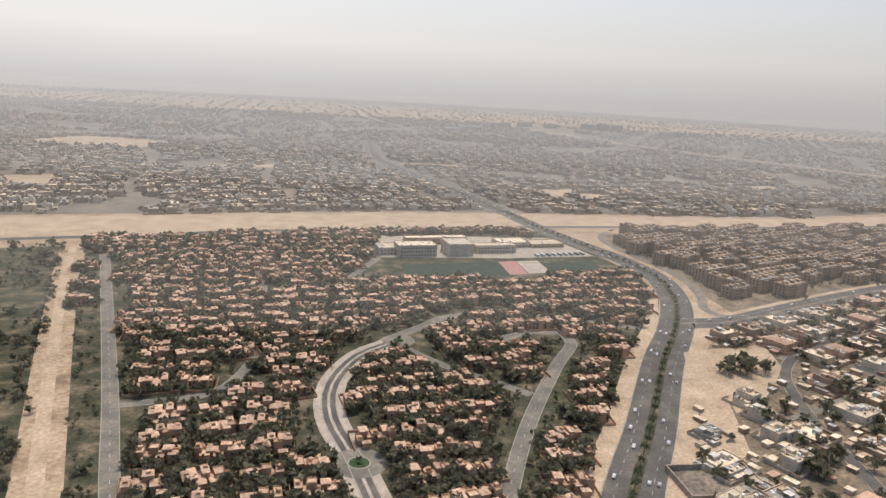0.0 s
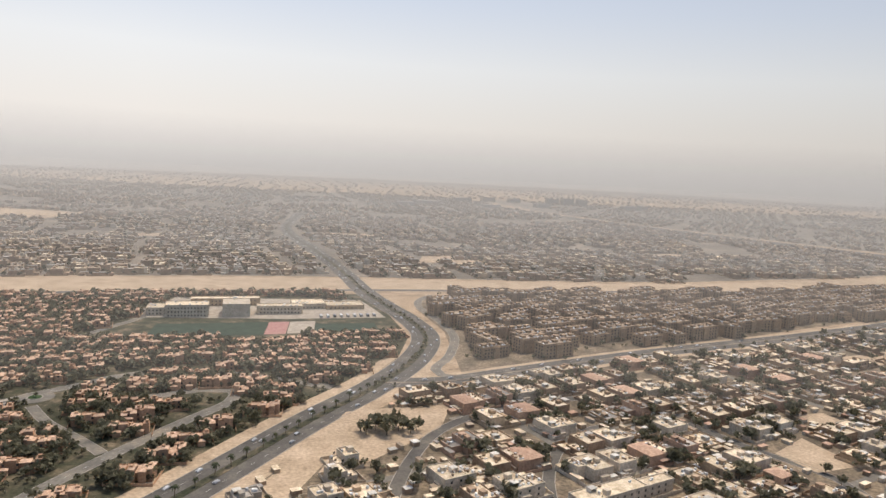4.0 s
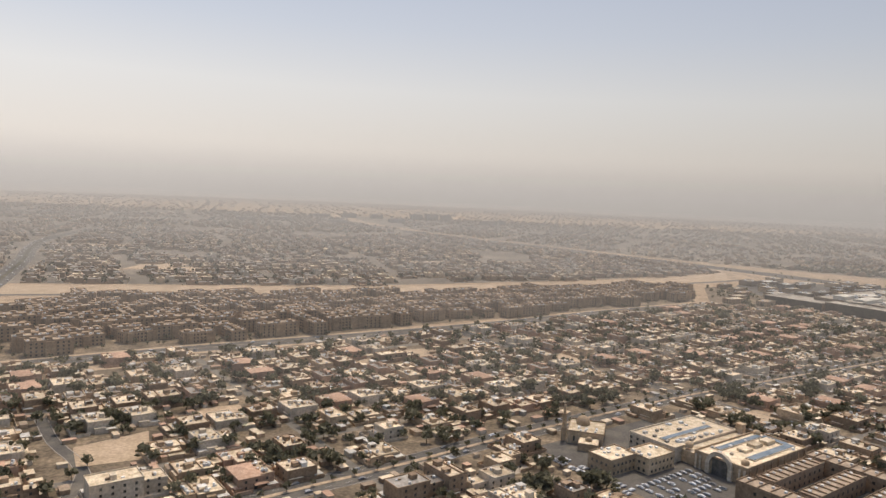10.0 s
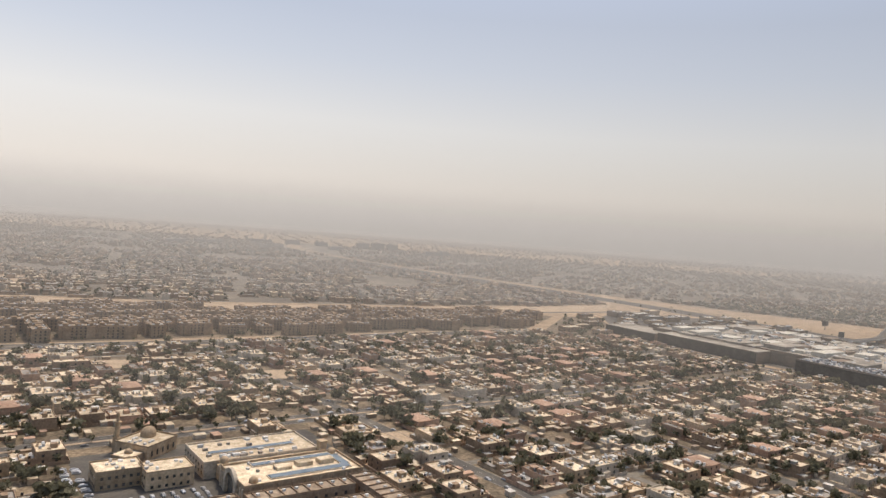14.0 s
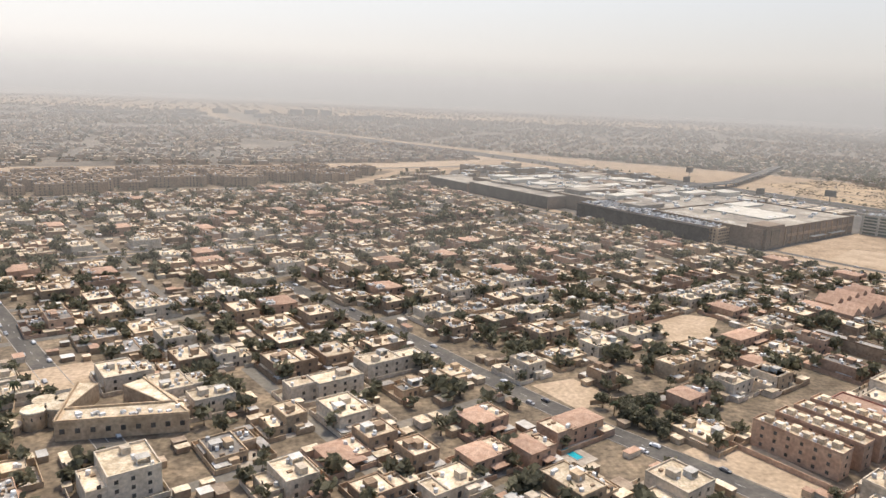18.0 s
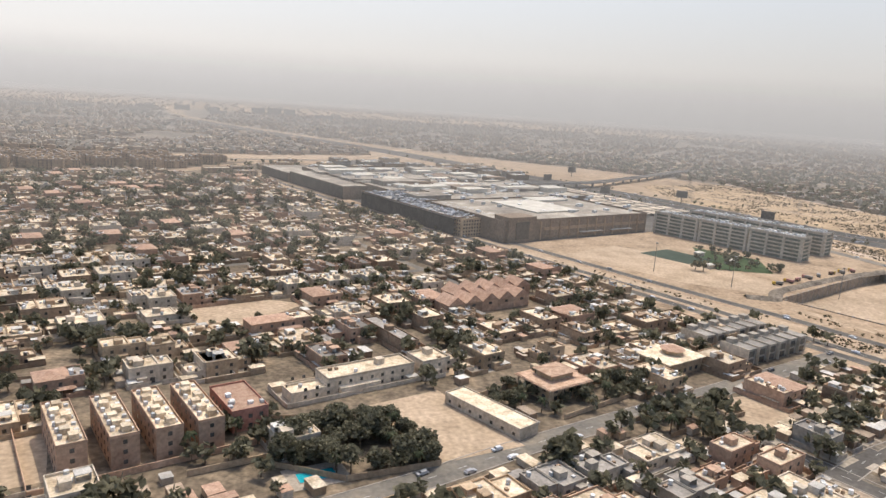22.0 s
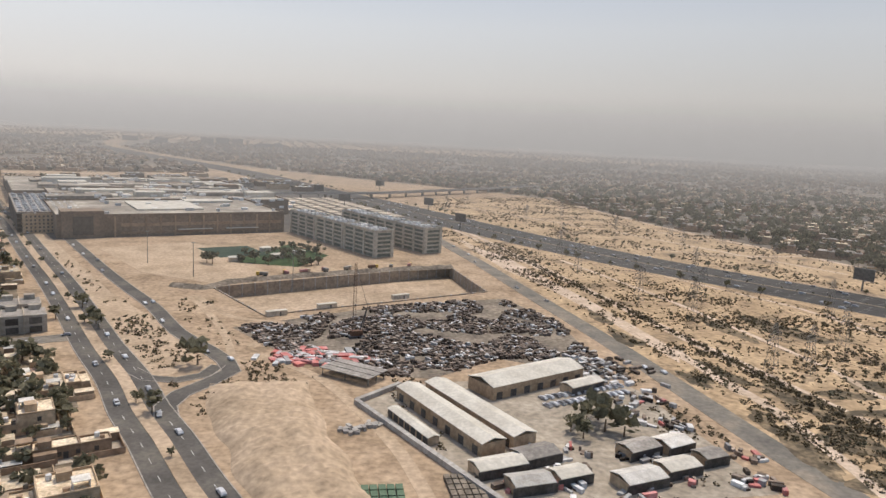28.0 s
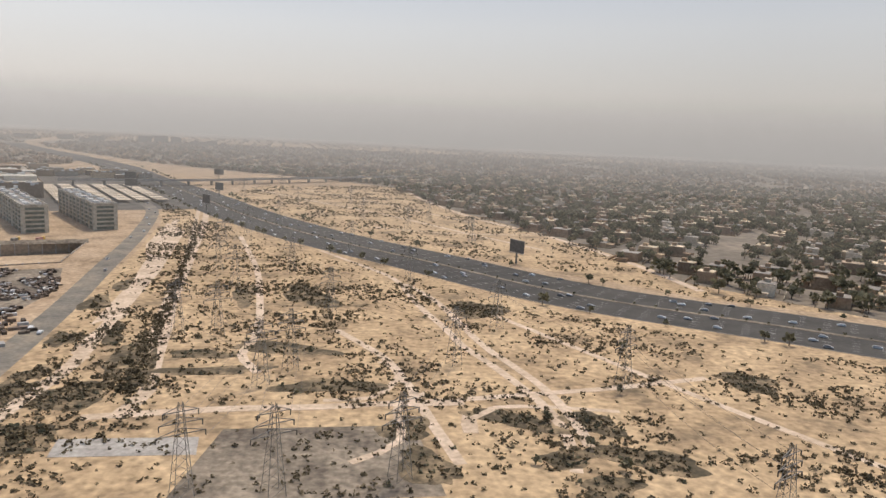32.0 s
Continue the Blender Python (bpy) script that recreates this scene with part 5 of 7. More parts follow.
FIXED_B = [(1105, 338, "white", 20, 12, 1), (1121, 322, "white", 20, 12, 1), (1141, 250, "cream", 24, 14, 2), (1185, 244, "white", 24, 20, 3), (1203, 305, "white", 26, 12, 2), (1208, 359, "white", 18, 12, 2), (1238, 287, "cream", 16, 14, 2), (1242, 239, "white", 18, 16, 2), (1255, 320, "white", 36, 12, 2), (1262, 258, "pink", 17, 15, 1), (1277, 269, "tan", 18, 13, 2), (1288, 252, "tan", 16, 14, 2), (1288, 348, "white", 34, 14, 2), (1295, 319, "cream", 16, 12, 1)]
FIXED_C = [(1274, 233, "tan", 18, 12, 1), (1299, 234, "white", 22, 14, 1), (1315, 248, "pink", 18, 12, 2), (1317, 333, "cream", 18, 12, 1), (1321, 278, "pink", 18, 14, 2), (1335, 252, "pink", 14, 14, 2), (1356, 337, "white", 18, 14, 2), (1357, 269, "pink", 28, 12, 2), (1379, 221, "white", 24, 18, 2), (1395, 325, "tan", 14, 12, 2), (1437, 333, "cream", 18, 12, 2), (1442, 390, "white", 22, 14, 1), (1456, 336, "cream", 18, 12, 2), (1455, 308, "white", 18, 12, 2), (1477, 314, "white", 18, 14, 2)]
FIXED_D = [(1491, 341, "pink", 18, 12, 1), (1504, 374, "pink", 34, 12, 2), (1586, 209, "cream", 22, 14, 1), (1609, 217, "grey", 18, 14, 1), (1628, 227, "grey", 18, 14, 1), (1641, 338, "cream", 15, 11, 2), (1653, 237, "white", 22, 14, 1), (1653, 212, "grey", 18, 13, 1), (1668, 218, "rose", 16, 8, 1), (1687, 236, "rose", 24, 9, 2), (1693, 222, "rose", 26, 9, 2)]
FIXED_E = [(1729, 246, "grey", 17, 15, 2), (1770, 288, "tan", 16, 11, 2), (1803, 279, "cream", 22, 19, 2), (1783, 265, "cream", 22, 9, 2), (1842, 243, "cream", 17, 12, 2), (1861, 223, "tan", 30, 7, 1), (1874, 190, "cream", 21, 14, 2), (1810, 217, "cream", 13, 26, 2), (1786, 225, "tan", 12, 11, 2), (1819, 181, "cream", 16, 16, 2), (1752, 211, "terra", 14, 20, 2), (1764, 200, "pink", 13, 12, 2), (1884, 172, "white", 15, 10, 2), (1541, 302, "white", 60, 13, 2), (1582, 323, "white", 24, 14, 2), (1564, 360, "tan", 12, 42, 2), (1521, 245, "white", 15, 13, 2), (1455, 209, "white", 22, 14, 2), (1486, 318, "cream", 22, 14, 2), (1424, 294, "pink", 18, 12, 2)]
TURNED = {(1598, 270)}
NAMED = {"white": "whitewashed villa with stepped flat roofs and rooftop tanks", "cream": "cream rendered villa with stepped flat roofs in a walled yard", "tan": "sand-brown villa block with a cluttered flat roof", "pink": "pink villa under a terracotta tiled hip roof", "rose": "rose-pink town house with arched front and flat roof", "grey": "low villa with a bare grey flat roof", "terra": "villa with terracotta roof tiles and pale terraces"}
own = random.Random(17)
FIXED_TAKEN = len(TAKEN)
for x, y, s, w, d, fl in FIXED_A + FIXED_B + FIXED_C + FIXED_D + FIXED_E:
    yaw = GRID + (-90 if (x, y) in TURNED else 0) + own.choice((0, 180))
    o = build("villa", house(own, s, (w, d), fl), NAMED[s], "house", "villas by the avenues")
    o.matrix_basis = at(x, y, yaw)
    if (x, y) in TURNED:
        w, d = d, w
    TAKEN.append([(x + (w / 2 + 11) * CU * a - (d / 2 + 12) * SU * b, y + (w / 2 + 11) * SU * a + (d / 2 + 12) * CU * b) for a, b in ((-1, -1), (1, -1), (1, 1), (-1, 1))])
    for _ in range(own.choice((1, 2, 3))):
        a = own.choice((0.7, 2.4, 3.9, 5.5)) + radians(GRID)
        tx, ty = x + (w / 2 + 4) * math.cos(a) * 1.15, y + (d / 2 + 4) * math.sin(a) * 1.15
        if not near_road(tx, ty, -1.5):
            tree(tx, ty, own.uniform(0.6, 1.25), True)
levels = sorted([20, 350, -540] + STREETS_V)
rows = []
for a, b in zip(levels[:-1], levels[1:]):
    gap = b - a
    if gap > 40:
        rows += [(a + gap * 0.27, 0), (a + gap * 0.73, 180)]
rows += [(-540 - 17, 180), (-540 - 45, 0), (-540 - 78, 180), (-540 - 106, 0), (-540 - 138, 180), (-540 - 166, 0), (-540 - 198, 180)]
for v, turn in rows:
    u = 120.0
    while u < 1850:
        u += hr.uniform(25, 28.5)
        x, y = uv(u, v + hr.uniform(-1.5, 1.5))
        if not inside((x, y), TOWN) or taken(x, y) or near_road(x, y, 5.5):
            continue
        if hr.random() < 0.045:
            continue
        LOTS.append((x, y, GRID + turn + (90 if hr.random() < 0.1 else 0)))
LOTS.sort(key=lambda q: q[1] + 0.12 * abs(q[0] - 1300))
town_bag = Bag()
NEAR_HOUSES = 5
for i, (x, y, yaw) in enumerate(LOTS):
    s, shapes = (NEARSHAPES if i < NEAR_HOUSES else SHAPES)[hr.randrange(10)]
    if i >= NEAR_HOUSES and hr.random() < 0.5:
        s, shapes = SHAPES[hr.randrange(20)]
    if i < NEAR_HOUSES:
        k = [q for q in PROTO if q[0] is shapes]
        if not k:
            o = build("villa", shapes, NAMED[s], "house", "villas of the town")
            o.matrix_basis = at(x, y, yaw)
            PROTO.append((shapes, o))
        else:
            copy_thing(k[0][1], at(x, y, yaw))
    else:
        lay(town_bag, shapes, x, y, yaw, ("window", "door", "water_tank") if i > 420 else ())
    for _ in range(hr.choice((1, 2, 3, 4, 4))):
        a = hr.choice((0.8, 2.3, 3.9, 5.4)) + hr.uniform(-0.4, 0.4) + radians(yaw)
        if not near_road(x + 14 * math.cos(a), y + 13 * math.sin(a), -1.5):
            tree(x + 14 * math.cos(a), y + 13 * math.sin(a), hr.uniform(0.6, 1.55), i < 120)
# lean-to sheds, shades and trees that fill the yards
cells = {}
for x, y, *_ in LOTS:
    cells.setdefault((int(x // 40), int(y // 40)), []).append((x, y, 9.5))
for x, y, s, w, d, fl in FIXED_A + FIXED_B + FIXED_C + FIXED_D + FIXED_E:
    cells.setdefault((int(x // 40), int(y // 40)), []).append((x, y, max(w, d) * 0.56))


def free_yard(x, y, gap):
    i, j = int(x // 40), int(y // 40)
    return all((x - a) ** 2 + (y - b) ** 2 > (q + gap) ** 2 for p in (-1, 0, 1) for r in (-1, 0, 1) for a, b, q in cells.get((i + p, j + r), ()))


yr = random.Random(77)
done_ = 0
while done_ < 17000:
    done_ += 1
    x, y = uv(yr.uniform(330, 1850), yr.uniform(-740, 360))
    if y < 140 or not inside((x, y), TOWN) or near_road(x, y, -2.0) or any(inside((x, y), q) for q in TAKEN[:FIXED_TAKEN]):
        continue
    if yr.random() < 0.62 and free_yard(x, y, 1.5):
        w, d, h = yr.uniform(3, 8.5), yr.uniform(2.6, 5.5), yr.uniform(2.4, 3.3)
        yaw = GRID + yr.choice((0, 90))
        town_bag.add(box(x, y, -0.2, w, d, h, yaw), many(yr.choice(("cream_wall", "tan_wall", "white_wall"))))
        town_bag.add(box(x, y, h - 0.2, w + 0.3, d + 0.3, 0.14, yaw), many(yr.choice(("flat_roof", "flat_roof", "brown_roof", "shade_cloth", "tile_roof"))))
        cells.setdefault((int(x // 40), int(y // 40)), []).append((x, y, max(w, d) * 0.5))
    elif yr.random() < 0.5 and free_yard(x, y, -0.5):
        far_tree(x, y, yr.uniform(0.6, 1.6))
tc = random.Random(58)
for _ in range(600):
    x, y = uv(tc.uniform(330, 1800), tc.uniform(-640, 340))
    if y < 160 or not inside((x, y), TOWN) or near_road(x, y, 1.0) or not free_yard(x, y, -1.0) or any(inside((x, y), q) for q in TAKEN[:FIXED_TAKEN]):
        continue
    for _ in range(tc.randint(3, 8)):
        a, b = x + tc.gauss(0, 4.5), y + tc.gauss(0, 3.5)
        if not near_road(a, b, -1.0) and free_yard(a, b, -2.5):
            far_tree(a, b, tc.uniform(0.9, 1.7))
nf = random.Random(39)
for _ in range(2600):
    x, y = nf.uniform(1690, 1905), nf.uniform(135, 312)
    if not inside((x, y), TOWN) or near_road(x, y, 0.5) or any(inside((x, y), q) for q in TAKEN[:FIXED_TAKEN]):
        continue
    q = nf.random()
    if q < 0.34 and free_yard(x, y, 2.0):
        w, d, h = nf.uniform(4, 11), nf.uniform(3.5, 6.5), nf.uniform(2.6, 3.6)
        yaw = GRID + nf.choice((0, 90))
        town_bag.add(box(x, y, -0.2, w, d, h, yaw), many(nf.choice(("cream_wall", "tan_wall", "pink_wall"))))
        town_bag.add(box(x, y, h - 0.2, w + 0.3, d + 0.3, 0.14, yaw), many(nf.choice(("flat_roof", "flat_roof", "shade_cloth", "brown_roof"))))
        cells.setdefault((int(x // 40), int(y // 40)), []).append((x, y, max(w, d) * 0.55))
    elif q < 0.42 and free_yard(x, y, 0.3):
        far_tree(x, y, nf.uniform(0.5, 1.3))
    elif q < 0.56 and free_yard(x, y, 2.0):
        town_bag.add(box(x, y, -0.2, nf.uniform(8, 20), 0.3, 2.2, GRID + nf.choice((0, 90))), "cream_wall_many")
    elif q < 0.9 and free_yard(x, y, 0.0):
        town_bag.add(box(x, y, -0.1, nf.uniform(6, 14), nf.uniform(5, 11), 0.2 + nf.uniform(0, 0.02), GRID), nf.choice(("paving", "yard", "dark_yard")))
town_bag.done("townhouses", "dense rows of flat-roofed cream and white villas with walled yards", "houses")

# ---------------------------------------------------------------- the estate of terracotta villas
er = random.Random(9)
EST = [estate_house(er) for _ in range(6)]
EPROTO = {}
spots = []
ce, se = math.cos(radians(13)), math.sin(radians(13))
row_, k = 120.0, 0
while row_ < 1020:
    row_ += (21.0, 25.0)[k % 2]
    k += 1
    u = -420.0 + er.uniform(0, 12)
    while u < 420:
        u += er.uniform(25, 30)
        x, y = u * ce - row_ * se * 0.6, u * se + row_ + er.uniform(-2.5, 2.5)
        if inside((x, y), VILLA_AREA) and not near_road(x, y, 5.5) and not taken(x, y):
            spots.append((x, y))
spots.sort(key=lambda q: q[1])
estate_bag = Bag()
for i, (x, y) in enumerate(spots):
    k = er.randrange(6)
    yaw = 13 + er.choice((0, 180)) + er.uniform(-12, 12)
    if i < 12:
        if k not in EPROTO:
            EPROTO[k] = build("estate_villa", EST[k], "terracotta villa with pink tiled hip roofs among trees", "house", "estate villas")
            EPROTO[k].matrix_basis = at(x, y, yaw)
        else:
            copy_thing(EPROTO[k], at(x, y, yaw))
    else:
        lay(estate_bag, EST[k], x, y, yaw)
    for _ in range(er.randint(20, 28)):
        a, q = er.uniform(0, 6.28), er.uniform(8.5, 19)
        if not near_road(x + q * math.cos(a), y + q * math.sin(a), 0):
            tree(x + q * math.cos(a), y + q * math.sin(a), er.uniform(0.5, 1.4), i < 20)
for _ in range(4200):   # hedges and small garden trees along the estate streets
    x, y = er.uniform(-320, 300), er.uniform(180, 960)
    if inside((x, y), VILLA_AREA) and not near_road(x, y, 0.5) and not taken(x, y):
        far_tree(x, y, er.uniform(0.35, 0.8))
estate_bag.done("estate_houses", "rows of terracotta villas with pink tiled roofs among trees", "houses")

# the dark grove beside the estate
for _ in range(2600):
    x, y = er.uniform(-760, -140), er.uniform(230, 800)
    if x < -150 - (y - 311) * 0.36 - 12 and y < 800 + (x + 403) * 0.3 - 15 and noise.noise((x * 0.012, y * 0.012, 3.0)) > -0.25:
        far_tree(x, y, er.uniform(0.6, 1.25))

# ---------------------------------------------------------------- apartment estate
def apartment_block(r, w, d, floors, wall="brown_wall"):
    h = 3.3 * floors + 0.4
    out = [("wall", wall, box(0, 0, -0.3, w, d, h + 0.3))]
    out += [("bay", wall, box(x_, s_ * d * 0.5, -0.3, w * 0.22, 3.0, h + 0.2)) for x_, s_ in ((-w * 0.3, -1), (w * 0.3, -1), (0, 1))]
    out.append(("roof", "brown_roof", box(0, 0, h, w - 0.7, d - 0.7, 0.06)))
    out.append(("parapet", wall, ring(w + 0.1, d + 0.1, h - 0.05, 1.1)))
    for k in range(3):
        out.append(("stair_tower", wall, joined([box((k - 1) * w * 0.32, 0, h, 5, 4.6, 2.2), hip((k - 1) * w * 0.32, 0, h + 2.2, 5.8, 5.4, 0.9, 0.3)])))
    for k in range(12):
        out.append(("air_conditioner", "tank", box(r.uniform(-0.45, 0.45) * w, r.uniform(-0.4, 0.4) * d, h + 0.06, 1.8, 1.4, 1.2)))
    for f in range(floors):
        wins = windows_on(w, d, 0.9 + 3.3 * f, 8, r, (1.5, 1.7), ends=3)
        out.append(("storey_glazing", "glass", joined(wins)))
        for k in range(4):
            x = (k - 1.5) * w * 0.24
            out.append(("balcony", wall, joined([box(x, -d / 2 - 1.0, 3.3 * f + 0.3, 3.4, 2.0, 0.2), box(x, -d / 2 - 1.95, 3.3 * f + 0.5, 3.4, 0.12, 1.0)])))
    return out


ar = random.Random(21)
BLOCKS = [apartment_block(ar, w, 16, f) for w, f in ((38, 4), (32, 3), (44, 4))]
APROTO = {}
apt_bag = Bag()
placed = []
for row in range(14):
    v = 362 + row * 25.5
    u = 560.0
    while u < 1900:
        u += ar.choice((38, 42, 46, 52))
        x, y = uv(u, v + ar.uniform(-7, 7))
        if inside((x, y), APTS) and not near_road(x, y, 9) and not taken(x, y):
            placed.append((x, y, GRID + ar.choice((0, 180, 90)) if ar.random() < 0.5 else GRID + ar.choice((0, 180, 12, -14))))
placed.sort(key=lambda q: -to_uv(q[0], q[1])[1] * -1)
for i, (x, y, yaw) in enumerate(placed):
    k = ar.randrange(3)
    if i < 24:
        if k not in APROTO:
            APROTO[k] = build("apartment_building", BLOCKS[k], "brown rendered apartment block with flat roof and balconies", "apartment building", "apartment estate")
            APROTO[k].matrix_basis = at(x, y, yaw)
        else:
            copy_thing(APROTO[k], at(x, y, yaw))
    else:
        lay(apt_bag, BLOCKS[k], x, y, yaw, ("balcony",))
    for _ in range(6):
        tree(x + ar.uniform(-30, 30), y + ar.choice((-16, 16)), ar.uniform(0.5, 0.9))
apt_bag.done("apartment_rows", "further brown apartment blocks with flat roofs", "apartments")

# ---------------------------------------------------------------- distant towns
for q in ([(-888, 1784), (-787, 2024), (-552, 1984), (-564, 1785)], [(-633, 1262), (-542, 1309), (-515, 1199), (-591, 1175)], [(340, 1386), (430, 1412), (388, 1308), (329, 1292)], [(385, 1340), (447, 1362), (470, 1298), (405, 1280)], [(-330, 1540), (-205, 1590), (-190, 1540), (-300, 1500)], [(600, 1260), (672, 1290), (690, 1250), (612, 1225)], [(60, 1720), (220, 1760), (230, 1690), (80, 1660)], [(-1100, 1300), (-960, 1350), (-930, 1260), (-1060, 1220)], [(820, 1560), (960, 1610), (980, 1560), (850, 1510)]):
    lot(q, label="open plot of pale sand in the distant town")
fr = random.Random(31)
FARH = []
for k in range(9):
    w, d, h = fr.uniform(12, 20), fr.uniform(11, 17), fr.choice((4.0, 7.5, 7.5, 8.5))
    wall = fr.choice(("cream_wall", "tan_wall", "white_wall", "cream_wall"))
    q = [("wall", wall, box(0, 0, -0.3, w, d, h)), ("roof", fr.choice(("flat_roof", "grey_roof", "brown_roof", "grey_roof", "brown_roof")), box(0, 0, h - 0.3, w - 0.8, d - 0.8, 0.35)), ("stair_room", wall, box(w * 0.2, 0, h, 4, 4, 2.6)), ("outbuilding", wall, box(-w * 0.75, d * 0.2, -0.3, 6, 8, 3.6))]
    q += [("garden_wall", wall, box(0, s * (d / 2 + 6), -0.2, w + 14, 0.3, 2.2)) for s in (-1, 1)]
    FARH.append(q)


def fill(area, step, grid, bag_name, label, tree_rate, seed, xmin, xmax, ymin, ymax, sparse=0.0, leaf="hazed_leaves"):
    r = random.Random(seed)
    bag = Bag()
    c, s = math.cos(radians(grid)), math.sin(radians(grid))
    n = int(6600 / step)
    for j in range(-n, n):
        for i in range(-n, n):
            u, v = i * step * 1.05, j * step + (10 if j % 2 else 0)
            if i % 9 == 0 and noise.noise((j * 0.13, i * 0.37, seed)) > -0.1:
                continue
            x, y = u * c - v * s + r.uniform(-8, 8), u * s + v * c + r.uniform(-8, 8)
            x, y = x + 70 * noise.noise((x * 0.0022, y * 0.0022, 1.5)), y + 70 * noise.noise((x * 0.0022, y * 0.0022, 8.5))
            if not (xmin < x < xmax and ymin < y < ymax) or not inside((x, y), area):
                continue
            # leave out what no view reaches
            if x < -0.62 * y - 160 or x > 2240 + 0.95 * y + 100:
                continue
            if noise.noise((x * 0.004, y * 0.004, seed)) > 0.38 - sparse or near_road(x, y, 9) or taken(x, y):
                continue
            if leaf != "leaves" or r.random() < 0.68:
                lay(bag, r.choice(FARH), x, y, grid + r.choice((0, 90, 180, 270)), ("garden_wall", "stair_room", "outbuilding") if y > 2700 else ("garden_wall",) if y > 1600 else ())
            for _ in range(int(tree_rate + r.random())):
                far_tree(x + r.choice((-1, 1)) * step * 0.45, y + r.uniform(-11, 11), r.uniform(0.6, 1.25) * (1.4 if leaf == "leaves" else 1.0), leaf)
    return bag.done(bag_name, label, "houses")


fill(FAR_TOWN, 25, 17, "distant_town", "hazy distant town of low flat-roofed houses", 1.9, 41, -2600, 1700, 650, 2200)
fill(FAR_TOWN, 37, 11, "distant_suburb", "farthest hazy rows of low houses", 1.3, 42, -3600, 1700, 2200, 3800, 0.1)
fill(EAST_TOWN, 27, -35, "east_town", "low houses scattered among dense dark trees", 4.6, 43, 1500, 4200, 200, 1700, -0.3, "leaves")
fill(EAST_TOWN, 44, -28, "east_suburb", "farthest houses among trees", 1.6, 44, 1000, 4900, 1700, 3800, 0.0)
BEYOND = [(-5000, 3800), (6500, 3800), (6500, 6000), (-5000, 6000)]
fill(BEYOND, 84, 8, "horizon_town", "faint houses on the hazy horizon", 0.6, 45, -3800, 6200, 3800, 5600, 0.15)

# ---------------------------------------------------------------- desert shrubs
shrub_bag = Bag()
SHRUB = [crown_shape(tr, 1.15, 0.6, 7, 0.62) for _ in range(6)]
sr = random.Random(51)
for _ in range(60000):
    x, y = sr.uniform(1960, 2620), sr.uniform(120, 900)
    clump = noise.noise((x * 0.018, y * 0.03, 7.0)) + 0.6 * noise.noise((x * 0.07, y * 0.07, 2.0))
    if (clump > 0.06 or sr.random() < 0.16) and inside((x, y), DESERT) and not near_road(x, y, 1) and not taken(x, y):
        shrub_bag.add(moved(sr.choice(SHRUB), x, y, 0.05, sr.uniform(0, 360), sr.uniform(0.4, 1.15) * (1.3 if clump > 0.3 else 1.0)), "shrub")
for _ in range(16000):
    x, y = sr.uniform(2040, 2540), sr.uniform(380, 1280)
    if (noise.noise((x * 0.02, y * 0.02, 9.0)) > 0.02 or sr.random() < 0.1) and inside((x, y), STRIP) and not near_road(x, y, -8):
        shrub_bag.add(moved(sr.choice(SHRUB), x, y, 0.05, sr.uniform(0, 360), sr.uniform(0.6, 1.6)), "shrub")
shrub_bag.done("desert_shrubs", "dry olive-brown desert shrubs on sand", "shrubs")

# ---------------------------------------------------------------- low retail sheds beyond the big mall
RETAIL = [(1445, 1130), (1490, 1300), (1560, 1385), (1735, 1370), (1840, 1270), (1880, 1130), (1800, 1215), (1690, 1180)]
qr = random.Random(67)
kept_spots = []
while len(kept_spots) < 26:
    x, y = qr.uniform(1440, 1880), qr.uniform(1120, 1390)
    if inside((x, y), RETAIL) and all((x - a) ** 2 + (y - b) ** 2 > 38 ** 2 for a, b in kept_spots) or qr.random() < 0.0005:
        kept_spots.append((x, y))
        w, d, h = qr.uniform(26, 46), qr.uniform(16, 26), qr.uniform(6, 10)
        o = build("retail_shed", [("wall", qr.choice(("cream_wall", "mall_wall", "grey_wall")), box(0, 0, -0.3, w, d, h + 0.3)), ("roof", qr.choice(("sheet_metal", "mall_roof", "flat_roof")), box(0, 0, h, w - 0.6, d - 0.6, 0.1)), ("parapet", "mall_wall", ring(w + 0.15, d + 0.15, h - 0.05, 0.9))] + [("roof_plant", "tank", box(qr.uniform(-0.4, 0.4) * w, qr.uniform(-0.3, 0.3) * d, h + 0.1, 4, 2.6, 1.8)) for _ in range(4)], "low flat-roofed retail shed beside the highway", "shop building", "retail sheds")
        o.matrix_basis = at(x, y, GRID)
zone("retail_ground", RETAIL, "asphalt", 0.036, "asphalt grounds of a retail park", "parking")

WEDGE = [(1300, 1060), (1435, 1015), (1408, 1098), (1455, 1125), (1470, 1290), (1400, 1262), (1385, 1230), (1330, 1120)]
zone("wedge_ground", ccw(WEDGE), "town_ground", 0.047, "dusty ground between the apartment estate and the mall")
for k, (x_, y_, w_, d_) in enumerate(((1352, 1078, 40, 18), (1396, 1058, 30, 18), (1380, 1112, 34, 16), (1418, 1160, 34, 16), (1436, 1210, 30, 18), (1440, 1258, 30, 14))):
    put("wedge_shop", block(w_, d_, 7.5, ("brown_wall", "cream_wall", "tan_wall")[k % 3], ("flat_roof", "brown_roof")[k % 2], 2, 5, 3, 3, 300 + k), x_, y_, GRID, "low flat-roofed shop block beside the apartment estate", "shop building", "shops by the estate")
for _ in range(120):
    x_, y_ = qr.uniform(1300, 1490), qr.uniform(1015, 1290)
    if inside((x_, y_), WEDGE) and not near_road(x_, y_, -2):
        far_tree(x_, y_, qr.uniform(0.8, 1.5))

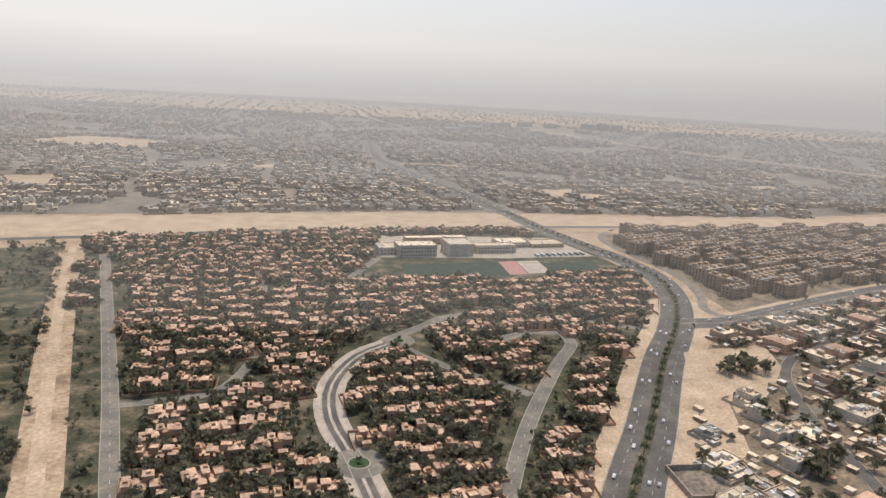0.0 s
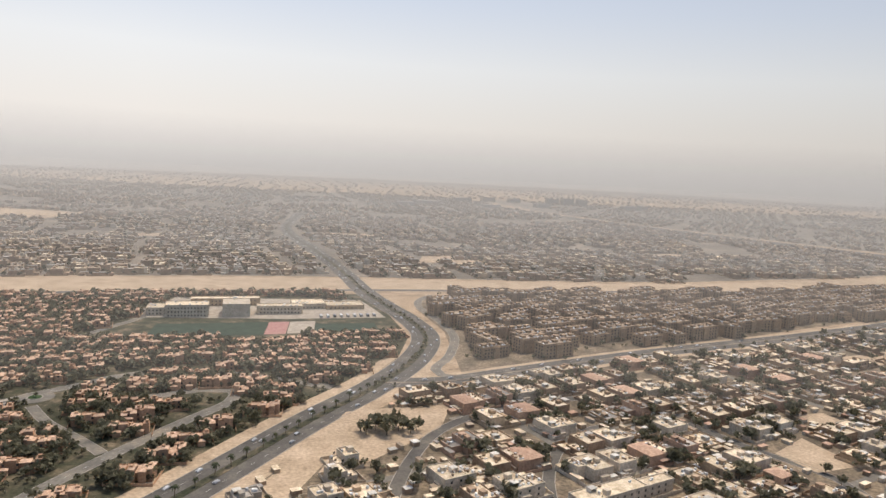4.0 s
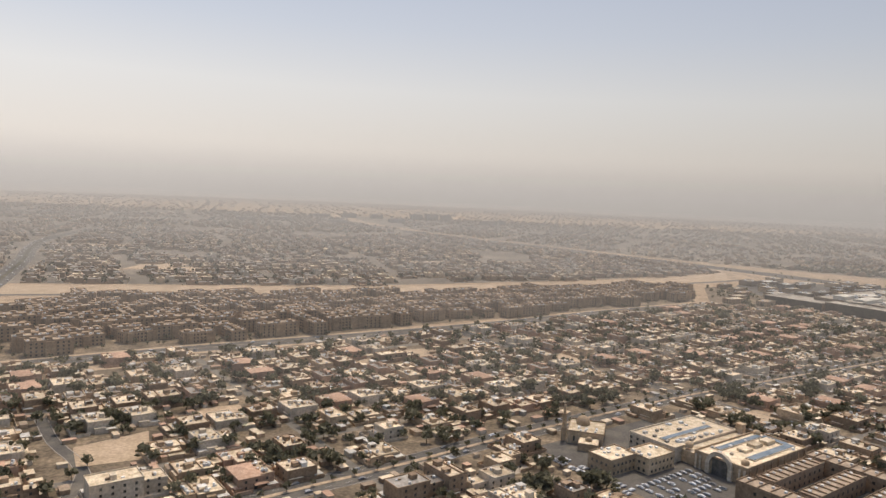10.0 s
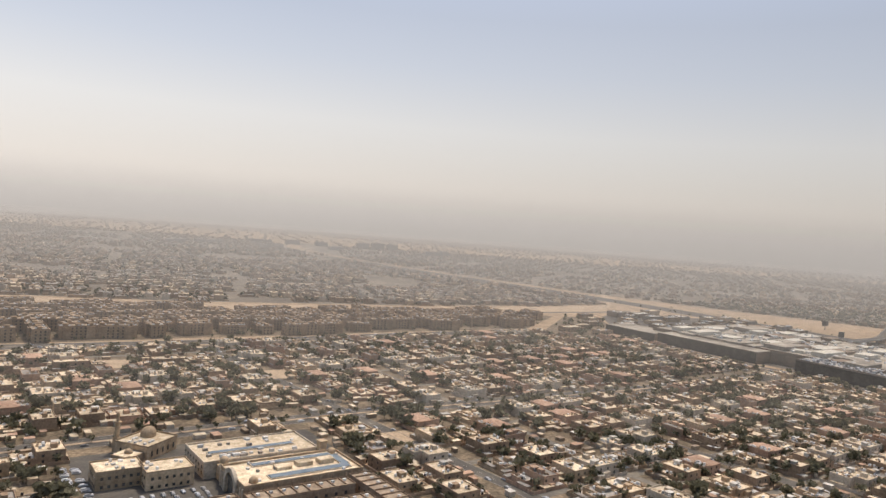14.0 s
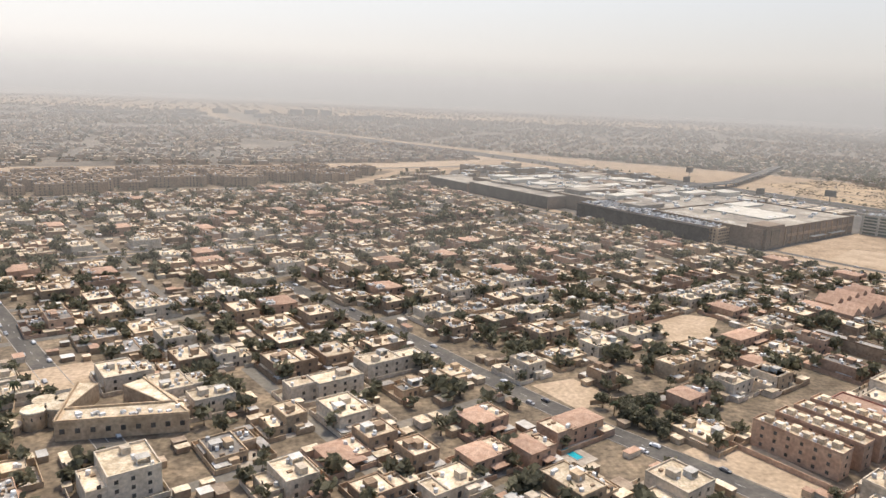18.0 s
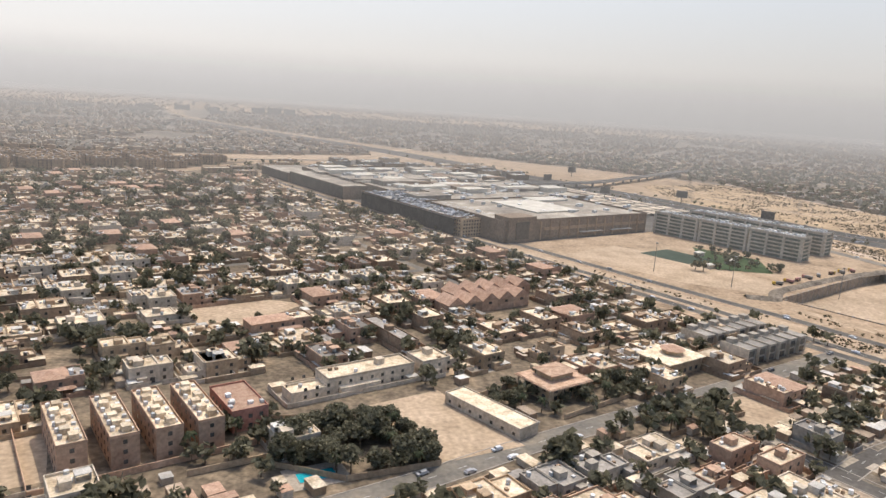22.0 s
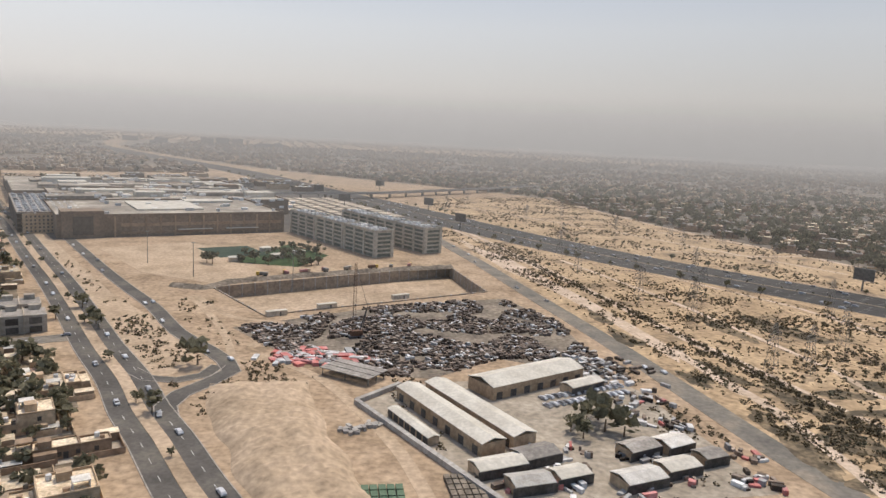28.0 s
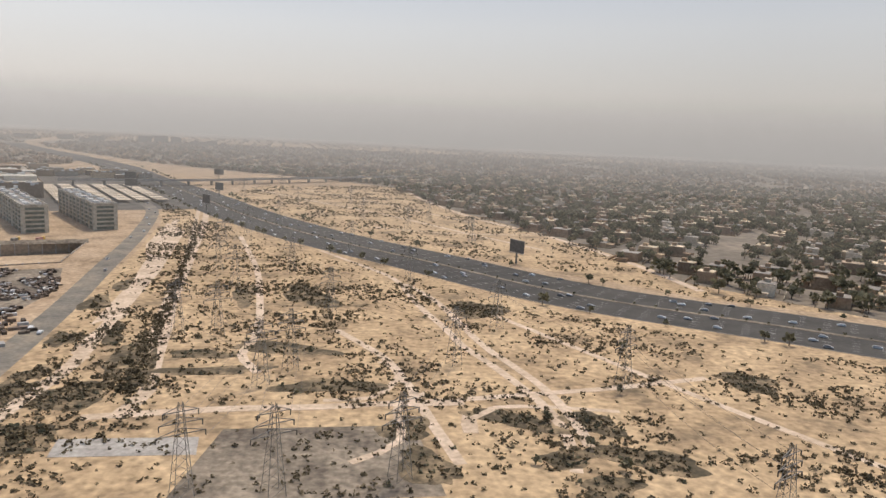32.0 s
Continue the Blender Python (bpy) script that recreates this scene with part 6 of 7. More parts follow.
# ---- flyovers across the highway
for pts_, w_ in (([(1790, 1060), (1880, 1105), (1960, 1150), (2039, 1228), (2140, 1332), (2300, 1508)], 15),):
    fl_ = smooth(pts_, 10)
    deck_ = tagged(new("flyover", mesh_of("flyover", ribbon(fl_, -w_ / 2, w_ / 2, 6.6, 8.0), ["concrete"])), "pale concrete flyover crossing the highway", "bridge", kind="structure")
    part("carriageway", ribbon(fl_, -w_ / 2 + 0.6, w_ / 2 - 0.6, 8.0, 8.06), "asphalt", deck_)
    for q_ in (-1, 1):
        part("parapet", ribbon(fl_, q_ * w_ / 2 - 0.3, q_ * w_ / 2 + 0.3, 6.6, 9.1), "concrete", deck_)
    for p_ in fl_[2::4]:
        part("pier", box(p_[0], p_[1], -0.2, 3.0, 3.0, 6.8, 30), "concrete", deck_)

# ---------------------------------------------------------------- big mall, flats and the building sites
def site(x, y, yaw):
    return lambda a, b: (x + a * math.cos(radians(yaw)) - b * math.sin(radians(yaw)), y + a * math.sin(radians(yaw)) + b * math.cos(radians(yaw)))


zone("mall_parking", ccw(uvbox(1772, 2190, -236, 300)), "asphalt", 0.045, "asphalt parking grounds round the mall", "parking")
mm = [("front_hall", "mall_wall", box(96, -165, -0.3, 205, 130, 19.3)), ("front_roof", "mall_roof", box(96, -165, 19, 203, 128, 0.1)), *[("front_parapet", "mall_wall", q) for q in (box(96, -229.9, 18.9, 205.4, 0.6, 1.6), box(96, -100.1, 18.9, 205.4, 0.6, 1.6), box(-6.4, -165, 18.9, 0.6, 129.2, 1.6), box(198.4, -165, 18.9, 0.6, 129.2, 1.6))],
      ("corner_tower", "mall_wall", box(14, -222, -0.3, 34, 22, 24)), ("pale_roof", "sheet_metal", box(96, -160, 19.1, 62, 74, 1.6)), ("pale_roof", "sheet_metal", box(150, -120, 19.1, 50, 26, 2.0)),
      ("main_hall", "mall_wall", box(130, 70, -0.3, 250, 330, 17.3)), ("main_roof", "mall_roof", box(130, 70, 17, 248, 328, 0.1)), ("main_parapet", "mall_wall", moved(ring(250.4, 330.4, 16.9, 1.5, 0.6), 130, 70)),
      # thin dark sheets added along the west side in place of its shade
      ("car_park_deck", "concrete", box(-6, -100, 17.0, 56.4, 180.4, 0.6)), *[("car_park_deck", "mall_wall", box(-6, -100, 4.2 * k, 56, 180, 0.6)) for k in range(4)], ("car_park_screen", "mall_shade_tone", box(-33.9, -100, 1.0, 0.4, 178, 15.6)), ("annex_hall", "mall_wall", box(-12, 122, -0.3, 33.8, 158, 16.3)), ("annex_roof", "mall_roof", box(-12, 122, 16.0, 33, 157, 0.1)), ("annex_screen", "mall_shade_tone", box(-29.1, 122, 0.6, 0.4, 156, 15.0)), ("rear_hall", "mall_wall", box(0, 252, -0.3, 60, 96, 13.3)), ("rear_roof", "mall_roof", box(0, 252, 13.0, 59, 95, 0.1)), ("rear_screen", "mall_shade_tone", box(-30.2, 252, 0.6, 0.4, 94, 12.2)), ("car_park_core", "mall_wall", box(-2, -100, -0.3, 46, 172, 17.0)), ("car_park_rail", "mall_wall", moved(ring(56.4, 180.4, 17.0, 1.5, 0.4), -6, -100))]
wr = random.Random(61)
for k in range(44):
    mm.append(("roof_hall", wr.choice(("sheet_metal", "mall_roof", "mall_wall", "sheet_metal")), box(wr.uniform(20, 240), wr.uniform(-70, 220), 17.05, wr.uniform(18, 60), wr.uniform(12, 36), wr.uniform(1.2, 6.5))))
for k in range(150):
    mm.append(("roof_plant", "tank", box(wr.uniform(4, 245), wr.uniform(-215, 225), 19.0, wr.uniform(3, 8), wr.uniform(2, 5), wr.uniform(1.5, 3))))
for k in range(14):
    mm.append(("duct", "steel", box(wr.uniform(20, 230), wr.uniform(-60, 210), 17.1, wr.uniform(20, 60), 1.6, 1.4)))
for k in range(9):
    mm.append(("skylight", "pale_render", box(wr.uniform(30, 220), wr.uniform(-50, 200), 17.1, wr.uniform(8, 30), wr.uniform(5, 9), 2.4)))
mm += [("pier", "tan_wall", box(40 + 13 * k, -230.4, 0, 1.6, 0.9, 18.5)) for k in range(12)]
mm += [("canopy", "sheet_metal", box(110 + 45 * k, -232, 5.2, 32, 5, 0.4)) for k in range(2)]
mm += [("facade_band", "tan_wall", box(120, -230.2, 9.0, 150, 0.5, 3.0)), ("facade_band", "tan_wall", box(120, -230.2, 2.0, 150, 0.5, 2.2)), ("glazing", "glass", box(14, -233.2, 3, 16, 0.6, 16))]
bx, by = uv(1792, 0)
TAKEN.append(uvbox(1760, 2200, -245, 310))
mall = put("large_mall", mm, bx, by, GRID, "huge brown flat-roofed shopping mall with rooftop plant and car park", "shopping mall")
# shaded parking rows behind the mall
shade = [box(2062 - 1792 + 21 * (k % 6), -150 + 26 * (k // 6), 3.2, 15, 20, 0.3) for k in range(6 * 9)]
put("parking_shades", [("canopy", "white_wall", q) for q in shade] + [("post", "steel", joined([box(2062 - 1792 + 21 * (k % 6), -150 + 26 * (k // 6), 0, 0.4, 0.4, 3.2) for k in range(54)]))], bx, by, GRID, "rows of white fabric parking shades", "parking canopy")
put("corner_block", block(26, 17, 17, "cream_wall", "flat_roof", 5, 7, 4, 6, 41), 1655, 668, GRID + 2, "free-standing beige five-storey block", "building")


def flats(w, d, floors):
    """Pale new flats: recessed glazed storeys between white slabs, framed bays and a plant deck."""
    h = 3.6 * floors + 1
    out = [("wall", "grey_wall", box(0, 0, -0.3, w - 1.6, d - 1.6, h + 0.3)), ("roof", "grey_roof", box(0, 0, h, w - 0.8, d - 0.8, 0.08)), ("parapet", "pale_render", ring(w + 0.2, d + 0.2, h - 0.1, 1.2))]
    for f in range(floors):
        z = 0.2 + 3.6 * f
        out.append(("floor_slab", "pale_render", box(0, 0, z + 3.1, w, d, 0.5)))
        out.append(("glazing", "green_glass", joined([box(0, s * (d / 2 - 0.75), z + 0.6, w - 2.2, 0.2, 2.2) for s in (-1, 1)] + [box(s * (w / 2 - 0.75), 0, z + 0.6, 0.2, d - 2.2, 2.2) for s in (-1, 1)])))
        if f:
            out.append(("balcony_rail", "pale_render", ring(w + 0.9, d + 0.9, z, 0.9, 0.5)))
    for k in range(4):
        x = (k - 1.5) * w / 3.15
        for s in (-1, 1):
            out.append(("bay", "pale_render", box(x, s * (d / 2 - 0.05), 0, 2.2, 1.1, h + 0.9)))
    for k in range(2):
        for s in (-1, 1):
            out.append(("bay", "pale_render", box(s * (w / 2 - 0.05), (k - 0.5) * d / 1.2, 0, 1.1, 2.0, h + 0.9)))
    for f in range(floors):
        for s in (-1, 1):
            out.append(("storey_glazing", "green_glass", joined([box((k - 5.5) * w / 12.6, s * (d / 2 - 0.62), 0.9 + 3.6 * f, 1.5, 0.2, 1.9) for k in range(12)])))
    for k in range(12):
        out.append(("plant", "tank", box((k % 6 - 2.5) * w / 6.6, (k // 6 - 0.5) * d * 0.45, h + 0.08, 3.4, 3.0, 1.2 + 0.5 * (k % 3))))
    return out


FL = flats(51, 19, 6)
f0 = None
for (ax, ay), (ex, ey) in (((1880, 733), (1967, 600)), ((1932, 752), (2010, 632))):
    for k in range(3):
        x_, y_ = ax + (ex - ax) * (k + 0.5) / 3, ay + (ey - ay) * (k + 0.5) / 3
        yaw_ = math.degrees(math.atan2(ey - ay, ex - ax))
        if f0 is None:
            f0 = put("new_flats", FL, x_, y_, yaw_, "new pale apartment block with green glazing and white bays", "apartment building", "new flats")
        else:
            copy_thing(f0, at(x_, y_, yaw_))
TAKEN.append([(1860, 720), (1950, 590), (2050, 620), (2060, 780), (1950, 800)])

# plaza of sand, pitch, nursery garden
zone("sand_plaza", ccw([(1733, 596), (1795, 642), (1842, 598), (1890, 500), (1850, 478), (1797, 505)]), "pale_sand", 0.06, "levelled plot of pale sand beside the road")
pitch([(1808, 612), (1846, 634), (1872, 592), (1836, 572)], "pitch", "green turf pitch beside the flats")
for k, (x_, y_) in enumerate(((1850, 560), (1880, 580), (1866, 610), (1895, 600))):
    put("small_pavilion", [("wall", "white_wall", box(0, 0, -0.2, 9, 6, 3.4)), ("roof", "sheet_metal", hip(0, 0, 3.2, 10, 7, 1.2))], x_, y_, 20 + 7 * k, "small white pavilion in the nursery garden", "pavilion", "nursery pavilions")
zone("nursery_garden", ccw([(1846, 556), (1862, 600), (1880, 650), (1920, 600), (1900, 545)]), "lawn", 0.07, "planted nursery garden")
for _ in range(70):
    x_, y_ = wr.uniform(1850, 1915), wr.uniform(545, 650)
    if not (x_ < 1872 and y_ > 590):
        tree(x_, y_, wr.uniform(0.5, 1.1))

# excavated pit
pz = -8.0
pc = ccw(PIT)
tagged(new("pit_floor", mesh_of("pit_floor", prism(pc, pz - 0.5, pz), ["pale_sand"])), "flat sandy floor of a deep excavation", "ground", kind="structure")
for k, (a, b) in enumerate(zip(pc, pc[1:] + pc[:1])):
    ang_ = math.degrees(math.atan2(b[1] - a[1], b[0] - a[0]))
    o = tagged(new("retaining_wall", mesh_of("retaining_wall", box((a[0] + b[0]) / 2, (a[1] + b[1]) / 2, pz, math.dist(a, b), 0.9, 8.6, ang_), ["earth_wall"])), "brown retaining wall of the excavation", "wall", kind="structure")
    for j in range(int(math.dist(a, b) / 9)):
        t_ = (j + 0.5) * 9 / math.dist(a, b)
        part("pile", drum(a[0] + (b[0] - a[0]) * t_, a[1] + (b[1] - a[1]) * t_, pz, 0.7, 0.7, 8.9, 6), "concrete", o)
for k, (x_, y_) in enumerate(((1918, 420), (1990, 470), (1945, 440))):
    put("site_cabin", [("wall", "white_wall", box(0, 0, 0, 12, 3, 2.9)), ("roof", "sheet_metal", box(0, 0, 2.9, 12.3, 3.3, 0.15)), ("door", "dark_metal", box(2, -1.5, 0.1, 0.9, 0.1, 2))], x_ - 14, y_ - 20, 29, "white site cabin at the pit edge", "cabin", "site cabins")
TAKEN.append(PIT)

# scrap yard
SCRAP = [(1885, 373), (1960, 425), (2046, 460), (2068, 400), (2070, 345), (2062, 312), (2020, 330), (1985, 300), (1950, 305), (1925, 322), (1905, 345)]
scrap = Bag()
cr = random.Random(71)
n_ = 0
while n_ < 8600:
    x_, y_ = cr.uniform(1880, 2090), cr.uniform(290, 465)
    if not inside((x_, y_), SCRAP):
        continue
    q_ = noise.noise((x_ * 0.045, y_ * 0.045, 1.0))
    if q_ < -0.16 or abs(noise.noise((x_ * 0.02, y_ * 0.02, 5.0))) < 0.035:
        n_ += 1
        continue
    n_ += 1
    k = cr.random()
    sx_, sy_, sz_ = (cr.uniform(1.6, 5), cr.uniform(0.5, 1.5), cr.uniform(0.4, 1.6)) if k < 0.55 else (cr.uniform(0.7, 2.2), cr.uniform(0.7, 2.2), cr.uniform(0.5, 2.0))
    scrap.add(box(x_, y_, 0.0, sx_, sy_, sz_, cr.choice((29, -61, cr.uniform(0, 180)))), "scrap" if cr.random() < 0.86 else "scrap_pale")
for _ in range(160):
    x_, y_ = 2072 + cr.gauss(0, 12), 318 + cr.gauss(0, 11)
    scrap.add(box(x_ - 10, y_, 0.0, 4.4, 1.8, 1.3, cr.choice((31, -59))), "scrap_pale" if cr.random() < 0.5 else "scrap")
scrap.done("scrap_heap", "acres of dark scrap metal, pipes and wrecked vehicles", "scrap")
tarps = Bag()
for _ in range(110):
    tarps.add(box(1934 + cr.gauss(0, 11), 326 + cr.gauss(0, 6), 0.0, cr.uniform(3, 9), cr.uniform(2, 5), cr.uniform(0.5, 1.6), cr.uniform(0, 180)), cr.choice(("red_tarp", "scrap_pale")))
tarps.done("red_tarpaulins", "heaps of faded red sheets among scrap", "tarpaulins")
zone("yard_ground", ccw(SCRAP), "dark_yard", 0.05, "oil-stained dark ground of the scrap yard")
put("open_shed", [("roof", "grey_roof", joined([box(0, k * 5.2, 3.4, 26, 4.6, 0.3) for k in range(3)])), ("post", "steel", joined([box(x_, y_, 0, 0.3, 0.3, 3.4) for x_ in (-12, 0, 12) for y_ in (-1, 5, 11)]))], 1948, 297, -34, "dark corrugated open shed in the scrap yard", "shed")

# mobile crane
def lattice(h, w0, w1, n):
    q = []
    for a, b in ((-1, -1), (1, -1), (1, 1), (-1, 1)):
        for k in range(n):
            p0, p1 = k / n, (k + 1) / n
            wa, wb = w0 + (w1 - w0) * p0, w0 + (w1 - w0) * p1
            q.append(strut((a * wa / 2, b * wa / 2, h * p0), (a * wb / 2, b * wb / 2, h * p1), 0.028 * w0 ** 0.5))
            a2, b2 = (-b, a)
            q.append(strut((a * wa / 2, b * wa / 2, h * p0), (a2 * wb / 2, b2 * wb / 2, h * p1), 0.018 * w0 ** 0.5))
    return joined(q)


def strut(p, q, t):
    p, q = np.array(p, float), np.array(q, float)
    d = q - p
    d /= np.linalg.norm(d)
    a = np.cross(d, (0.0, 0.0, 1.0) if abs(d[2]) < 0.9 else (1.0, 0.0, 0.0))
    a /= np.linalg.norm(a)
    b = np.cross(d, a)
    v = [e + t * (i * a + j * b) for e in (p, q) for i, j in ((-1, -1), (1, -1), (1, 1), (-1, 1))]
    return np.array(v), [(0, 1, 5, 4), (1, 2, 6, 5), (2, 3, 7, 6), (3, 0, 4, 7), (4, 5, 6, 7), (3, 2, 1, 0)]


cranep = [("boom", "rust_steel", moved(lattice(38, 1.6, 0.9, 14), 0, 0, 2.0)), ("cab", "rust_steel", box(-1.5, 0, 1.2, 6, 3.2, 2.6)), ("undercarriage", "dark_metal", box(-1, 0, 0, 7.5, 4.4, 1.2)), ("mast", "dark_metal", joined([strut((-3, 0, 3), (-7, 0, 16), 0.25), strut((-7, 0, 16), (0, 0, 39), 0.06), strut((-4, 0, 1), (-7, 0, 16), 0.12)])), ("hoist_rope", "dark_metal", joined([strut((0.6, 0, 3.0), (0.6, 0, 39.5), 0.05)]))]
put("crawler_crane", cranep, 1949, 360, 200, "tall lattice-boom crane standing in the scrap yard", "crane")

# long sheds
def long_shed(w, d, h, label, x, y, yaw, mat="sheet_metal"):
    v = np.array([(-w / 2, -d / 2, h), (w / 2, -d / 2, h), (w / 2, d / 2, h), (-w / 2, d / 2, h), (-w / 2, 0, h + d * 0.13), (w / 2, 0, h + d * 0.13)])
    v2 = np.concatenate([v, v + (0, 0, 0.25)])
    f = [(6, 7, 11, 10), (8, 9, 10, 11), (0, 4, 5, 1), (3, 2, 5, 4), (0, 1, 7, 6), (2, 3, 9, 8), (0, 6, 10, 4), (4, 10, 9, 3), (1, 5, 11, 7), (5, 2, 8, 11)]
    o = put("storage_shed", [("wall", "cream_wall", box(0, 0, -0.2, w - 0.6, d - 0.6, h + 0.2)), ("roof", mat, (v2, f))] + [("door", "dark_metal", box(-w / 2 + w * (k + 0.5) / 7, -d / 2 + 0.3, 0, 3.2, 0.2, 3.2)) for k in range(7)], x, y, yaw, label, "shed", "storage sheds")
    return o


long_shed(60, 10.5, 5.0, "long storage shed with a pale sheet-metal roof", 1987, 252, -63)
long_shed(60, 10.5, 5.0, "long storage shed with a pale sheet-metal roof", 1999, 258, -63)
long_shed(54, 17, 5.5, "broad warehouse under a cream sheet-metal roof", 2027, 296, 31)
long_shed(20, 8, 3.6, "small side shed with a pale roof", 2050, 290, 31)
long_shed(30, 5, 3.0, "narrow open lean-to shed", 1974, 246, -63)
for k, (x_, y_, w_, d_, yaw_) in enumerate(((2000, 214, 18, 9, 20), (2014, 222, 15, 10, 24), (2008, 203, 14, 9, 15), (2022, 208, 12, 8, 20), (2052, 228, 14, 9, 25), (2066, 232, 12, 10, 25), (2060, 214, 14, 9, 20), (2075, 222, 10, 8, 20), (2044, 206, 16, 10, 20))):
    long_shed(w_, d_, 3.4, "weathered small workshop shed in a crowded yard", x_, y_, yaw_, ("sheet_metal", "grey_roof", "shade_cloth")[k % 3])
zone("depot_yard", ccw([(1955, 270), (1975, 292), (2060, 312), (2076, 290), (2088, 200), (2000, 190)]), "yard", 0.055, "oily dusty concrete yard between sheds")
put("depot_wall", [("wall", "concrete", joined([strut((0, 0, 1.0), (48, -82, 1.0), 1.0), strut((0, 0, 1.0), (18, 20, 1.0), 1.0)]))], 1953, 270, 0, "low concrete wall round the depot", "wall")
junk = Bag()
for _ in range(900):
    x_, y_ = cr.uniform(1995, 2096), cr.uniform(195, 300)
    if noise.noise((x_ * 0.06, y_ * 0.06, 9.0)) > 0.1 and not (1970 < x_ < 2060 and y_ > 240):
        junk.add(box(x_, y_, 0.0, cr.uniform(1, 5), cr.uniform(0.8, 2.2), cr.uniform(0.5, 2), cr.uniform(0, 180)), cr.choice(("scrap", "scrap_pale", "scrap", "red_tarp") if cr.random() < 0.3 else ("scrap", "scrap_pale")))
junk.done("yard_junk", "stacked pallets, pipes and scrapped parts", "scrap")

# sand mound
spine = smooth([(1912, 292), (1916, 270), (1924, 246), (1935, 216), (1946, 188), (1962, 145)], 1.6)
mv, mf, mn = [], [], 31
for i, (p_, q_) in enumerate(zip(spine, sides(spine))):
    t_ = i / (len(spine) - 1)
    half = 21 - 7 * t_
    crest = min(1.0, i / 9.0)
    for j in range(mn):
        o_ = j / (mn - 1) * 2 - 1
        wob = 1 + 0.12 * noise.noise((t_ * 9.0, 1.0, 2.0))
        x_, y_ = p_[0] + q_[0] * o_ * half * wob, p_[1] + q_[1] * o_ * half * wob
        hgt = 6.0 * crest * (1 - abs(o_) ** 2.2) * (0.72 + 0.3 * abs(o_) ** 0.8) * (1 + 0.3 * noise.noise((x_ * 0.04, y_ * 0.04, 4.0)))
        hgt += (2.2 * noise.noise((t_ * 70, o_ * 1.6, 5.0)) + 0.8 * noise.noise((x_ * 0.35, y_ * 0.35, 2.0))) * (1 - o_ * o_) * min(1.0, 0.35 + abs(o_))
        mv.append((x_, y_, max(0.0, hgt) - (0.06 if abs(o_) > 0.97 else 0.0)))
for i in range(len(spine) - 1):
    for j in range(mn - 1):
        mf.append((i * mn + j, i * mn + j + 1, (i + 1) * mn + j + 1, (i + 1) * mn + j))
mound = tagged(new("sand_mound", mesh_of("sand_mound", (np.array(mv), mf), ["pale_sand"])), "wide heap of dumped pale sand with furrowed flanks", "sand heap", kind="structure")
for p_ in mound.data.polygons:
    p_.use_smooth = True
put("block_stack", [("block", "concrete", box(cr.uniform(-8, 8), cr.uniform(-3, 3), 0, cr.uniform(1.5, 3), cr.uniform(1, 2), cr.uniform(0.6, 1.6), cr.uniform(0, 90))) for _ in range(26)], 1955, 246, 30, "tumbled stack of concrete blocks on sand", "blocks")
put("pallet_stack", [("pallet", "court_green", box(-6.5 + 2.6 * (k % 6), -11 + 3.7 * (k // 6), 0, 2.2, 3.1, 1.3)) for k in range(36)], 1962, 194, 4, "rows of green wrapped pallets", "pallets")

put("crate_stack", [("crate", "dark_yard", box(-5 + 2.2 * (k % 5), -14 + 3.4 * (k // 5), 0, 1.8, 2.8, 1.4)) for k in range(40)], 1989, 199, 6, "rows of dark stacked crates beside the depot wall", "crates")
tree(2047, 257, 1.7, True)
tree(2041, 253, 1.4, True)
tree(2033, 246, 1.0, True)
# loose stones and rubble on the open sand by the depot
rub = Bag()
for _ in range(1500):
    x_, y_ = cr.uniform(1890, 1985), cr.uniform(170, 330)
    if noise.noise((x_ * 0.05, y_ * 0.05, 6.0)) > 0.12 and not near_road(x_, y_, 0) and not (1905 < x_ < 1965 and y_ < 285):
        rub.add(moved(cr.choice(SHRUB), x_, y_, 0.05, cr.uniform(0, 360), cr.uniform(0.4, 1.1)), "shrub")
for area_, n_ in (([(1815, 380), (1836, 395), (1862, 348), (1884, 322), (1870, 302), (1852, 314), (1835, 335)], 420), ([(1896, 316), (1916, 322), (1926, 285), (1900, 267), (1892, 268)], 170), ([(1700, 590), (1760, 505), (1800, 440), (1790, 430), (1740, 500)], 260), ([(1840, 440), (1862, 405), (1880, 380), (1895, 345), (1885, 340), (1850, 400)], 160), ([(1860, 300), (1880, 290), (1883, 276), (1868, 288)], 60)):
    xs_, ys_ = [q[0] for q in area_], [q[1] for q in area_]
    for _ in range(n_):
        x_, y_ = cr.uniform(min(xs_), max(xs_)), cr.uniform(min(ys_), max(ys_))
        if inside((x_, y_), area_) and not near_road(x_, y_, -2.5):
            rub.add(moved(cr.choice(SHRUB), x_, y_, 0.07, cr.uniform(0, 360), cr.uniform(0.5, 1.4)), "shrub")
rub.done("verge_scrub", "sparse dry scrub on the sandy verge", "shrubs")
for pts, w in (([(1905, 330), (1935, 300), (1952, 268), (1968, 230), (1978, 190)], 5), ([(1900, 300), (1893, 330), (1880, 370), (1862, 410), (1846, 440)], 4), ([(1850, 440), (1880, 395), (1915, 380), (1900, 340)], 5)):
    tagged(new("sand_track", mesh_of("sand_track", ribbon(smooth(pts, 8), -w / 2, w / 2, -0.2, 0.052), ["pale_sand"])), "sandy vehicle track beside the depot", "track", kind="structure")

# ---------------------------------------------------------------- desert: tracks, pylons, billboards
def track(pts, w, mat="track_sand", z=0.05, label="sandy vehicle track across the desert", name="sand_track"):
    line = smooth(pts, 8)
    tagged(new(name, mesh_of(name, ribbon(line, -w / 2, w / 2, -0.2, z), [mat])), label, "track", kind="structure")
    return line


